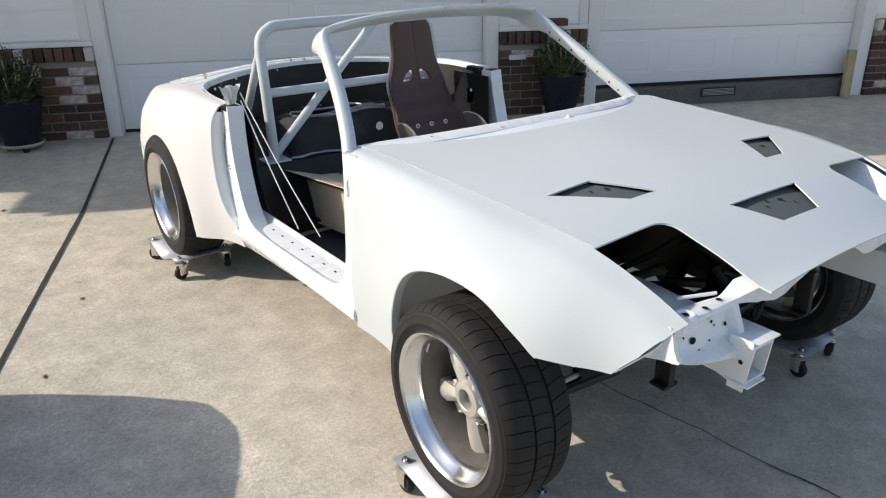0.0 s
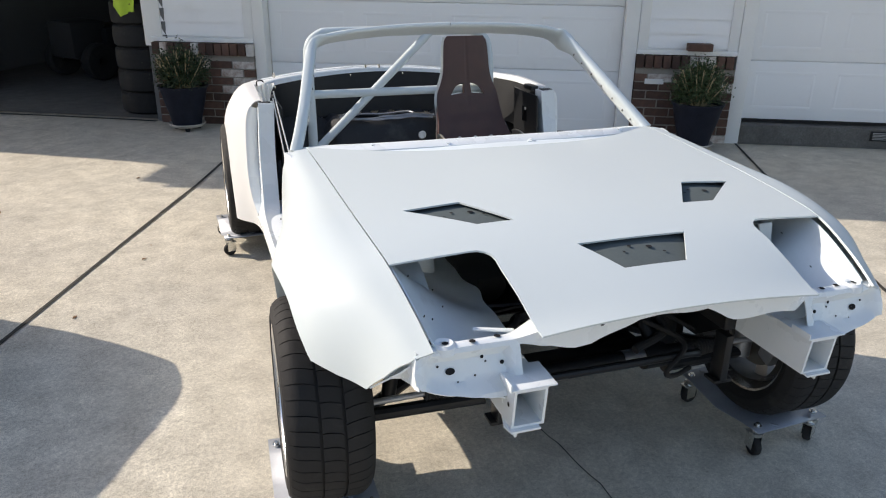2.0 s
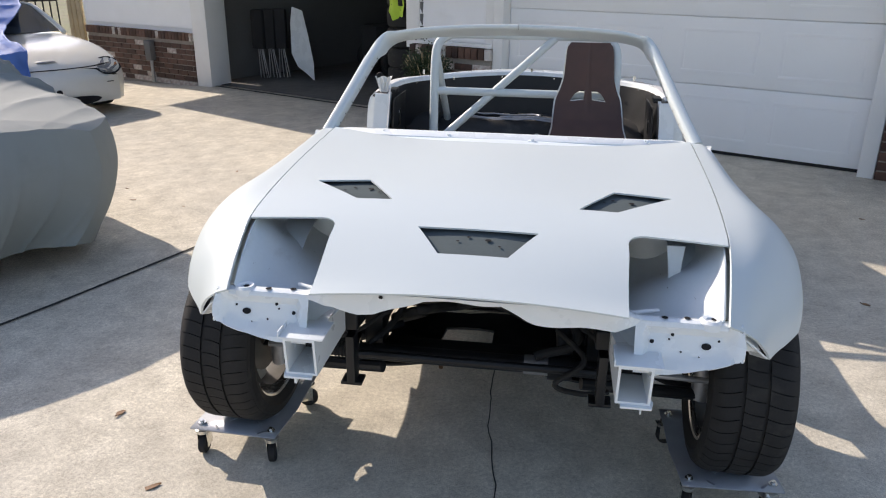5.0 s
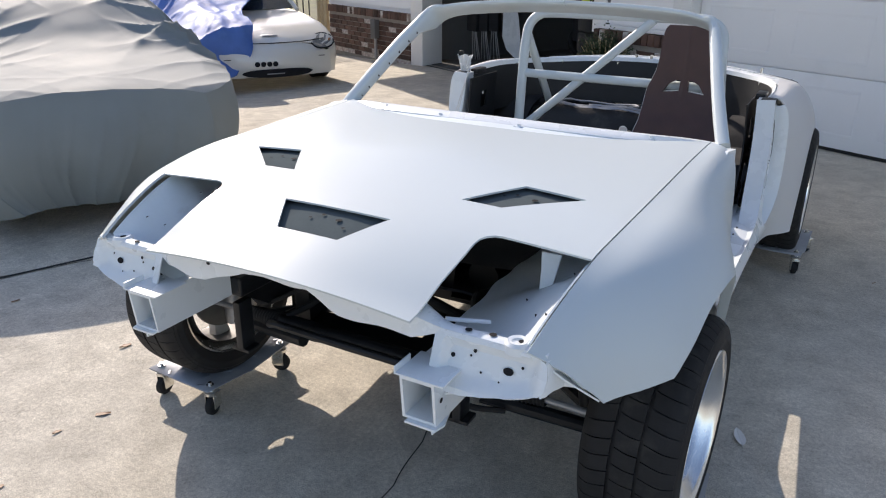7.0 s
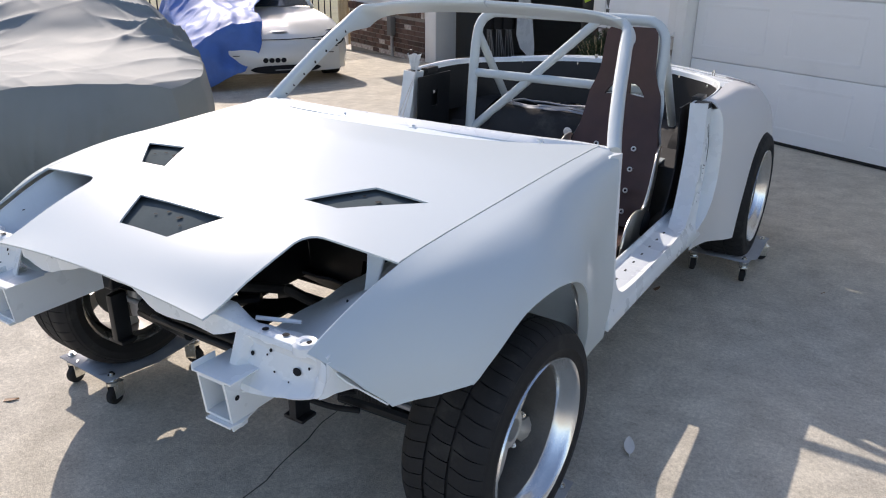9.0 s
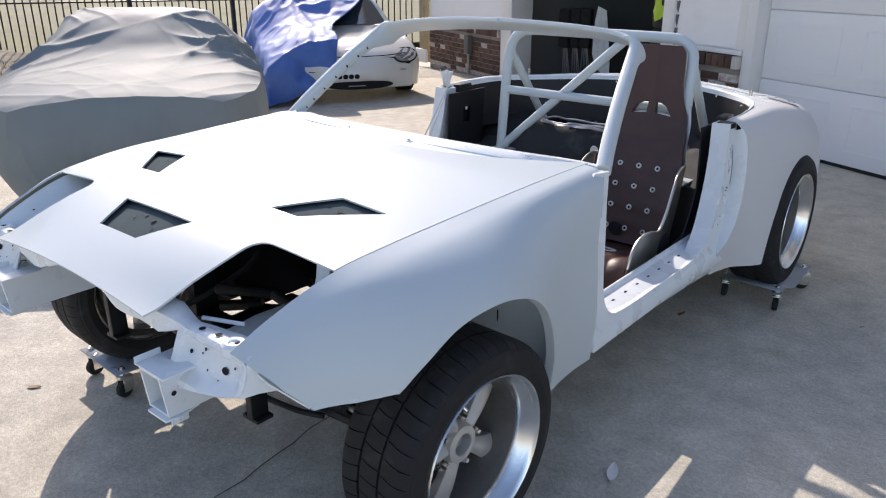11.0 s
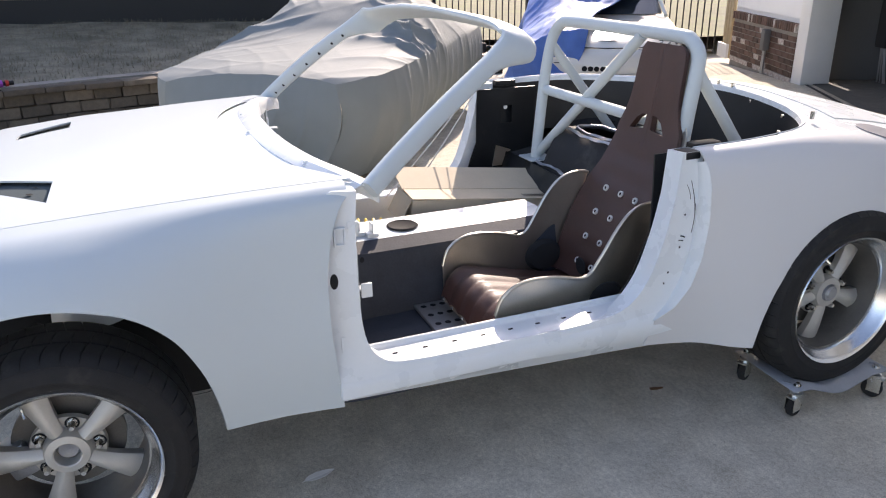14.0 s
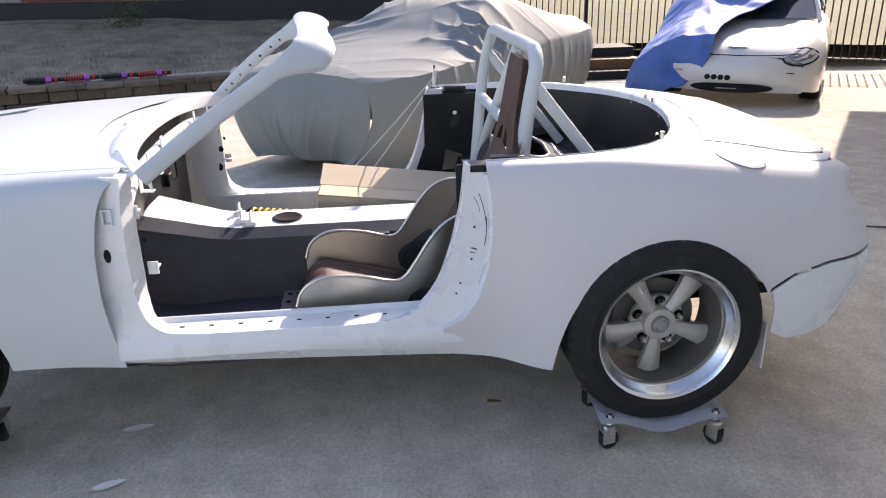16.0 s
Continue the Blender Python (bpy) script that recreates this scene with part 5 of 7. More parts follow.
def wheel(name, x, y, z, left, capped, spin_by=0.0, yaw=0.0, R=0.300, k=1.0):
    w = new(name)
    w.parent = car
    base = pose(x, y, z, 0, 0, (0 if left else 180) + yaw) @ Matrix.Rotation(radians(spin_by), 4, "X")
    w.matrix_basis = base
    w["label"] = "five-spoke cast wheel with a polished deep rim and black tyre"

    def add(n, bm, m, label=""):
        if k != 1.0 and n not in ("tyre", "tread"):
            moved(bm, Matrix.Diagonal((1, k, k, 1)))
        o = part(n, bm, m, None, label)
        o.parent = w
        return o

    add("tyre", tyre_bm(R, 0.212 * k), RUBBER, "worn black tyre with angled tread grooves")
    add("tread", tread_bm(R), RUBBER, "grooved tread blocks")
    add("rim", spin([(-0.095, 0.205), (-0.1, 0.216), (-0.095, 0.218), (-0.06, 0.185), (0.0, 0.178), (0.06, 0.183), (0.078, 0.190), (0.090, 0.203), (0.1, 0.206), (0.107, 0.211), (0.111, 0.217), (0.105, 0.220), (0.098, 0.214)], 72), ALLOY, "polished aluminium rim with a stepped lip")
    add("barrel", spin([(0.085, 0.198), (0.05, 0.178), (-0.03, 0.172), (-0.085, 0.175)], 60), BARREL)
    for q in range(5):
        add("spoke", spoke_bm(q), SPOKE)
    add("hub_disc", spin([(0.0, 0.0001), (0.0, 0.085), (-0.012, 0.088), (-0.02, 0.08)], 40), SPOKE)
    add("hub_ring", spin([(0.0, 0.030), (0.032, 0.030), (0.034, 0.033), (0.030, 0.050), (0.012, 0.056), (0.0, 0.058)], 40), SPOKE)
    if capped:
        add("hub_cap", spin([(0.045, 0.0001), (0.045, 0.016), (0.040, 0.020), (0.040, 0.026), (0.030, 0.030)], 28), STEEL)
    else:
        add("bearing_cap", spin([(0.008, 0.0001), (0.010, 0.022), (0.004, 0.026), (0.0, 0.030)], 28), STEEL)
    for q in range(5):
        a = 2 * math.pi * (q + 0.5) / 5
        o = add("wheel_nut", moved(spin([(0.026, 0.0001), (0.026, 0.006), (0.02, 0.0095), (0.0, 0.0095), (0.0, 0.0135)], 6), Matrix.Translation((0.002, 0.069 * math.sin(a), 0.069 * math.cos(a)))), CHROME)
        add("nut_seat", moved(spin([(0.001, 0.0001), (0.001, 0.017)], 18), Matrix.Translation((0.001, 0.069 * math.sin(a), 0.069 * math.cos(a)))), RECESS)
    add("brake_disc", spin([(-0.035, 0.05), (-0.035, 0.13), (-0.050, 0.13), (-0.050, 0.05)], 40), BARREL)
    add("caliper", box((-0.085, -0.15, -0.03), (-0.01, -0.085, 0.06), 0.012), STEEL)
    add("valve", tube([(0.07, 0.0, 0.178), (0.085, 0.0, 0.160)], 0.004, 8), CHROME)
    return w


FX, RX, HZ = 0.748, 0.785, 0.372
wheel("wheel", FX, -0.006, HZ, True, False, 20, -2, 0.281, 0.95)
wheel("wheel", RX + 0.005, 2.265, HZ, True, True, 32)
wheel("wheel", -FX - 0.012, 0.015, HZ + 0.006, False, False, 40, -2, 0.281, 0.965)
wheel("wheel", -RX - 0.005, 2.265, HZ, False, True, 8)
# wheel housings
for sx in (1, -1):
    for cy, arch, x1 in ((0.03, ARCH_F, 0.83), (2.265, ARCH_R, 0.855)):
        rows = []
        for q in arch:
            d = Vector((q.x - cy, q.y - 0.40)).normalized() * 0.035
            y, z = q.x + d.x, q.y + d.y
            rows.append([(sx * 0.50, y, z), (sx * 0.64, y, z + 0.01), (sx * (x1 - 0.05), y, z)])
        part("wheel_housing", loft(rows), BAY if cy < 1 else UNDER, car, "pale painted front wheel housing" if cy < 1 else "black undercoated wheel housing", thick=0.004)
    part("housing_wall", sheet([(0.10, 0.30), (0.34, 0.30), (0.37, 0.60), (0.27, 0.70), (0.10, 0.75)], [], 0.08, lambda y, z: (sx * 0.495, y, z)), UNDER, car, thick=0.004)
    part("housing_wall", sheet([(1.94, 0.30), (2.6, 0.30), (2.58, 0.55), (2.40, 0.66), (2.15, 0.66), (1.98, 0.52)], [], 0.08, lambda y, z: (sx * 0.50, y, z)), UNDER, car, thick=0.004)

# front end: inner wings, headlamp panels, crash tubes
for sx in (1, -1):
    def inner_at(y, t):
        xs, zs = tab(SEAM, y)
        low = 0.332 + 0.02 * clamp((-y - 0.3) / 0.15)
        x = low + (xs - 0.010 - low) * (1 - (1 - t) ** 1.5)
        zl = 0.664
        z = zl + (zs - 0.014 - zl) * t ** 1.25
        dent = 0.012 * noise.noise((y * 8, t * 3, 2.0 + sx)) + 0.008 * math.sin(y * 22) * math.sin(t * 3.1)
        return (sx * (x - (0.012 * math.exp(-((y + 0.05) / 0.05) ** 2) + dent) * clamp((1 - t) / 0.2)), y, z + 0.6 * dent * clamp((1 - t) / 0.2))

    part("inner_wing", sheet([(-0.46, 0.0), (0.54, 0.0), (0.54, 0.5), (-0.46, 0.5)], [], 0.022, lambda y, t: inner_at(y, t * 2)), BAY, car, "pale blue-white inner wing panel", thick=0.004)
    for y, t in ((-0.40, 0.5), (-0.33, 0.62), (-0.25, 0.45), (-0.18, 0.7), (-0.14, 0.4), (-0.36, 0.8)):
        q = Vector(inner_at(y, t)) + Vector((-sx * 0.004, 0, 0.003))
        part("drilled_hole", moved(spin([(0.0, 0.0001), (0.0, 0.004)], 12), pose(*q, 0, -35 if sx > 0 else 215, 0)), RECESS, car)
    tower = spin([(0.845, 0.0001), (0.845, 0.055), (0.84, 0.075), (0.80, 0.085), (0.60, 0.10)], 28, "z")
    part("strut_tower", moved(tower, pose(sx * 0.50, 0.08, -0.01)), BAY, car, "pale strut tower")
    rail = loft([[(sx * (x), y, z) for x, z in ((0.315, 0.57), (0.375, 0.57), (0.375, 0.625), (0.315, 0.625))] for y in (-0.30, 0.0, 0.35, 0.56)], close_v=True, caps=True)
    part("chassis_rail", rail, BLACK, car, bevel=0.006)
    part("bay_side", sheet([(-0.28, 0.655), (0.54, 0.655), (0.54, 0.30), (0.20, 0.30), (0.16, 0.44), (-0.12, 0.46), (-0.28, 0.57)], [], 0.06, lambda y, z: (sx * (0.385 + 0.03 * noise.noise((y * 5, z * 5, 1.0 + sx))), y, z)), BLACK, car, "black lower side of the engine bay", thick=0.006)
    if sx > 0:
        leg = [[(0.505 - w, y - 0.004, z), (0.505 + w, y - 0.004, z), (0.505 + w, y + 0.004, z), (0.505 - w, y + 0.004, z)] for w, y, z in ((0.024, -0.17, 0.825), (0.019, -0.18, 0.79), (0.015, -0.195, 0.75), (0.018, -0.215, 0.715), (0.022, -0.225, 0.70))]
        part("drop_bracket", loft(leg, close_v=True, caps=True), BAY, car, "pale tapered lamp bracket", bevel=0.002)
    part("headlamp_floor", sheet([(0.37, -0.462), (0.575, -0.462), (0.565, -0.40), (0.50, -0.375), (0.42, -0.39), (0.37, -0.42)], [], 0.02, lambda x, y: (sx * x, y, 0.742 - 0.45 * max(0, y + 0.445) + 0.005 * noise.noise((x * 20, y * 20, 1.0)))), BAY, car, "pale ledge at the front of the headlamp cut-out", thick=0.004)
    for x, y in ((0.42, -0.445), (0.46, -0.44), (0.52, -0.445)):
        part("drilled_hole", moved(spin([(0.0, 0.0001), (0.0, 0.004)], 12, "z"), pose(sx * x, y, 0.7435)), RECESS, car)
    part("bay_stay", tube([(sx * 0.37, -0.41, 0.735), (sx * 0.45, -0.36, 0.725)], 0.005, 8), SHELL, car)

    def face_at(x, z):
        """Headlamp panel: leans forward to its lower edge, pressed in, with a rounded rim."""
        y = -0.474 - 0.42 * (0.748 - z)
        e = min(clamp((0.738 - z) / 0.018), clamp((0.612 - x) / 0.022), clamp((x - 0.405) / 0.012), clamp((z - (0.652 + 0.13 * max(0, x - 0.47))) / 0.014))
        return (sx * x, y + 0.020 * e * e * (3 - 2 * e), z)

    face = [(0.385, 0.748), (0.50, 0.748), (0.60, 0.744), (0.622, 0.735), (0.628, 0.71), (0.626, 0.688), (0.615, 0.676), (0.56, 0.660), (0.50, 0.647), (0.46, 0.640), (0.385, 0.640)]
    part("front_panel", sheet(face, [], 0.011, face_at), SHELL, car, "white pressed front panel below the headlamp", thick=0.004)
    wrap = []
    for k in range(8):
        f = k / 7
        z = 0.742 - 0.066 * f
        e = Vector(face_at(0.622, z))
        wrap.append([e, e + Vector((sx * 0.006, 0.010, 0)), e + Vector((sx * 0.009, 0.04, -0.003 * f)), (sx * 0.640, -0.426, z - 0.010 * f), (sx * (0.652 + 0.03 * f), -0.41, z - 0.012 * f - 0.02 * (1 - f))])
    part("panel_side", loft(wrap), SHELL, car, "folded side of the front panel", thick=0.004)
    part("panel_pit", moved(spin([(0.0, 0.0001), (0.0, 0.011)], 20), pose(*(Vector(face_at(0.545, 0.697)) + Vector((0, -0.0025, 0))), 0, 0, -90) @ pose(0, 0, 0, 0, -22, 0) @ Matrix.Diagonal((1, 1, 0.7, 1))), RECESS, car, "dark oval hole")
    for x, z, r in ((0.47, 0.717, 0.004), (0.463, 0.707, 0.0025), (0.49, 0.682, 0.0025), (0.572, 0.71, 0.003), (0.425, 0.70, 0.005), (0.53, 0.674, 0.002)):
        part("drilled_hole", moved(spin([(0.0, 0.0001), (0.0, r)], 12), pose(*(Vector(face_at(x, z)) + Vector((0, -0.0025, 0))), 0, 0, -90) @ pose(0, 0, 0, 0, -22, 0)), RECESS, car)
    # return flange joining the wing nose
    part("nose_flange", loft([[(sx * 0.588, -0.478, 0.752), (sx * 0.60, -0.44, 0.74)], [(sx * 0.65, -0.455, 0.70), (sx * 0.645, -0.42, 0.69)], [(sx * 0.705, -0.400, 0.64), (sx * 0.67, -0.38, 0.64)]]), SHELL, car, "ragged white flange inside the wing nose", thick=0.004)
    # crash tube, hollow
    x0, x1, z0, z1 = (0.349, 0.427, 0.572, 0.672)
    outer_ring = [(x0, z0), (x1, z0), (x1, z1), (x0, z1)]
    inner_ring = [(x0 + 0.006, z0 + 0.006), (x1 - 0.006, z0 + 0.006), (x1 - 0.006, z1 - 0.006), (x0 + 0.006, z1 - 0.006)]
    bm = bmesh.new()
    rings = []
    for ring, y in ((outer_ring, -0.30), (outer_ring, -0.557), (inner_ring, -0.557), (inner_ring, -0.30)):
        rings.append([bm.verts.new((sx * x, y + (0.010 if z < 0.6 and y < -0.5 else 0), z)) for x, z in ring])
    for a, b in zip(rings, rings[1:]):
        for k in range(4):
            bm.faces.new((a[k], a[(k + 1) % 4], b[(k + 1) % 4], b[k]))
    bmesh.ops.recalc_face_normals(bm, faces=bm.faces)
    part("crash_tube", bm, SHELL, car, "hollow square white crash tube", flat=True)
    # added black plate, standing in for the shade deep inside the tube
    part("tube_end", box((sx * 0.388 - 0.035, -0.42, 0.577), (sx * 0.388 + 0.035, -0.415, 0.667)), BLACK, car)
    part("tube_flange", joined(box((sx * 0.388 - 0.047, -0.560, 0.6725), (sx * 0.388 + 0.060, -0.46, 0.677), 0.002), box((sx * 0.388 - 0.050, -0.560, 0.6725), (sx * 0.388 - 0.0465, -0.50, 0.690), 0.001)), SHELL, car, "white welded flange")
    part("tube_tab", prism([(sx * 0.36, -0.558), (sx * 0.43, -0.558), (sx * 0.437, -0.53), (sx * 0.42, -0.47), (sx * 0.37, -0.46)], 0.566, 0.5715, 0.001), SHELL, car, "white welded tab")
    part("tube_lug", joined(box((sx * 0.408, -0.535, 0.540), (sx * 0.412, -0.495, 0.568), 0.001), moved(spin([(0.0, 0.005), (0.005, 0.005), (0.005, 0.009), (0.0, 0.009)], 10), pose(sx * 0.412, -0.515, 0.552))), SHELL, car, "drilled white lug under the tube")
    part("tube_gusset", prism([(sx * 0.43, -0.52), (sx * 0.50, -0.47), (sx * 0.43, -0.44)], 0.632, 0.637, 0.001), SHELL, car, "white folded gusset beside the tube")
    for y in (-0.45, -0.49):
        part("drilled_hole", moved(spin([(0.0, 0.0001), (0.0, 0.006)], 10), pose(sx * 0.4285, y - 0.04, 0.625, 0, 0, 0 if sx > 0 else 180)), RECESS, car)
    part("headlamp_post", moved(spin([(0.014, 0.0001), (0.015, 0.010), (0.020, 0.012), (0.022, 0.020), (0.016, 0.026), (0.0, 0.028)], 20, "z"), pose(sx * 0.552, -0.455, 0.735)), SHELL, car, "round white adjuster post")

# slam panel across the nose
rows = []
for i in range(63):
    x = -0.62 + 1.24 * i / 62
    mid = 1 - clamp((abs(x) - 0.34) / 0.05)
    fr = -0.474 - 0.030 * mid
    z = 0.752 + 0.03 * mid
    hang = 0.040 * clamp((x - 0.08) / 0.07) if x > 0 else 0.046 * clamp((-x - 0.10) / 0.12) - 0.012 * clamp((-x - 0.26) / 0.06)
    hang = 0.014 + 0.003 * math.sin(x * 40) + hang * mid
    rows.append([(x, -0.43, z - 0.012), (x, -0.45, z), (x, fr + 0.010, z), (x, fr + 0.002, z - 0.003), (x, fr + 0.006 * mid, z - max(0.008, hang))])
part("slam_panel", loft(rows), SHELL, car, "white pressed cross panel behind the bonnet edge", thick=0.004)
for x, y in ((-0.55, -0.455), (-0.49, -0.462), (-0.43, -0.455), (0.45, -0.46), (0.50, -0.455), (0.56, -0.452)):
    part("drilled_hole", moved(spin([(0.0, 0.0001), (0.0, 0.0075)], 12, "z"), pose(x, y, 0.7545)), RECESS, car)
part("panel_slot", moved(spin([(0.0, 0.0001), (0.0, 0.011)], 18), pose(-0.2, -0.5035, 0.772, 0, 0, -90) @ Matrix.Diagonal((1, 0.5, 0.4, 1))), RECESS, car)

# running gear under the nose
part("subframe", joined(box((-0.36, -0.03, 0.33), (0.36, 0.05, 0.385), 0.015), box((-0.37, -0.03, 0.37), (-0.31, 0.06, 0.57), 0.012), box((0.31, -0.03, 0.37), (0.37, 0.06, 0.57), 0.012)), BLACK, car, "black front subframe")
part("steering_rack", joined(tube([(-0.36, -0.10, 0.40), (0.36, -0.10, 0.40)], 0.026, 14), tube([(0.20, -0.10, 0.40), (0.27, -0.10, 0.40)], 0.040, 14), tube([(0.25, -0.10, 0.40), (0.24, -0.02, 0.50)], 0.024, 12)), BLACK, car, "black steering rack")
part("rack_collar", tube([(0.13, -0.10, 0.40), (0.20, -0.10, 0.40)], 0.029, 16), STEEL, car, "bare alloy rack collar")
for sx in (1, -1):
    rows = []
    for i in range(25):
        rows.append([(sx * (0.36 + 0.13 * i / 24), -0.10 + 0.030 * (1 - 0.3 * i / 24) * (0.82 + 0.18 * (i % 2)) * math.cos(a), 0.40 + 0.030 * (1 - 0.3 * i / 24) * (0.82 + 0.18 * (i % 2)) * math.sin(a)) for a in [k * math.pi / 7 for k in range(14)]])
    part("rack_gaiter", loft(rows, close_v=True), RUBBER, car, "ribbed rubber rack gaiter")
    part("tie_rod", tube([(sx * 0.48, -0.10, 0.40), (sx * 0.66, -0.09, 0.39)], 0.009, 10), STEEL, car)
    part("lower_arm", joined(tube([(sx * 0.30, -0.08, 0.34), (sx * 0.66, 0.0, 0.29)], 0.02, 10), tube([(sx * 0.30, 0.22, 0.34), (sx * 0.66, 0.0, 0.29)], 0.02, 10)), BLACK, car, "black lower suspension arm")
    part("upper_arm", joined(tube([(sx * 0.42, -0.07, 0.54), (sx * 0.64, 0.02, 0.49)], 0.014, 10), tube([(sx * 0.42, 0.14, 0.54), (sx * 0.64, 0.02, 0.49)], 0.014, 10)), BLACK, car, "black upper suspension arm")
    part("upright", tube([(sx * 0.66, 0.0, 0.28), (sx * 0.665, 0.0, 0.36), (sx * 0.65, 0.02, 0.50)], 0.03, 12), STEEL, car, "cast wheel upright")
    part("damper", joined(tube([(sx * 0.56, 0.03, 0.32), (sx * 0.50, 0.06, 0.62)], 0.022, 12), tube([(sx * 0.50, 0.06, 0.62), (sx * 0.48, 0.07, 0.80)], 0.010, 10)), BLACK, car, "black suspension damper")
    part("tow_bracket", joined(box((sx * 0.34 - 0.012, -0.30, 0.40), (sx * 0.34 + 0.012, -0.25, 0.55), 0.004), box((sx * 0.34 - 0.03, -0.30, 0.40), (sx * 0.34 + 0.03, -0.25, 0.41), 0.003)), BLACK, car)
    part("rear_axle", joined(tube([(sx * 0.08, 2.265, 0.36), (sx * 0.68, 2.265, 0.36)], 0.02, 10), tube([(sx * 0.3, 2.12, 0.30), (sx * 0.66, 2.25, 0.29)], 0.022, 10)), BLACK, car, "black rear drive shaft and arm")
    part("hanging_hose", tube(cr([(sx * 0.28, -0.05, 0.52), (sx * 0.40, -0.12, 0.46), (sx * 0.52, -0.06, 0.44), (sx * 0.60, 0.0, 0.46)], 20), 0.007, 8), RUBBER, car)
part("sway_bar", tube(cr([(-0.42, 0.08, 0.36), (-0.38, -0.12, 0.40), (-0.30, -0.17, 0.43), (0.0, -0.18, 0.435), (0.30, -0.17, 0.43), (0.38, -0.12, 0.40), (0.42, 0.08, 0.36)], 60), 0.012, 10), BLACK, car, "black anti-roll bar")
part("wiring_loom", tube(cr([(0.22, -0.06, 0.50), (0.30, -0.16, 0.46), (0.22, -0.20, 0.40), (0.30, -0.14, 0.34), (0.38, -0.1, 0.33)], 30), 0.008, 8), RUBBER, car)
part("cross_plate", sheet([(-0.33, -0.04), (0.33, -0.04), (0.33, 0.24), (0.20, 0.30), (-0.20, 0.30), (-0.33, 0.24)], [[(-0.16, 0.04), (0.02, 0.04), (0.02, 0.16), (-0.14, 0.18)]], 0.04, lambda x, y: (x, y, 0.345 + 0.02 * math.cos(x * 9) + 0.01 * noise.noise((x * 8, y * 8, 2)))), BLACK, car, "black pressed subframe plate", thick=0.008)
for k, pts in enumerate(([(-0.30, 0.10, 0.42), (-0.20, 0.0, 0.50), (-0.10, 0.14, 0.46), (0.02, 0.05, 0.52), (0.14, 0.12, 0.44)], [(0.30, 0.20, 0.50), (0.22, 0.05, 0.56), (0.28, -0.08, 0.48), (0.16, -0.12, 0.44)], [(0.10, 0.30, 0.40), (0.20, 0.16, 0.52), (0.30, 0.12, 0.60), (0.33, 0.30, 0.62)], [(-0.33, 0.28, 0.60), (-0.24, 0.16, 0.54), (-0.28, 0.0, 0.46), (-0.34, -0.10, 0.42)])):
    part("coolant_hose", tube(cr(pts, 30), 0.016 - 0.002 * k, 10), RUBBER, car, "black rubber hose hanging in the bay")
part("engine_cradle", joined(box((-0.34, 0.33, 0.28), (0.34, 0.38, 0.32), 0.01), tube([(-0.02, 0.58, 0.36), (-0.02, 0.85, 0.36)], 0.06, 14)), BLACK, car, "black cross member under the empty engine bay")
part("under_tray", box((-0.62, 0.56, 0.245), (0.62, 1.66, 0.25)), UNDER, car)
part("rear_undertray", box((-0.5, 1.66, 0.30), (0.5, 2.9, 0.31)), UNDER, car)
part("mud_flap", box((0.70, 2.60, 0.20), (0.84, 2.606, 0.36), 0.002), PAPER, car, "pale flap behind the rear wheel")
# coloured wires hanging in the bay
rng = random.Random(5)
for k in range(7):
    x = 0.28 + 0.05 * k
    pts = [(x, 0.42, 0.80), (x + rng.uniform(-0.04, 0.04), 0.38, 0.68), (x + rng.uniform(-0.05, 0.05), 0.34, 0.58), (x + rng.uniform(-0.06, 0.06), 0.36, 0.50)]
    part("hanging_wire", tube(cr(pts, 14), 0.003, 5), RUBBER, car)

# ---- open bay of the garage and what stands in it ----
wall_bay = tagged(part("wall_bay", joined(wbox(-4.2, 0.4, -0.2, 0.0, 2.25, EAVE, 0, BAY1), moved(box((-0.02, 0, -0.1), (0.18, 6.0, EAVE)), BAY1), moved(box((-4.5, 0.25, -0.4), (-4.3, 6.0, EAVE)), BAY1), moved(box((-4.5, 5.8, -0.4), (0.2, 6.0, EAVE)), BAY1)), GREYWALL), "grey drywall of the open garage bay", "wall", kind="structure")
tagged(part("wall_west", joined(wbox(-2.6, 0.0, -0.2, 0.0, 0.74, EAVE + 0.2, 0, BASE0)), SIDING), "white siding wall above the brick base", "wall", kind="structure")
trim(0.0, 0.30, -0.3, 0.05, -0.1, 2.7, BASE0, "wide white painted corner trim of the open bay")
trim(-0.03, 0.07, -0.1, 0.03, 0.70, 2.32, BAY1)
tagged(part("garage_floor", moved(sheet([(-4.4, 0.02), (0.1, 0.02), (0.1, 6), (-4.4, 6)], [], 0.5, lambda x, y: (x, y, 0.012 + slope((BAY1 @ Vector((x, y, 0))).x) * 1.0)), BAY1), GFLOOR), "dark grey concrete floor inside the garage", "floor", kind="structure")
tagged(part("threshold", strip([(BAY1 @ Vector((x, -0.05, 0))).xy for x in (-4.25, -2.8, -1.4, 0.0)], 0.05, 0.006), JOINT), "dark worn joint at the garage threshold", "joint", kind="structure")
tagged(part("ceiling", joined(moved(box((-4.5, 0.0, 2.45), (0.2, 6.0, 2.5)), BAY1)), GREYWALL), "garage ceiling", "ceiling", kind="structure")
lap_siding(wall_bay, -2.55, -0.02, 0.80, 2.4, BASE0)
brick_base("brick_base_1", -0.985, -0.035, "brown brick base beside the open garage bay")
brick_base("brick_base_2", 3.355, 4.18, "brown brick base between two garage doors")
brick_base("brick_base_3", 7.17, 8.4, "brown brick base at the end of the garage")
brick_base("brick_base_0", -2.5, -0.01, "weathered brown brick base with pale washed bricks", BASE0)
loose = thing("loose_brick", "single brown brick lying on the brick ledge", "brick")
part("body", moved(box((-0.1, -0.05, 0), (0.1, 0.05, 0.06), 0.005), wallm(3.86, 0.075, 0.787)), BRICK, loose)
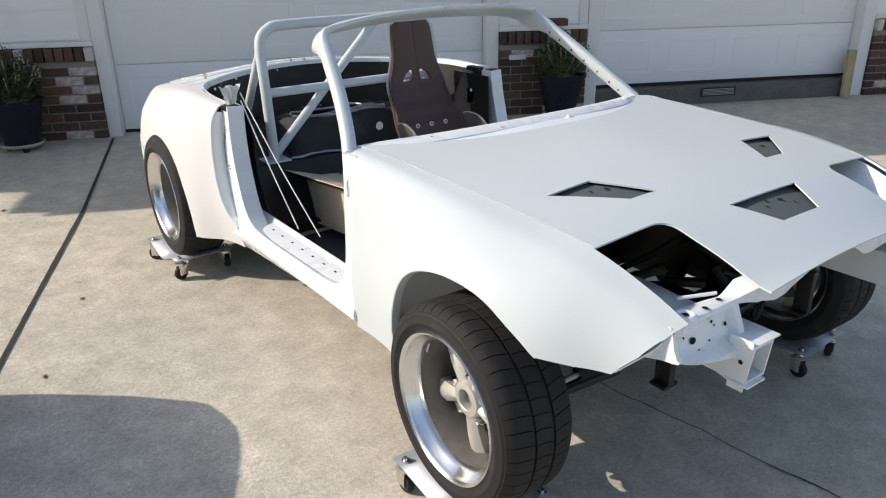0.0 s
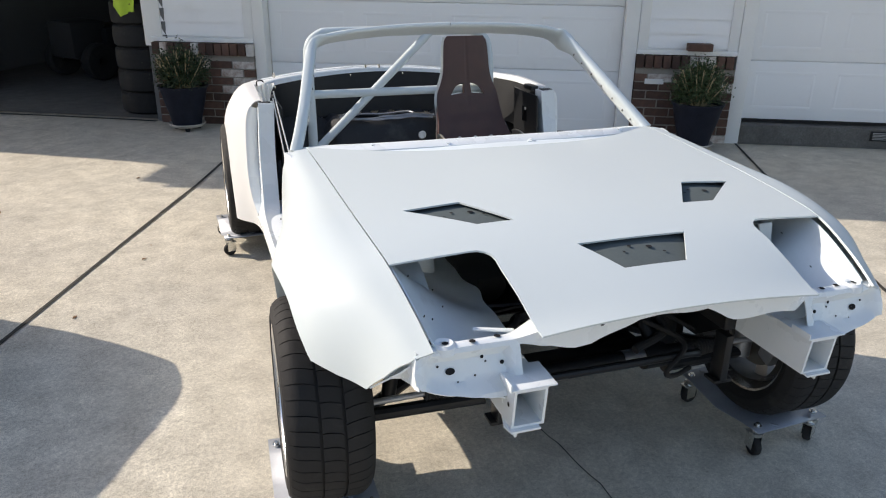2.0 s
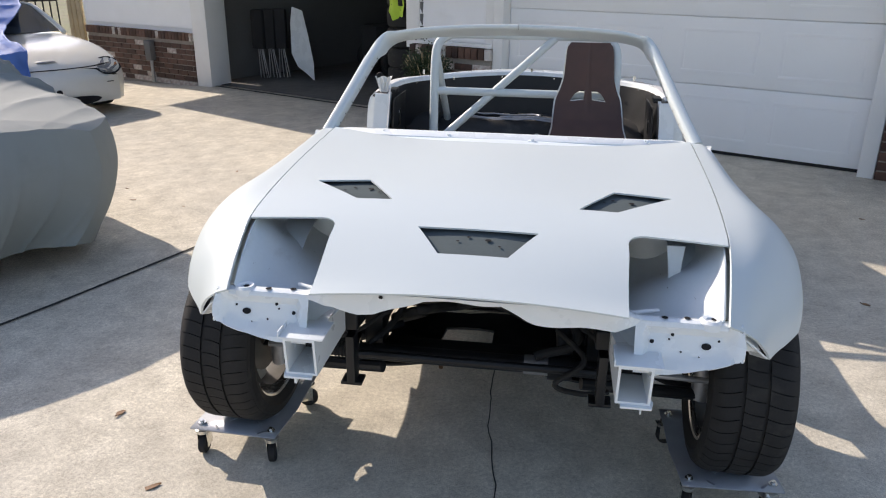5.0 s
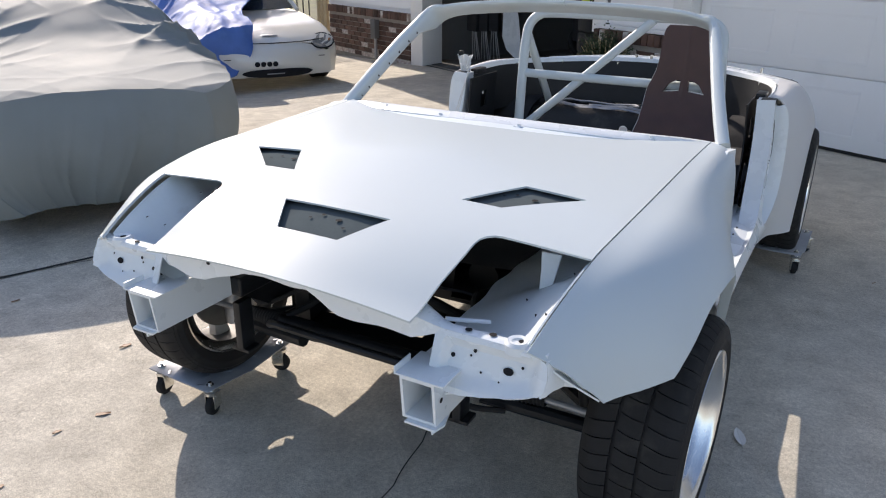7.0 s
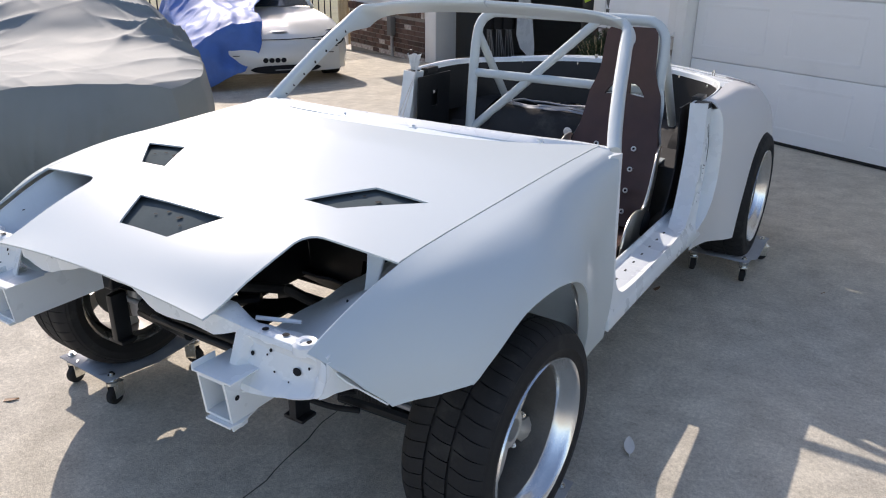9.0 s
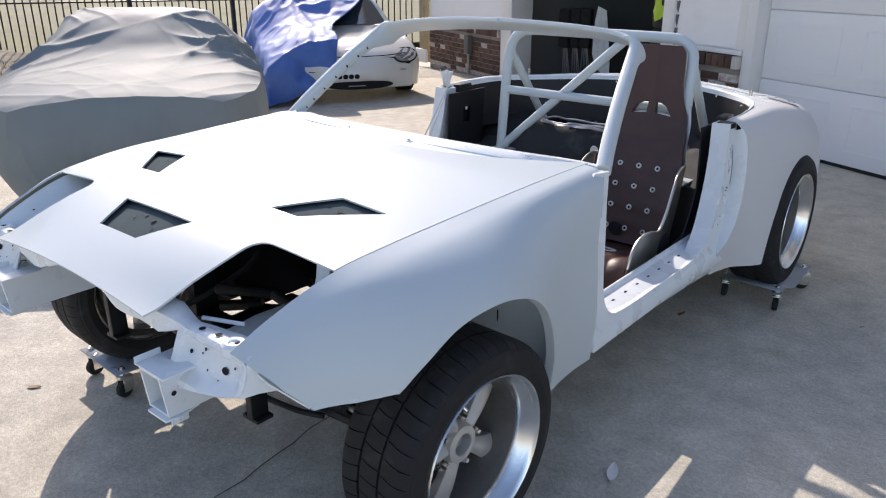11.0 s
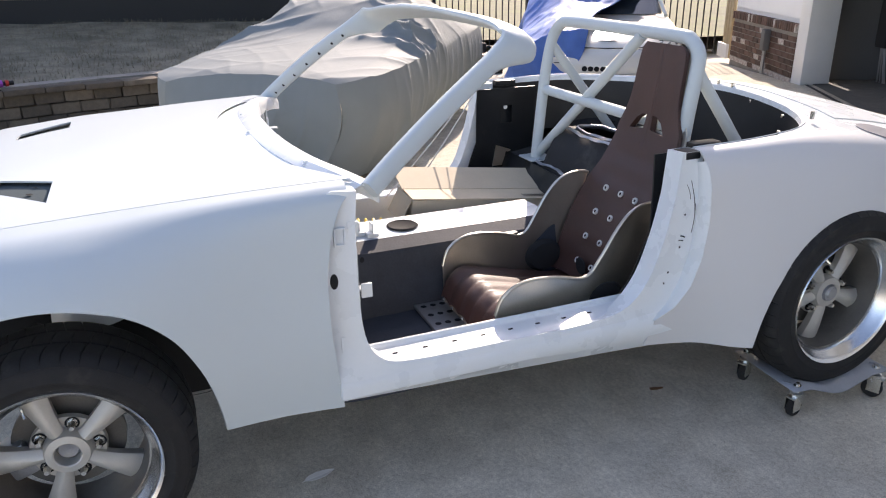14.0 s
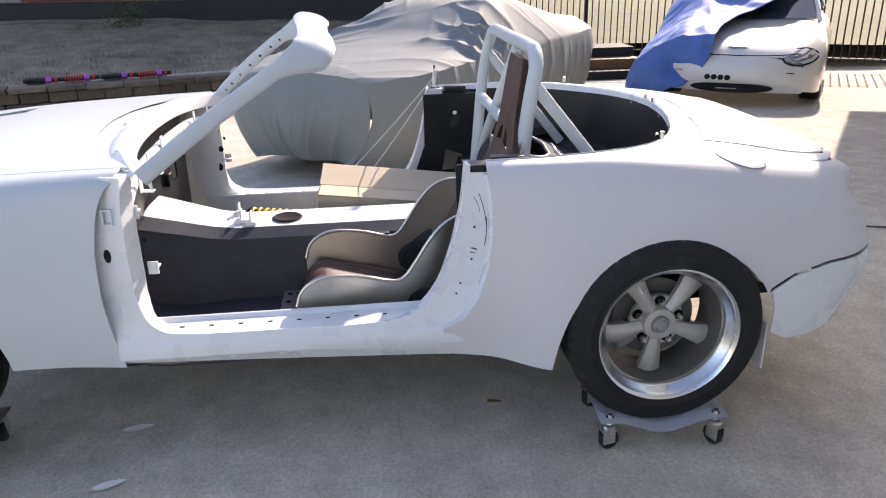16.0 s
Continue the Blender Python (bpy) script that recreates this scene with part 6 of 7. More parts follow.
number = thing("number_plate", "blank pale rectangular plaque set in the brickwork", "plaque")
part("plate", wbox(3.44, 3.60, 0.061, 0.066, 0.50, 0.545, 0.002), TRIM, number)
roof = thing("garage_roof", "unseen dark shingled garage roof, its deep white eaves sized for their shadow", "roof", kind="structure")
# eaves are out of view; their depth is set by the shadow they cast
part("eave", moved(box((-4.9, -1.33, EAVE), (11.0, 4.5, EAVE + 0.18)), wallm(0)), TRIM, roof)
part("eave", moved(prism([(-9.0, -0.14), (-4.905, -0.90), (-4.905, 4.0), (-9.0, 4.0)], EAVE, EAVE + 0.175), wallm(0)), TRIM, roof)
part("eave", moved(box((-4.6, -0.55, EAVE), (0.6, 6.2, EAVE + 0.18)), BAY1), TRIM, roof)
part("eave", moved(box((-3.4, -0.5, EAVE), (0.4, 4.0, EAVE + 0.18)), BASE0), TRIM, roof)
part("slope", moved(loft([[(-5.0, -1.4, EAVE + 0.19), (-5.0, 4.5, EAVE + 1.9)], [(11, -1.4, EAVE + 0.19), (11, 4.5, EAVE + 1.9)]]), wallm(0)), ROOFM, roof)
tagged(part("wall_back", joined(wbox(-1.0, 11, -4.6, -4.4, 0, EAVE)), SIDING), "plain rear garage wall", "wall", kind="structure")


def inbay(x, y, z=0.0):
    p = BAY1 @ Vector((x, y, 0))
    return Vector((p.x, p.y, slope(p.x) + 0.012 + z))


def tyre_stack(x, y, n):
    for k in range(n):
        p = inbay(x, y, 0.002 + 0.212 * k)
        t = thing("spare_tyre", "black tyre in a tall stack beside the open bay", "tyre", (p.x, p.y, p.z), 0, "stacked tyres")
        o = part("body", spin([(0.012, 0.20), (0.0, 0.22), (0.0, 0.29), (0.02, 0.315), (0.10, 0.322), (0.19, 0.315), (0.208, 0.29), (0.208, 0.22), (0.196, 0.20), (0.10, 0.205)], 40, "z"), RUBBER)
        o.parent = t


tyre_stack(-0.34, 0.42, 7)
vest = thing("hanging_vest", "lime green safety vest hanging over the tyres", "vest")
p = inbay(-0.30, 0.10)
part("cloth", moved(sheet([(-0.13, 1.02), (-0.05, 0.93), (0.02, 0.96), (0.10, 0.98), (0.12, 1.5), (-0.12, 1.5)], [], 0.04, lambda u, v: (u, 0.02 * math.sin(u * 40) + 0.01 * math.sin(v * 30), v)), Matrix.Translation(p) @ pose(0, 0, 0, 0, 0, -30)), NEON, vest, thick=0.004)
for k in range(3):
    p = inbay(-3.95 + 0.12 * k, 0.75 + 0.1 * k)
    ch = thing("folding_chair", "folded black camping chair standing against the wall", "chair", (p.x, p.y, p.z), -20 + 8 * k, "folded chairs")
    for dx in (-0.06, 0.0, 0.06, 0.1):
        o = part("leg", tube([(dx, 0.05, 0.005), (dx * 0.4, 0.0, 0.5), (-dx, 0.02, 0.9)], 0.009, 8), STEEL)
        o.parent = ch
    o = part("fabric", box((-0.11, -0.05, 0.42), (0.11, 0.05, 0.98), 0.04), FABRIC)
    o.parent = ch
p = inbay(-3.45, 0.95)
fp = thing("loose_wing_panel", "white car wing panel leaning inside the garage", "car panel", (p.x, p.y, p.z), -25)
o = part("panel", sheet([(-0.05, 0.78), (-0.02, 0.35), (0.10, 0.18), (0.30, 0.08), (0.42, 0.0), (0.40, 0.25), (0.30, 0.60), (0.18, 0.95), (-0.02, 1.0)], [], 0.06, lambda u, v: (u, 0.08 * v + 0.05 * u * u, v + 0.003)), SHELL, None, thick=0.006)
o.parent = fp
bike_at = inbay(-2.3, 2.6)
mower = thing("ride_on_mower", "dark garden machine standing in the shaded garage", "mower", tuple(bike_at), 40)
for n_, bm_, m_ in (("body", box((-0.6, -0.35, 0.12), (0.4, 0.35, 0.62), 0.08), BLACK), ("bonnet", box((-1.0, -0.25, 0.25), (-0.5, 0.25, 0.70), 0.07), FABRIC), ("seat", box((0.05, -0.22, 0.62), (0.45, 0.22, 0.95), 0.06), FABRIC)):
    o = part(n_, bm_, m_)
    o.parent = mower
for x, y in ((-0.75, -0.38), (-0.75, 0.38), (0.25, -0.42), (0.25, 0.42)):
    o = part("wheel", moved(spin([(-0.07, 0.06), (-0.07, 0.2), (-0.05, 0.225), (0.05, 0.225), (0.07, 0.2), (0.07, 0.06)], 24), pose(x, y, 0.226, 0, 0, 90)), RUBBER)
    o.parent = mower
for (x, y, w, d, h, m_, lab) in ((-1.2, 3.2, 0.5, 0.5, 0.75, BLACK, "dark plastic tool cabinet"), (-1.75, 3.4, 0.45, 0.4, 0.5, FABRIC, "dark plastic storage bin on the garage floor"), (-3.0, 4.6, 0.9, 0.5, 1.5, WOODP, "brown timber shelf unit in shadow"), (-1.75, 3.4, 0.35, 0.3, 0.35, GREYWALL, "")):
    if not lab:
        continue
    p = inbay(x, y)
    bx = thing("tool_cabinet" if "cabinet" in lab else "storage_bin" if "bin" in lab else "shelf_unit", lab, "storage", tuple(p), -35)
    o = part("body", box((-w / 2, -d / 2, 0.0), (w / 2, d / 2, h), 0.02), m_)
    o.parent = bx
    o = part("lid", box((-w / 2 - 0.01, -d / 2 - 0.01, h + 0.001), (w / 2 + 0.01, d / 2 + 0.01, h + 0.03), 0.01), FABRIC)
    o.parent = bx
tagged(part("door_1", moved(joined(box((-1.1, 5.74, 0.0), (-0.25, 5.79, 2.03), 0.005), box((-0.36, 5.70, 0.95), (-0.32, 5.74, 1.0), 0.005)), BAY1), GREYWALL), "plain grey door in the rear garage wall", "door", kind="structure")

# ---- potted shrubs by the brick bases ----


def shrub(name, s, out, label, seed):
    p = W0 + WE * s + WN * out
    t = thing(name, label, "potted plant", (p.x, p.y, slope(p.x)), 0, "potted shrubs")
    rng = random.Random(seed)

    def add(n, bm, m, lab=""):
        o = part(n, bm, m, None, lab)
        o.parent = t
        return o

    for a in (0.5, 2.6, 4.7):
        add("foot", moved(spin([(0.0, 0.02), (0.03, 0.024), (0.035, 0.0)], 12, "z"), pose(0.11 * math.cos(a), 0.11 * math.sin(a), 0.0)), IRON)
    add("saucer", spin([(0.035, 0.0001), (0.035, 0.14), (0.06, 0.165), (0.066, 0.160), (0.05, 0.13)], 36, "z"), TERRA, "pale dirty saucer")
    add("pot", spin([(0.05, 0.0001), (0.05, 0.125), (0.12, 0.14), (0.25, 0.175), (0.36, 0.20), (0.385, 0.215), (0.40, 0.215), (0.40, 0.19), (0.36, 0.185), (0.34, 0.0001)], 44, "z"), GLAZE, "dark glazed ceramic pot")
    add("soil", spin([(0.365, 0.0001), (0.365, 0.19)], 24, "z"), SOIL)
    stems = bmesh.new()
    stem_parts = []
    tips = []
    for k in range(46):
        a, r = rng.uniform(0, 6.28), 0.235 * math.sqrt(rng.random())
        h = (0.37 - 1.9 * r * r) * rng.uniform(0.75, 1.05)
        tip = Vector((r * math.cos(a), r * math.sin(a), 0.36 + h))
        stem_parts.append(tube(cr([(tip.x * 0.2, tip.y * 0.2, 0.36), (tip.x * 0.6, tip.y * 0.6, 0.36 + h * 0.5), tip], 5), 0.004, 5))
        tips.append(tip)
    stems.free()
    for bmx in stem_parts:
        add("stem", bmx, TIMBER)
    verts, faces = [], []
    for k in range(6500):
        tip = rng.choice(tips)
        base = Vector((tip.x * rng.uniform(0.55, 1), tip.y * rng.uniform(0.55, 1), 0.40 + (tip.z - 0.40) * rng.uniform(0.1, 1.05)))
        base += Vector((rng.gauss(0, 0.035), rng.gauss(0, 0.035), rng.gauss(0, 0.03)))
        d = Vector((rng.gauss(0, 1), rng.gauss(0, 1), rng.uniform(-0.5, 1.2))).normalized()
        w = d.orthogonal().normalized()
        w.rotate(Matrix.Rotation(rng.uniform(0, 6.28), 3, d))
        l, b = rng.uniform(0.014, 0.026), rng.uniform(0.005, 0.009)
        i = len(verts)
        verts += [base, base + d * l * 0.5 + w * b, base + d * l, base + d * l * 0.5 - w * b]
        faces.append((i, i + 1, i + 2, i + 3))
    me = bpy.data.meshes.new("leaves")
    me.from_pydata(verts, [], faces)
    me.materials.append(LEAF)
    o = new("leaves", me)
    o.parent = t
    o["kind"] = "stuff"
    return t


shrub("potted_shrub", -0.62, 0.30, "small green shrub in a dark glazed pot by the brick base", 3)
shrub("potted_shrub", 3.86, 0.30, "small green shrub in a dark glazed pot by the brick base", 8)

# ---- wheel dollies ----


def dolly(x, y, turn, dip):
    """A bent plate on four castors; dip is the height of its middle."""
    t = thing("wheel_dolly", "grey steel wheel dolly on four black castors under a car wheel", "wheel dolly", (x, y, 0), turn, "wheel dollies")

    def add(n, bm, m, lab=""):
        o = part(n, bm, m, None, lab)
        o.parent = t
        return o

    hx, hy = 0.142, 0.198
    prof = [(-hy, 0.109), (-0.125, 0.105), (-0.03, dip + 0.004), (0.0, dip), (0.03, dip + 0.004), (0.125, 0.105), (hy, 0.109)]
    bm = loft([[(-hx, y_, z_) for y_, z_ in prof], [(hx, y_, z_) for y_, z_ in prof]])
    o = add("plate", bm, PLATE, "bent grey steel plate")
    mod = o.modifiers.new("thickness", "SOLIDIFY")
    mod.thickness, mod.offset = 0.005, -1
    for i in range(14):
        yy = -0.18 + 0.36 * (i % 7) / 6
        zz = tab(prof, yy)[0]
        xx = -0.06 if i < 7 else 0.06
        add("tread_stud", moved(box((-0.012, -0.004, 0), (0.012, 0.004, 0.003), 0.001), pose(xx + (0.03 if i % 2 else 0), yy, zz, 0, 0, 45 if i % 2 else -45)), PLATE)
    for sx in (-1, 1):
        for sy in (-1, 1):
            cx, cy = sx * 0.118, sy * 0.165
            a = random.Random(f"{x}{y}{sx}{sy}").uniform(0, 360)
            m = pose(cx, cy, 0, 0, 0, a) @ Matrix.Diagonal((1.1, 1.15, 1.15, 1))
            castor = new("castor")
            castor.parent = t
            castor.matrix_basis = m
            for n, bm, mm in (("castor_wheel", spin([(-0.011, 0.004), (-0.011, 0.024), (-0.007, 0.028), (0.007, 0.028), (0.011, 0.024), (0.011, 0.004)], 24), RUBBER), ("fork", joined(box((-0.016, -0.012, 0.022), (-0.013, 0.024, 0.066), 0.001), box((0.013, -0.012, 0.022), (0.016, 0.024, 0.066), 0.001), box((-0.016, -0.005, 0.063), (0.016, 0.03, 0.067), 0.001)), CHROME), ("bearing", spin([(0.067, 0.02), (0.076, 0.02), (0.079, 0.012), (0.088, 0.008)], 18, "z"), CHROME), ("bolt", spin([(0.092, 0.0001), (0.105, 0.0001), (0.105, 0.006), (0.098, 0.0065), (0.098, 0.011), (0.092, 0.011)], 12, "z"), CHROME)):
                if n == "castor_wheel":
                    bm = moved(bm, pose(0, 0, 0.0285))
                o = part(n, bm, mm)
                o.parent = castor
    return t


dolly(0.735, 0.0, 3, 0.086)
dolly(0.80, 2.265, -3, 0.066)
dolly(-0.765, 0.02, -2, 0.092)
dolly(-0.81, 2.268, 4, 0.066)

# ---- loose things in the car ----
cb = thing("cardboard_box", "long opened tan cardboard box on the passenger side floor", "box", (-0.30, 1.50, 0.262), -2)
lean_back = Matrix.Rotation(radians(-6.5), 4, "X")
for n, bm in (("body", box((-0.07, -0.34, 0.0), (0.13, 0.28, 0.202), 0.004)), ("flap", moved(box((-0.17, -0.345, -0.0015), (0.0, 0.30, 0.0015)), pose(0.0, 0, 0.212, 0, 17, 0))), ("flap", moved(box((0.0, -0.34, -0.0015), (0.13, 0.29, 0.0015)), pose(0.0, 0, 0.210, 0, 2, 0))), ("flap", moved(box((-0.09, -0.10, -0.0015), (0.09, 0.0, 0.0015)), pose(0.03, -0.34, 0.202, 68, 0, 0)))):
    moved(bm, Matrix.Translation((0, 0, 0.04)) @ lean_back)
    o = part(n, bm, CARD)
    o.parent = cb
for k in range(10):
    o = part("printed_mark", moved(box((0.075, 0.15 + k * 0.012, 0.2110), (0.105, 0.156 + k * 0.012, 0.2115)), Matrix.Translation((0, 0, 0.04)) @ lean_back), BLACK)
    o.parent = cb
co = thing("coilover", "coilover damper with yellow spring and red cap on the floor", "damper", (-0.33, 0.98, 0.40), 70)
for n, bm, m in (("spring", tube([(0.22 * k / 120 - 0.11, 0.042 * math.cos(k * 0.38), 0.042 * math.sin(k * 0.38)) for k in range(121)], 0.006, 8), YELLOW), ("body", tube([(-0.13, 0, 0), (0.24, 0, 0)], 0.022, 14), BLACK), ("collar", tube([(-0.12, 0, 0), (-0.105, 0, 0)], 0.05, 20), BLACK), ("cap", tube([(0.12, 0, 0), (0.17, 0, 0)], 0.03, 18), STEEL), ("end", tube([(0.24, 0, 0), (0.31, 0, 0)], 0.026, 14), RED)):
    o = part(n, bm, m)
    o.parent = co
part("rest", box((-0.46, 0.90, 0.262), (-0.22, 1.06, 0.355), 0.01), FLOORG, car, "dark foot ramp on the passenger side")
bag = thing("plastic_scrap", "crumpled white plastic scrap tied to the rear pillar", "scrap")
part("film", sheet([(-0.722, 0.885), (-0.685, 0.885), (-0.672, 0.93), (-0.655, 0.968), (-0.685, 0.958), (-0.705, 0.966), (-0.728, 0.956), (-0.748, 0.963), (-0.735, 0.925)], [], 0.006, lambda x, z: (x, 1.715 + 0.008 * math.sin((x + 0.70) * 330 / (0.5 + 8 * (z - 0.87))) + 0.12 * (z - 0.885), z)), PAPER, bag, thick=0.0015)
part("clip", tube(cr([(-0.735, 1.722, 0.955), (-0.735, 1.722, 0.975), (-0.715, 1.722, 0.98), (-0.705, 1.722, 0.97)], 12), 0.003, 6), IRON, bag)
for k, (a, b) in enumerate((((-0.665, 1.71, 0.93), (-0.60, 1.20, 0.427)), ((-0.67, 1.70, 0.90), (-0.63, 1.33, 0.427)))):
    c = thing("white_cord", "taut white cord tied from the rear pillar to the sill", "cord", group="white cords")
    part("cord", tube([Vector(a).lerp(Vector(b), i / 12) + Vector((0, 0, -0.012 * math.sin(math.pi * i / 12))) for i in range(13)], 0.003, 6), CORD, c)
ply = thing("plywood_sheet", "small brown board standing behind the driver's footwell", "board")
part("board", box((-0.05, 1.30, 0.30), (0.02, 1.56, 0.45), 0.003), WOODP, ply)

# ---- covered car ----


def draped(name, label, at, turn, prof, half, seed, material, hang=0.0, wrinkle=0.02):
    """A cloth over a car: prof rows (along, top, side tuck); half: half the width."""
    t = thing(name, label, "covered car", at, turn)
    rows = []
    n, m = 300, 190

    def crease(p, q, freq, k, sharp=3, base=0.15):
        """Long thin folds across p, which come and go along q."""
        ph = p * freq + 1.1 * noise.noise((p * 0.9, q * 0.8, seed + 3.7 * k)) * (0.6 + 0.15 * freq)
        here = clamp(base + 1.9 * noise.noise((p * 1.5 + 5 * k, q * 0.9, seed + 1.3 * k)))
        return (1 - abs(math.sin(math.pi * ph))) ** sharp * here

    for i in range(n):
        u = i / (n - 1)
        a = prof[0][0] + (prof[-1][0] - prof[0][0]) * u
        top, wide, roofw = tab(prof, a)
        belt = min(top - 0.02, 0.86) - 0.03
        # the elastic hem rises and tucks in round the ends
        lift = clamp(1 - min(u, 1 - u) / 0.10) ** 2
        low = hang + 0.10 * lift
        ring = []
        for j in range(m + 1):
            v = -1 + 2 * j / m
            av = abs(v)
            # section: flat roof, shoulder, belt, hanging skirt
            if av < 0.38:
                x, z = roofw * av / 0.38, top - 0.03 * (av / 0.38) ** 2
            elif av < 0.58:
                f = (av - 0.38) / 0.2
                x = roofw + (wide - roofw) * f
                z = (top - 0.03) + (belt - (top - 0.03)) * (f ** 1.25)
            else:
                f = (av - 0.58) / 0.42
                x = wide + 0.06 * math.sin(f * 3.0) - (0.13 + 0.05 * lift) * f * f
                z = belt * (1 - f) + low * f
            s = math.copysign(1, v)
            y = s * x
            big = noise.noise((a * 1.3 + seed, y * 1.3, z * 0.9))
            # crumpled where the cloth bridges from roof to bonnet, tighter elsewhere
            loose = clamp(1.1 * math.exp(-((a - 0.55) / 0.55) ** 2) * clamp((x - 0.10) / 0.3) + 0.16 + 0.2 * noise.noise((a * 0.9, y * 1.1, seed + 4)))
            folds = 0.0
            for k, (th, fr) in enumerate(((0.35, 1.7), (1.1, 2.3), (-0.5, 3.1), (0.8, 4.0), (-1.0, 4.9))):
                p_, q_ = math.cos(th) * a + math.sin(th) * y, math.cos(th) * y - math.sin(th) * a
                folds += crease(p_, q_, fr, k) * (1.1 - 0.14 * k)
            sk = clamp((av - 0.55) / 0.3)
            up = wrinkle * (0.28 * big + 0.75 * loose * folds)
            drift = 0.35 * (0.7 - z) * noise.noise((a * 0.7, z, seed + 8))
            hangfold = 0.9 * crease(a + drift, z, 1.5, 11, 2, 0.5) + 0.8 * crease(a - 0.7 * drift, z, 3.1, 12, 2, 0.4) + 0.45 * crease(a + drift, z, 5.9, 13, 2, 0.4) - 0.5
            gather = clamp((0.42 - z) / 0.3) * sk
            dx = up * 0.5 + clamp(min(u, 1 - u) / 0.08) * sk * 0.15 * hangfold * max(0.0, 1.12 - z) ** 1.5 + gather * 0.028 * (math.sin(a * 41 + 9 * noise.noise((a * 1.3, z * 2, seed))) * noise.noise((a * 2.1, 3.0, seed)) * 1.6)
            ring.append((a + wrinkle * 0.35 * noise.noise((a * 4, x * 4 * s, z * 4 + seed)), s * (x + dx * (0.3 + 0.7 * clamp((av - 0.3) / 0.3))), max(low, z + up * (1 - sk))))
        rows.append(ring)
    bm = loft(rows)
    o = part("cloth", bm, material, None, "", thick=0.004)
    o.parent = t
    # end cloths fall from the edge rows to the ground
    for e, (a, sgn) in enumerate(((prof[0][0], -1), (prof[-1][0], 1))):
        edge_row = rows[0] if e == 0 else rows[-1]
        er = []
        first, last = math.ceil(0.21 * m), math.floor(0.79 * m)
        flank = [(-edge_row[q][2], abs(edge_row[q][1])) for q in range(last, m + 1)]
        far = abs(edge_row[last][1])
        for (x, y, z) in edge_row[first:last + 1]:
            col = []
            for q in range(40):
                f = q / 39
                zz = z + (hang + 0.10 - z) * f
                side = tab(flank, -zz)[0] / far
                bul = 0.10 * math.sin(f * 2.9) - 0.12 * f * f + 0.06 * noise.noise((y * 3, zz * 2, seed)) * f + 0.06 * f * (0.9 * crease(y + 0.2 * zz, zz, 1.7, 21, 3) + 0.7 * crease(y - 0.15 * zz, zz, 3.7, 22, 3) + 0.4 * crease(y, zz, 6.8, 23, 3))
                col.append((x + sgn * bul * (1 - min(1.0, abs(y) / far) ** 4), y * side, zz))
            er.append(col)
        o = part("end_cloth", loft(er), material, None, "", thick=0.004)
        o.parent = t
    return t


COVER = [(-2.2, 0.80, 0.50, 0.34), (-2.1, 0.90, 0.68, 0.50), (-1.9, 0.98, 0.79, 0.58), (-1.5, 1.02, 0.84, 0.56), (-1.0, 1.12, 0.85, 0.52), (-0.5, 1.22, 0.85, 0.50), (-0.1, 1.25, 0.85, 0.49), (0.3, 1.20, 0.85, 0.52), (0.8, 1.02, 0.85, 0.60), (1.15, 0.95, 0.85, 0.66), (1.6, 0.915, 0.83, 0.67), (1.95, 0.885, 0.77, 0.62), (2.1, 0.87, 0.68, 0.54), (2.18, 0.855, 0.58, 0.46)]
COV_AT, COV_TURN = (-4.30, 2.14, slope(-4.3)), -34.3
draped("covered_car", "car under a loose grey-green cloth cover", COV_AT, COV_TURN, COVER, 0.85, 2.7, SILVERCLOTH, 0.13, 0.075)

# ---- parked white roadster, half under a blue cover ----
WZ = slope(-5.3)
DROP = -0.055      # the body sits low on its wheels
roadster = thing("parked_roadster", "pearl white roadster with oval headlamps, partly under a blue cover", "car", (-5.27, 5.47, WZ), -33)


def rpart(n, bm, m, lab="", **k):
    moved(bm, Matrix.Translation((0, 0, 0 if n == "wheel" else DROP)) @ Matrix.Diagonal((1, 1.08, 1, 1)))
    o = part(n, bm, m, None, lab, **k)
    o.parent = roadster
    return o


# nose at x = 0 looking to +x; body runs back along -x
NOSE = [
    (0.0, [(0.0, 0.60), (0.25, 0.598), (0.45, 0.59), (0.60, 0.56), (0.66, 0.46), (0.62, 0.24)]),
    (0.12, [(0.0, 0.665), (0.30, 0.66), (0.56, 0.645), (0.72, 0.60), (0.775, 0.48), (0.75, 0.22)]),
    (0.35, [(0.0, 0.735), (0.34, 0.735), (0.62, 0.725), (0.78, 0.67), (0.825, 0.50), (0.80, 0.20)]),
    (0.7, [(0.0, 0.80), (0.34, 0.80), (0.64, 0.80), (0.79, 0.75), (0.84, 0.55), (0.82, 0.22)]),
    (1.2, [(0.0, 0.87), (0.34, 0.87), (0.64, 0.86), (0.77, 0.80), (0.82, 0.55), (0.80, 0.22)]),
    (1.5, [(0.0, 0.905), (0.34, 0.90), (0.64, 0.88), (0.76, 0.81), (0.81, 0.55), (0.79, 0.22)]),
    (2.8, [(0.0, 0.90), (0.34, 0.90), (0.64, 0.88), (0.77, 0.80), (0.82, 0.55), (0.80, 0.24)]),
    (3.9, [(0.0, 0.85), (0.34, 0.84), (0.60, 0.80), (0.70, 0.72), (0.72, 0.5), (0.70, 0.28)]),
]
for sy in (1, -1):
    rows = []
    for i in range(60):
        u = 3.9 * (i / 59) ** 1.4
        rows.append([(-u, sy * p.x, p.y) for p in [fluting(NOSE, u, s / 19) for s in range(20)]])
    rpart("body_side", loft(rows), CREAM, thick=0.004)
rows = []
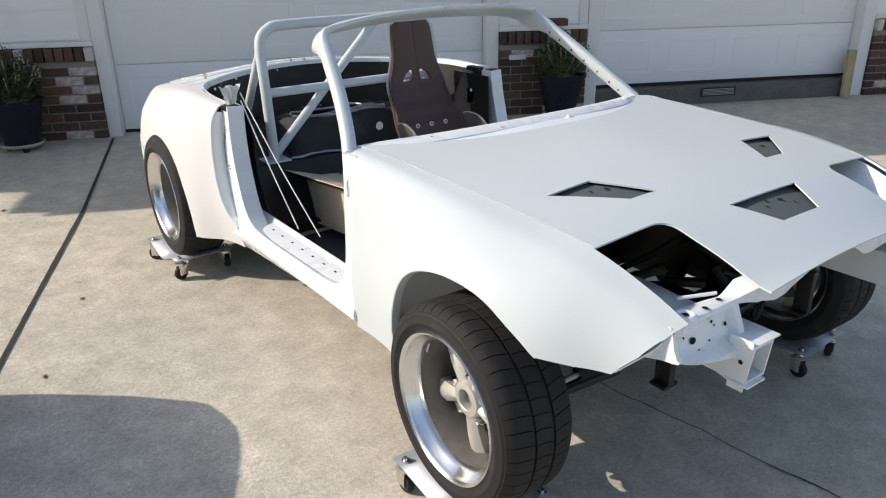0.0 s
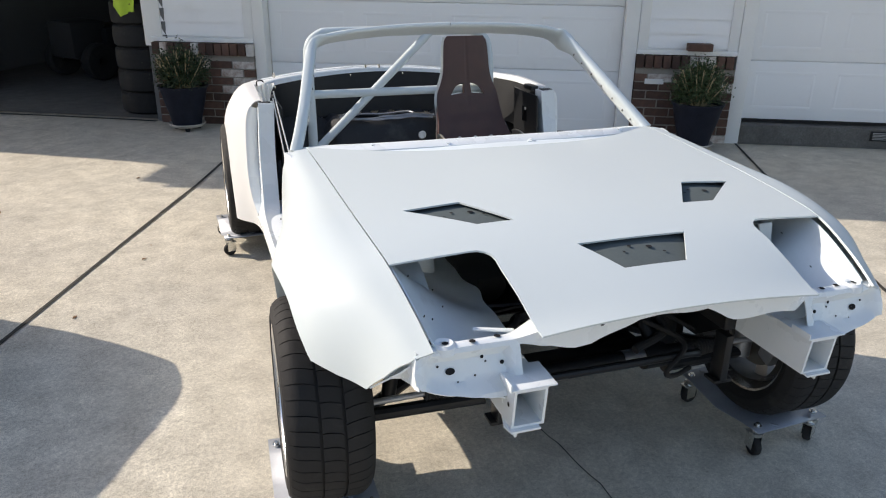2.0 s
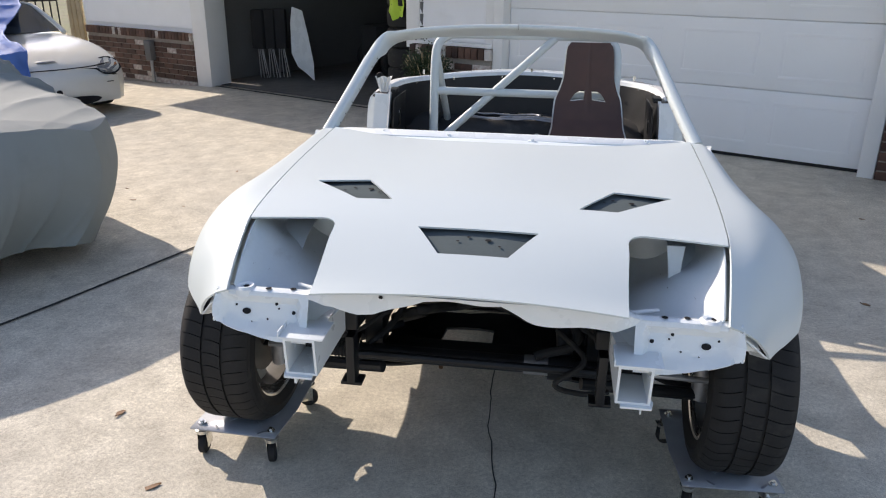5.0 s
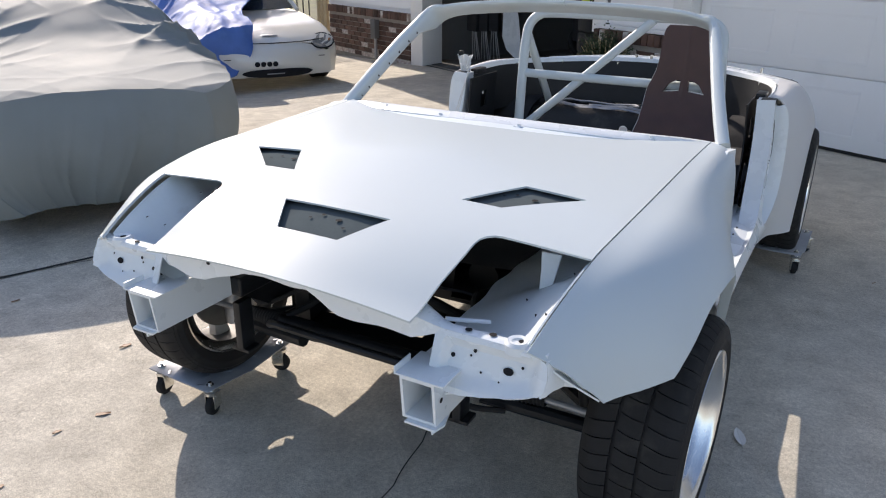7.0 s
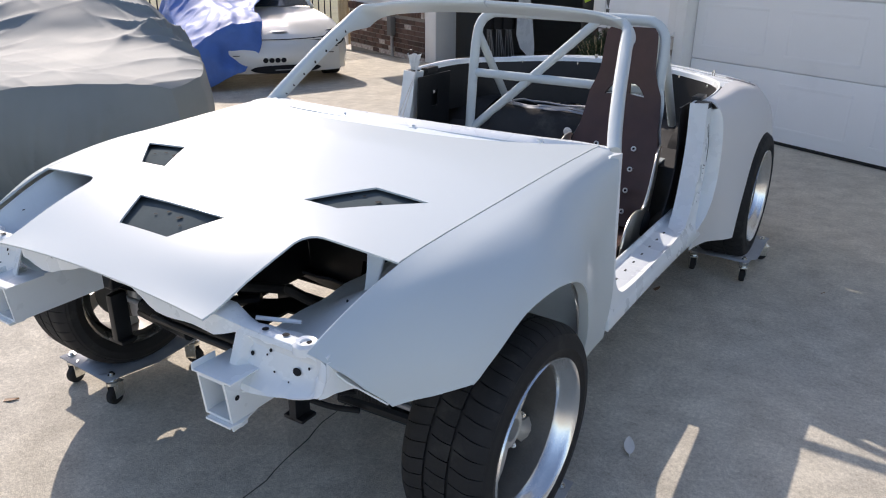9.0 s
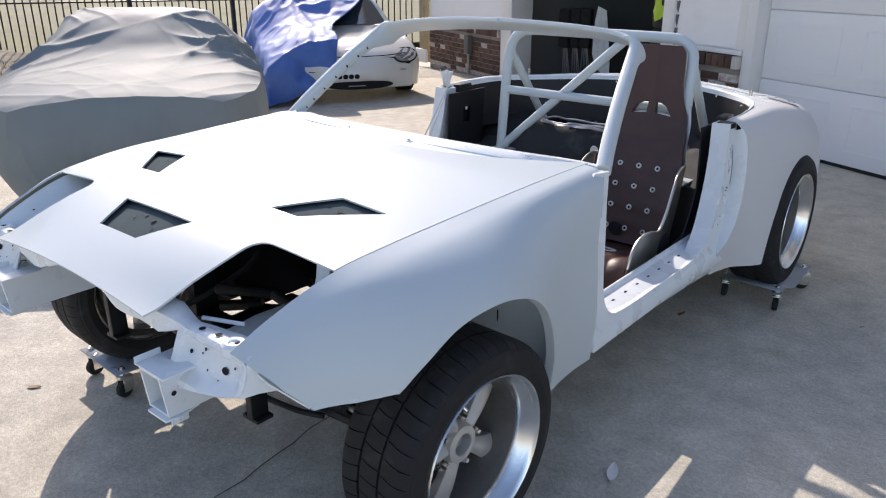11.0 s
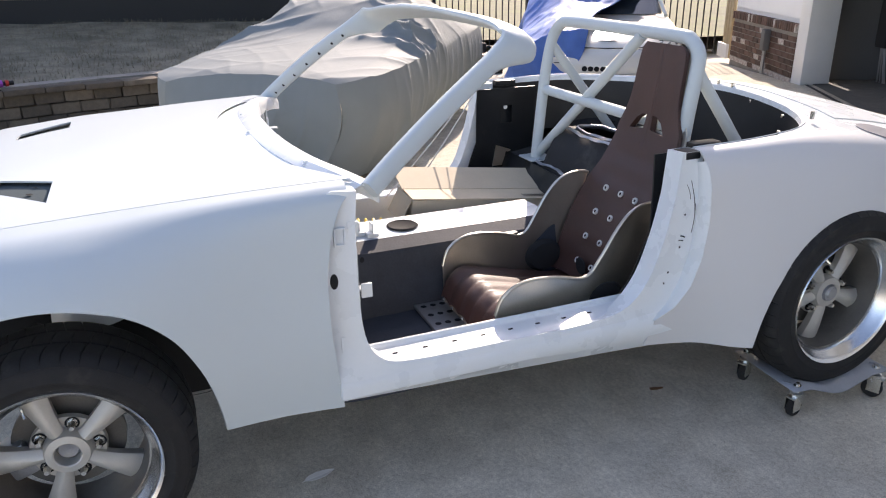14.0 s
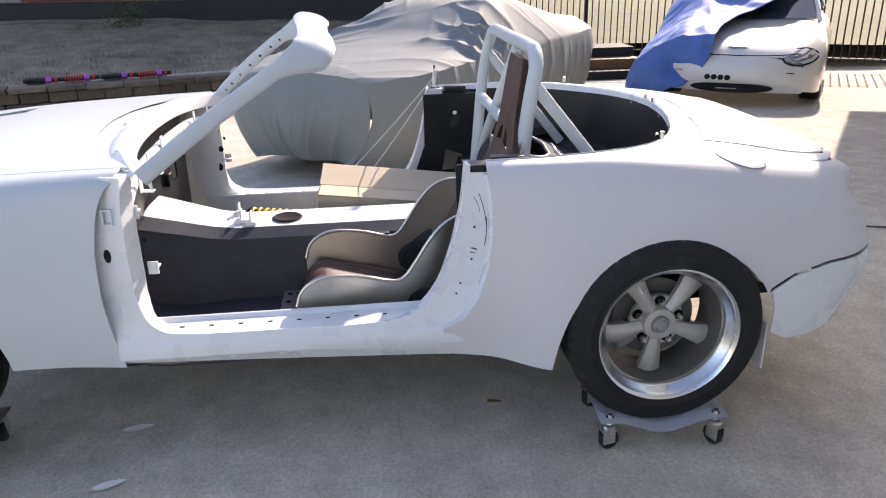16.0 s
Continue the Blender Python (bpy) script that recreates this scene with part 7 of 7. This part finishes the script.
for i in range(25):
    y = -0.66 + 1.32 * i / 24
    k = abs(y) / 0.66
    zt_ = 0.60 - 0.14 * k ** 4
    bow = 0.16 * (1 - k ** 2)
    rows.append([(0.002 + bow * 0.05, y, zt_), (bow * 0.55, y, zt_ - 0.035), (bow, y, 0.50), (bow * 1.12 + 0.01, y, 0.40), (bow + 0.01, y, 0.30), (bow * 0.7, y, 0.22)])
rpart("front_bumper", loft(rows), CREAM, "pearl white front bumper", thick=0.004)
rows = []
for i in range(21):
    y = -0.40 + 0.80 * i / 20
    k = abs(y) / 0.40
    bow = 0.16 * (1 - (abs(y) / 0.66) ** 2)
    h = 0.05 * math.sqrt(max(0.02, 1 - k ** 3))
    rows.append([(bow * 1.12 + 0.016, y, 0.275 + h), (bow * 1.06 + 0.020, y, 0.275 - h)])
rpart("grille_mouth", loft(rows), RECESS, "dark oval grille opening")
rpart("plate_bracket", box((0.165, -0.14, 0.265), (0.205, 0.06, 0.275), 0.003), STEEL)


def nose_x(y, z):
    """How far forward the roadster's front reaches at y, z: bumper or body."""
    k = abs(y) / 0.66
    best = -0.5
    if k < 1:
        bow, zt_ = 0.16 * (1 - k * k), 0.60 - 0.14 * k ** 4
        best = tab([(0.22, bow * 0.7), (0.30, bow + 0.01), (0.40, bow * 1.12 + 0.01), (0.50, bow), (zt_ - 0.03, bow * 0.55)], z)[0] if z < zt_ - 0.03 else (0.002 + bow * 0.3 if z < zt_ else -0.5)
    for q in range(60):
        u = 0.008 * q
        sec = [fluting(NOSE, u, e / 12) for e in range(13)]
        if any(p.x >= abs(y) and p.y >= z for p in sec):
            return max(best, -u)
    return best


for k in range(4):
    y = -0.235 + 0.066 * k
    rpart("intake_hole", moved(spin([(0.004, 0.0001), (0.004, 0.026), (0.0, 0.03)], 18), pose(nose_x(y, 0.385) + 0.004, y, 0.385)), RECESS, "round black intake hole")
rpart("emblem", moved(spin([(0.006, 0.0001), (0.006, 0.8), (0.0, 1.0)], 20, "z"), pose(-0.15, 0, 0.682, 0, 12, 0) @ Matrix.Diagonal((0.04, 0.10, 1, 1))), STEEL, "plain oval bonnet emblem")
for sy in (1, -1):
    rows = []
    for i in range(13):
        f = -1 + i / 6
        ring = []
        for j in range(9):
            g = -1 + j / 4
            rr = math.sqrt(max(0, 1 - f * f))
            y, z = 0.605 + 0.150 * f, 0.598 + 0.072 * g * rr + 0.010 * f
            ring.append((nose_x(y, z) + 0.010 + 0.012 * rr * (1 - g * g), sy * y, z))
        rows.append(ring)
    seal = [(nose_x(0.605 + 0.156 * math.cos(a), 0.598 + 0.078 * math.sin(a)) + 0.012, sy * (0.605 + 0.156 * math.cos(a)), 0.598 + 0.078 * math.sin(a) + 0.010 * math.cos(a)) for a in [q * math.pi / 16 for q in range(32)]]
    rpart("lamp_seal", tube(seal, 0.009, 6, closed=True), RECESS, "dark rubber seal round the headlamp")
    rpart("headlamp", loft(rows), LENS, "clear oval headlamp lens", thick=0.004)
    rpart("indicator", moved(spin([(0.0, 0.0001), (0.008, 0.02), (0.0, 0.03)], 14), pose(nose_x(0.69, 0.60) + 0.010, sy * 0.69, 0.60, 0, 0, sy * 42)), AMBER, "amber lens in the headlamp")
    rpart("lamp_slit", box((nose_x(0.52, 0.44) - 0.006, sy * 0.52 - 0.055, 0.436), (nose_x(0.52, 0.44) + 0.004, sy * 0.52 + 0.055, 0.444), 0.002), RECESS)
    for x in (-0.72, -2.98):
        rpart("wheel", moved(spin([(-0.1, 0.18), (-0.1, 0.27), (-0.085, 0.295), (0.085, 0.295), (0.1, 0.27), (0.1, 0.18), (0.06, 0.16), (0.05, 0.0001)], 32), pose(x, sy * 0.72, 0.297, 0, 0, 90)), RUBBER)
    rpart("screen_pillar", tube(cr([(-1.38, sy * 0.70, 0.88), (-1.75, sy * 0.62, 1.10), (-1.98, sy * 0.54, 1.20), (-2.02, sy * 0.2, 1.225), (-2.02, 0, 1.23)], 24), 0.026, 10), CREAM)
rpart("windscreen", loft([[(-1.30 - 0.12 * (abs(y) / 0.66) ** 2, y, 0.90), (-1.98, y * 0.84, 1.215)] for y in [-0.66 + 0.132 * k for k in range(11)]]), DARKGLASS, "dark windscreen", thick=0.005)
rpart("bonnet_line", tube(cr([(-0.055, -0.60, 0.632), (0.002, -0.35, 0.612), (0.018, 0, 0.606), (0.002, 0.35, 0.612), (-0.055, 0.60, 0.632)], 30), 0.006, 6), RECESS)
rpart("soft_top", loft([[(-2.0, y, 1.22 - 0.25 * (abs(y) / 0.7) ** 4), (-2.5, y, 1.20 - 0.25 * (abs(y) / 0.7) ** 4), (-3.0, y * 1.05, 0.90)] for y in [-0.66 + 0.132 * k for k in range(11)]]), FABRIC, "black folding roof", thick=0.01)


TOPS = [(-4.2, 0.76), (-3.2, 0.94), (-2.6, 1.20), (-2.0, 1.27), (-1.6, 1.11), (-1.2, 0.96), (-0.6, 0.86), (-0.2, 0.78), (0.1, 0.73), (0.4, 0.72), (0.9, 0.66)]
FRONT, SIDE = 0.02, -1.12


def tarp_at(x, y):
    """The blue cover over the roadster's right side: it follows the body, shelves outwards, then drops."""
    k = noise.noise((x * 1.7, y * 1.7, 6.1)) + 0.5 * noise.noise((x * 4.5, y * 4.5, 2.2))
    crease = (1 - min(1, abs(noise.noise((x * 3.1 + y, y * 4.2, 3.3))) * 2.6)) ** 2 + 0.22 * (1 - min(1, abs(noise.noise((x * 7, y * 7 + x * 3, 1.3))) * 2.0)) ** 2
    cx, cy = min(x, FRONT), max(y, SIDE)
    e = math.hypot(x - cx, y - cy)
    top = tab(TOPS, cx)[0]
    shelf = 0.30 * clamp((-cy - 0.62) / 0.5) ** 1.2
    z = top - shelf + 0.04 * k + 0.019 * crease - e
    out = Vector((x - cx, y - cy)) * (0.16 / max(e, 0.05)) * clamp(e / 0.5) * (0.6 + 0.5 * math.sin(x * 11 - y * 12 + 2 * k)) if e > 0 else Vector((0, 0))
    return (cx + out.x + 0.03 * k, cy + out.y + 0.03 * k, max(0.03, z))


cover = thing("blue_cover", "rumpled blue nylon cover thrown half off the white roadster", "car cover", (-5.27, 5.47, WZ), -33)
EDGE = [(0.56, -1.18), (0.56, -0.52), (0.42, -0.37), (0.25, -0.29), (0.06, -0.25), (-0.18, -0.25), (-0.45, -0.23), (-0.8, -0.14), (-1.15, 0.0), (-1.6, 0.35), (-2.2, 0.62), (-3.6, 0.75), (-4.1, 0.5), (-4.1, -1.5), (-2.0, -1.66), (-0.2, -1.62), (0.25, -1.45)]
o = part("cloth", sheet(EDGE, [], 0.028, tarp_at), TARP, None, "", thick=0.008)
o.parent = cover
o = part("hem", tube([tarp_at(*q) for q in dense([Vector(p) for p in EDGE], 0.05)], 0.009, 6, closed=True), TARP, None, "gathered elastic hem")
o.parent = cover

# ---- garden beyond the drive: block wall, bed, steps, fence, lawn, brick house ----
WALL_LINE = [(-5.75, -4.6), (-6.0, -3.0), (-6.35, -1.9), (-6.75, -0.6), (-7.05, 0.7), (-7.35, 2.2), (-7.6, 3.6)]
wall_pts = cr([(x, y, 0) for x, y in WALL_LINE], 60)
garden_wall = tagged(part("garden_wall", loft([[(p.x - 0.02, p.y, -0.5), (p.x - 0.02, p.y, 0.20), (p.x - 0.25, p.y, 0.20)] for p in wall_pts]), MORTAR), "low weathered tan block retaining wall", "garden wall", kind="structure")
rng = random.Random(11)
length = [0.0]
for a, b in zip(wall_pts, wall_pts[1:]):
    length.append(length[-1] + (b - a).length)


def along(d):
    for k in range(len(length) - 1):
        if length[k + 1] >= d:
            f = (d - length[k]) / (length[k + 1] - length[k])
            return wall_pts[k].lerp(wall_pts[k + 1], f), (wall_pts[k + 1] - wall_pts[k]).normalized()
    return wall_pts[-1], (wall_pts[-1] - wall_pts[-2]).normalized()


block_meshes = []
for k in range(5):
    me = bpy.data.meshes.new("block")
    bb = box((-0.145, -0.06, 0), (0.145, 0.10, 0.118), 0.012)
    for v in bb.verts:
        v.co += Vector((rng.uniform(-0.006, 0.006), rng.uniform(-0.012, 0.008), rng.uniform(-0.005, 0.005)))
    bb.to_mesh(me)
    bb.free()
    me.materials.append(STONE)
    block_meshes.append(me)
for row in range(3):
    d = 0.15 + (0.15 if row % 2 else 0)
    while d < length[-1]:
        p, t = along(d)
        o = new("block", rng.choice(block_meshes))
        o.parent = garden_wall
        o.matrix_basis = pose(p.x, p.y, slope(p.x) - 0.01 + row * 0.124, rng.uniform(-1, 1), rng.uniform(-1, 1), math.degrees(math.atan2(t.y, t.x)) + 180)
        d += 0.30
d = 0.2
while d < length[-1]:
    p, t = along(d)
    o = part("cap_stone", moved(box((-0.2, -0.09, 0), (0.19, 0.22, 0.06), 0.012), pose(p.x, p.y, slope(p.x) + 0.365, rng.uniform(-1.5, 1.5), 0, math.degrees(math.atan2(t.y, t.x)) + 180)), STONE)
    o.parent = garden_wall
    d += 0.40
BED = 0.06
bed_edge = [(p.x - 0.22, p.y) for p in wall_pts]
tagged(part("garden_bed", sheet(bed_edge + [(-12.2, 3.4), (-13.4, -0.5), (-14.4, -4.0), (-14.8, -9.0), (-5.4, -9.0)], [], 0.25, lambda x, y: (x, y, BED + 0.05 * noise.noise((x, y, 1.1)) + 0.02 * noise.noise((x * 5, y * 5, 2)) + 0.055 * max(0, -x - 7))), SOIL), "dry brown shaded lawn above the block wall", "lawn", kind="structure")
grass_v, grass_f = [], []
for k in range(16000):
    x, y = rng.uniform(-13, -6.1), rng.uniform(-7, 3)
    if not inside(x, y, bed_edge + [(-12.2, 3.4), (-13.4, -0.5), (-14.4, -4.0), (-14.8, -9.0), (-5.4, -9.0)]):
        continue
    z = BED + 0.05 * noise.noise((x, y, 1.1)) + 0.055 * max(0, -x - 7)
    a = rng.uniform(0, 6.28)
    h = rng.uniform(0.03, 0.09)
    i = len(grass_v)
    grass_v += [(x, y, z - 0.02), (x + 0.012 * math.cos(a), y + 0.012 * math.sin(a), z - 0.02), (x + rng.uniform(-0.04, 0.04), y + rng.uniform(-0.04, 0.04), z + h)]
    grass_f.append((i, i + 1, i + 2))
me = bpy.data.meshes.new("grass")
me.from_pydata(grass_v, [], grass_f)
me.materials.append(SOIL)
tagged(new("grass", me), "thin dry grass blades on the shaded bed", "grass", kind="stuff")
# brick house behind the bed
HOUSE = Matrix.Identity(4)
hx = Vector((0.28, 0.96, 0)).normalized()
HOUSE.col[0][:3], HOUSE.col[1][:3], HOUSE.col[2][:3] = hx, Vector((-hx.y, hx.x, 0)), (0, 0, 1)
HOUSE.translation = Vector((-13.9, -3.0, 0))
house = thing("brick_house", "dark red brick house wall in shade above a dark base", "house", kind="structure")
part("wall", moved(box((-6, 0.02, 0.35), (6.8, 0.4, 4.5)), HOUSE), MORTAR, house)
part("base", moved(box((-6, -0.04, -0.3), (6.8, 0.4, 0.80)), HOUSE), UNDER, house, "dark painted foundation")
shared = {}
for row in range(15):
    a = -3.0 - (0.11 if row % 2 else 0)
    k = 0
    while a < 6.6 and k < 60:
        key = rng.randrange(3)
        if key not in shared:
            me = bpy.data.meshes.new("brick")
            bb = box((0, -0.012, 0), (0.205, 0.03, 0.062))
            bb.to_mesh(me)
            bb.free()
            me.materials.append(REDBRICK)
            shared[key] = me
        if row < 7:
            o = new("brick", shared[key])
            o.parent = house
            o.matrix_basis = HOUSE @ pose(a, 0, 0.81 + row * 0.074)
        a += 0.217
        k += 1
# out-of-view slab, its reach chosen so its shadow covers the bed
part("roof", moved(box((-6.5, -0.5, 4.5), (7.1, 5, 4.7), 0.02), HOUSE), ROOFM, house, "unseen dark flat roof with a short overhang, added to shade the bed")
planter = thing("garden_shrub", "small dark bare shrub against the brick house", "shrub", (-12.9, -3.2, 0.36))
verts, faces = [], []
for k in range(700):
    b = Vector((rng.gauss(0, 0.22), rng.gauss(0, 0.22), abs(rng.gauss(0.2, 0.16))))
    d = Vector((rng.gauss(0, 1), rng.gauss(0, 1), rng.uniform(0, 1.5))).normalized()
    w = d.orthogonal().normalized()
    i = len(verts)
    verts += [b, b + d * 0.03 + w * 0.012, b + d * 0.06, b + d * 0.03 - w * 0.012]
    faces.append((i, i + 1, i + 2, i + 3))
me = bpy.data.meshes.new("twigs")
me.from_pydata(verts, [], faces)
me.materials.append(LEAF)
o = new("twigs", me)
o["kind"] = "stuff"
o.parent = planter
# spare coilovers laid on the wall top
for k, d in enumerate((2.35, 2.75, 3.16, 3.55)):
    p, t = along(d)
    c = thing("coilover", "coilover damper with purple anodised collars lying on the garden wall", "damper", (p.x - 0.05, p.y, slope(p.x) + 0.468), math.degrees(math.atan2(t.y, t.x)) + (-6, 4, -3, 5)[k], "spare dampers")
    for n, bm, m in (("spring", tube([(0.2 * q / 90 - 0.18, 0.04 * math.cos(q * 0.5), 0.04 * math.sin(q * 0.5)) for q in range(91)], 0.007, 6), RED if k % 2 else BLACK), ("body", tube([(-0.2, 0, 0), (0.2, 0, 0)], 0.024, 12), BLACK), ("collar", tube([(0.03, 0, 0), (0.09, 0, 0)], 0.038, 16), PURPLE), ("collar", tube([(0.12, 0, 0), (0.15, 0, 0)], 0.034, 16), RED)):
        o = part(n, bm, m)
        o.parent = c
# lawn beyond and the iron fence
tagged(part("lawn", sheet([(-11.0, 3.6), (-8.6, 9.4), (-9.5, 30), (-60, 30), (-60, 2.5)], [], 2.0, lambda x, y: (x, y, 0.02 + 0.10 * noise.noise((x * 0.2, y * 0.2, 3)))), LAWN), "sunlit dry lawn beyond the iron fence", "lawn", kind="structure")


def fence(name, a, b, z0, height, label):
    a, b = Vector(a), Vector(b)
    f = thing(name, label, "fence", group="iron fences")
    n = int((b - a).length / 0.105)
    for z in (z0 + 0.10, z0 + height - 0.08):
        part("rail", tube([(a.x, a.y, z), (b.x, b.y, z)], 0.014, 6), IRON, f)
    me = None
    for k in range(n + 1):
        p = a.lerp(b, k / n)
        post = k % 18 == 0
        bm = box((-0.008, -0.008, 0.06), (0.008, 0.008, height)) if not post else box((-0.028, -0.028, -0.2), (0.028, 0.028, height + 0.06))
        if post or me is None:
            o = part("post" if post else "bar", moved(bm, pose(p.x, p.y, z0)), IRON, f)
        else:
            o = part("bar", moved(bm, pose(p.x, p.y, z0)), IRON, f)
    return f


fence("iron_fence", (-10.9, 3.4), (-9.4, 6.6), -0.15, 1.15, "black iron railing fence along the lawn")
fence("iron_fence", (-9.4, 6.6), (-7.7, 9.2), -0.2, 1.2, "black iron railing gate beside the timber post")
steps = thing("dark_steps", "dark timber edging steps beside the covered car", "steps", kind="structure")
for k in range(3):
    part("step", box((-8.9 - 0.3 * k, 3.9, -0.35), (-8.3 - 0.3 * k, 5.6, -0.18 + 0.14 * k), 0.01), WOODP if k % 2 else UNDER, steps)
post = thing("gate_post", "pale weathered timber gate with two boards beside the brick base", "gate")
for k in range(3):
    part("board", moved(box((-2.72 - 0.13 * k, -0.05, 0.0), (-2.62 - 0.13 * k, 0.0, 1.5), 0.004), BASE0), TIMBER, post)
part("kick_board", moved(box((-3.05, -0.10, 0.0), (-2.58, -0.06, 0.22), 0.004), BASE0), TRIM, post)
meter = thing("conduit_box", "pale grey electrical conduit and box on the brick base", "conduit")
part("pipe", moved(tube([(-0.92, -0.10, 0.0), (-0.92, -0.10, 0.42)], 0.025, 12), BASE0), STEEL, meter)
part("box", moved(box((-0.99, -0.15, 0.32), (-0.86, -0.062, 0.60), 0.008), BASE0), GREYWALL, meter)
# litter on the concrete
rng = random.Random(21)
for k in range(26):
    x, y = rng.choice(((rng.uniform(-3.2, -1.2), rng.uniform(1.5, 5.0)), (rng.uniform(-1.6, 2.2), rng.uniform(-1.5, 3.0)), (rng.uniform(-2.4, -0.9), rng.uniform(-1.2, 0.4))))
    t = thing("dry_leaf", "small curled brown leaf scrap on the concrete", "leaf", (x, y, slope(x) + 0.001), rng.uniform(0, 360), "leaf scraps")
    l = rng.uniform(0.008, 0.025)
    o = part("blade", loft([[(-l, -l * 0.3, 0.0), (0, -l * 0.45, 0.004), (l, 0, 0.001)], [(-l, l * 0.3, 0.002), (0, l * 0.45, 0.001), (l, 0.001, 0.006)]]), WOODP, None, "", thick=0.001)
    o.parent = t
# two pale fallen leaves beside the sill; their white imitates a sunlit spot
for x, y, turn in ((0.612, 0.582, 12), (0.903, 0.574, 20)):
    t = thing("sunspot_leaf", "pale pointed leaf whose white imitates a sunlit spot on the concrete", "leaf", (x, y, slope(x) + 0.002), turn, "pale leaves")
    rows = []
    for i in range(13):
        f = -1 + i / 6
        w = 0.016 * (1 - f * f) ** 0.8 + 0.0005
        rows.append([(w * g, 0.048 * f + 0.006 * f * f, 0.004 + 0.003 * abs(g)) for g in (-1, -0.5, 0, 0.5, 1)])
    o = part("blade", loft(rows), PAPER, None, "", thick=0.001)
    o.parent = t
    o = part("midrib", tube([(0, -0.05, 0.0055), (0, 0.05, 0.0055)], 0.0008, 5), PAPER, None)
    o.parent = t
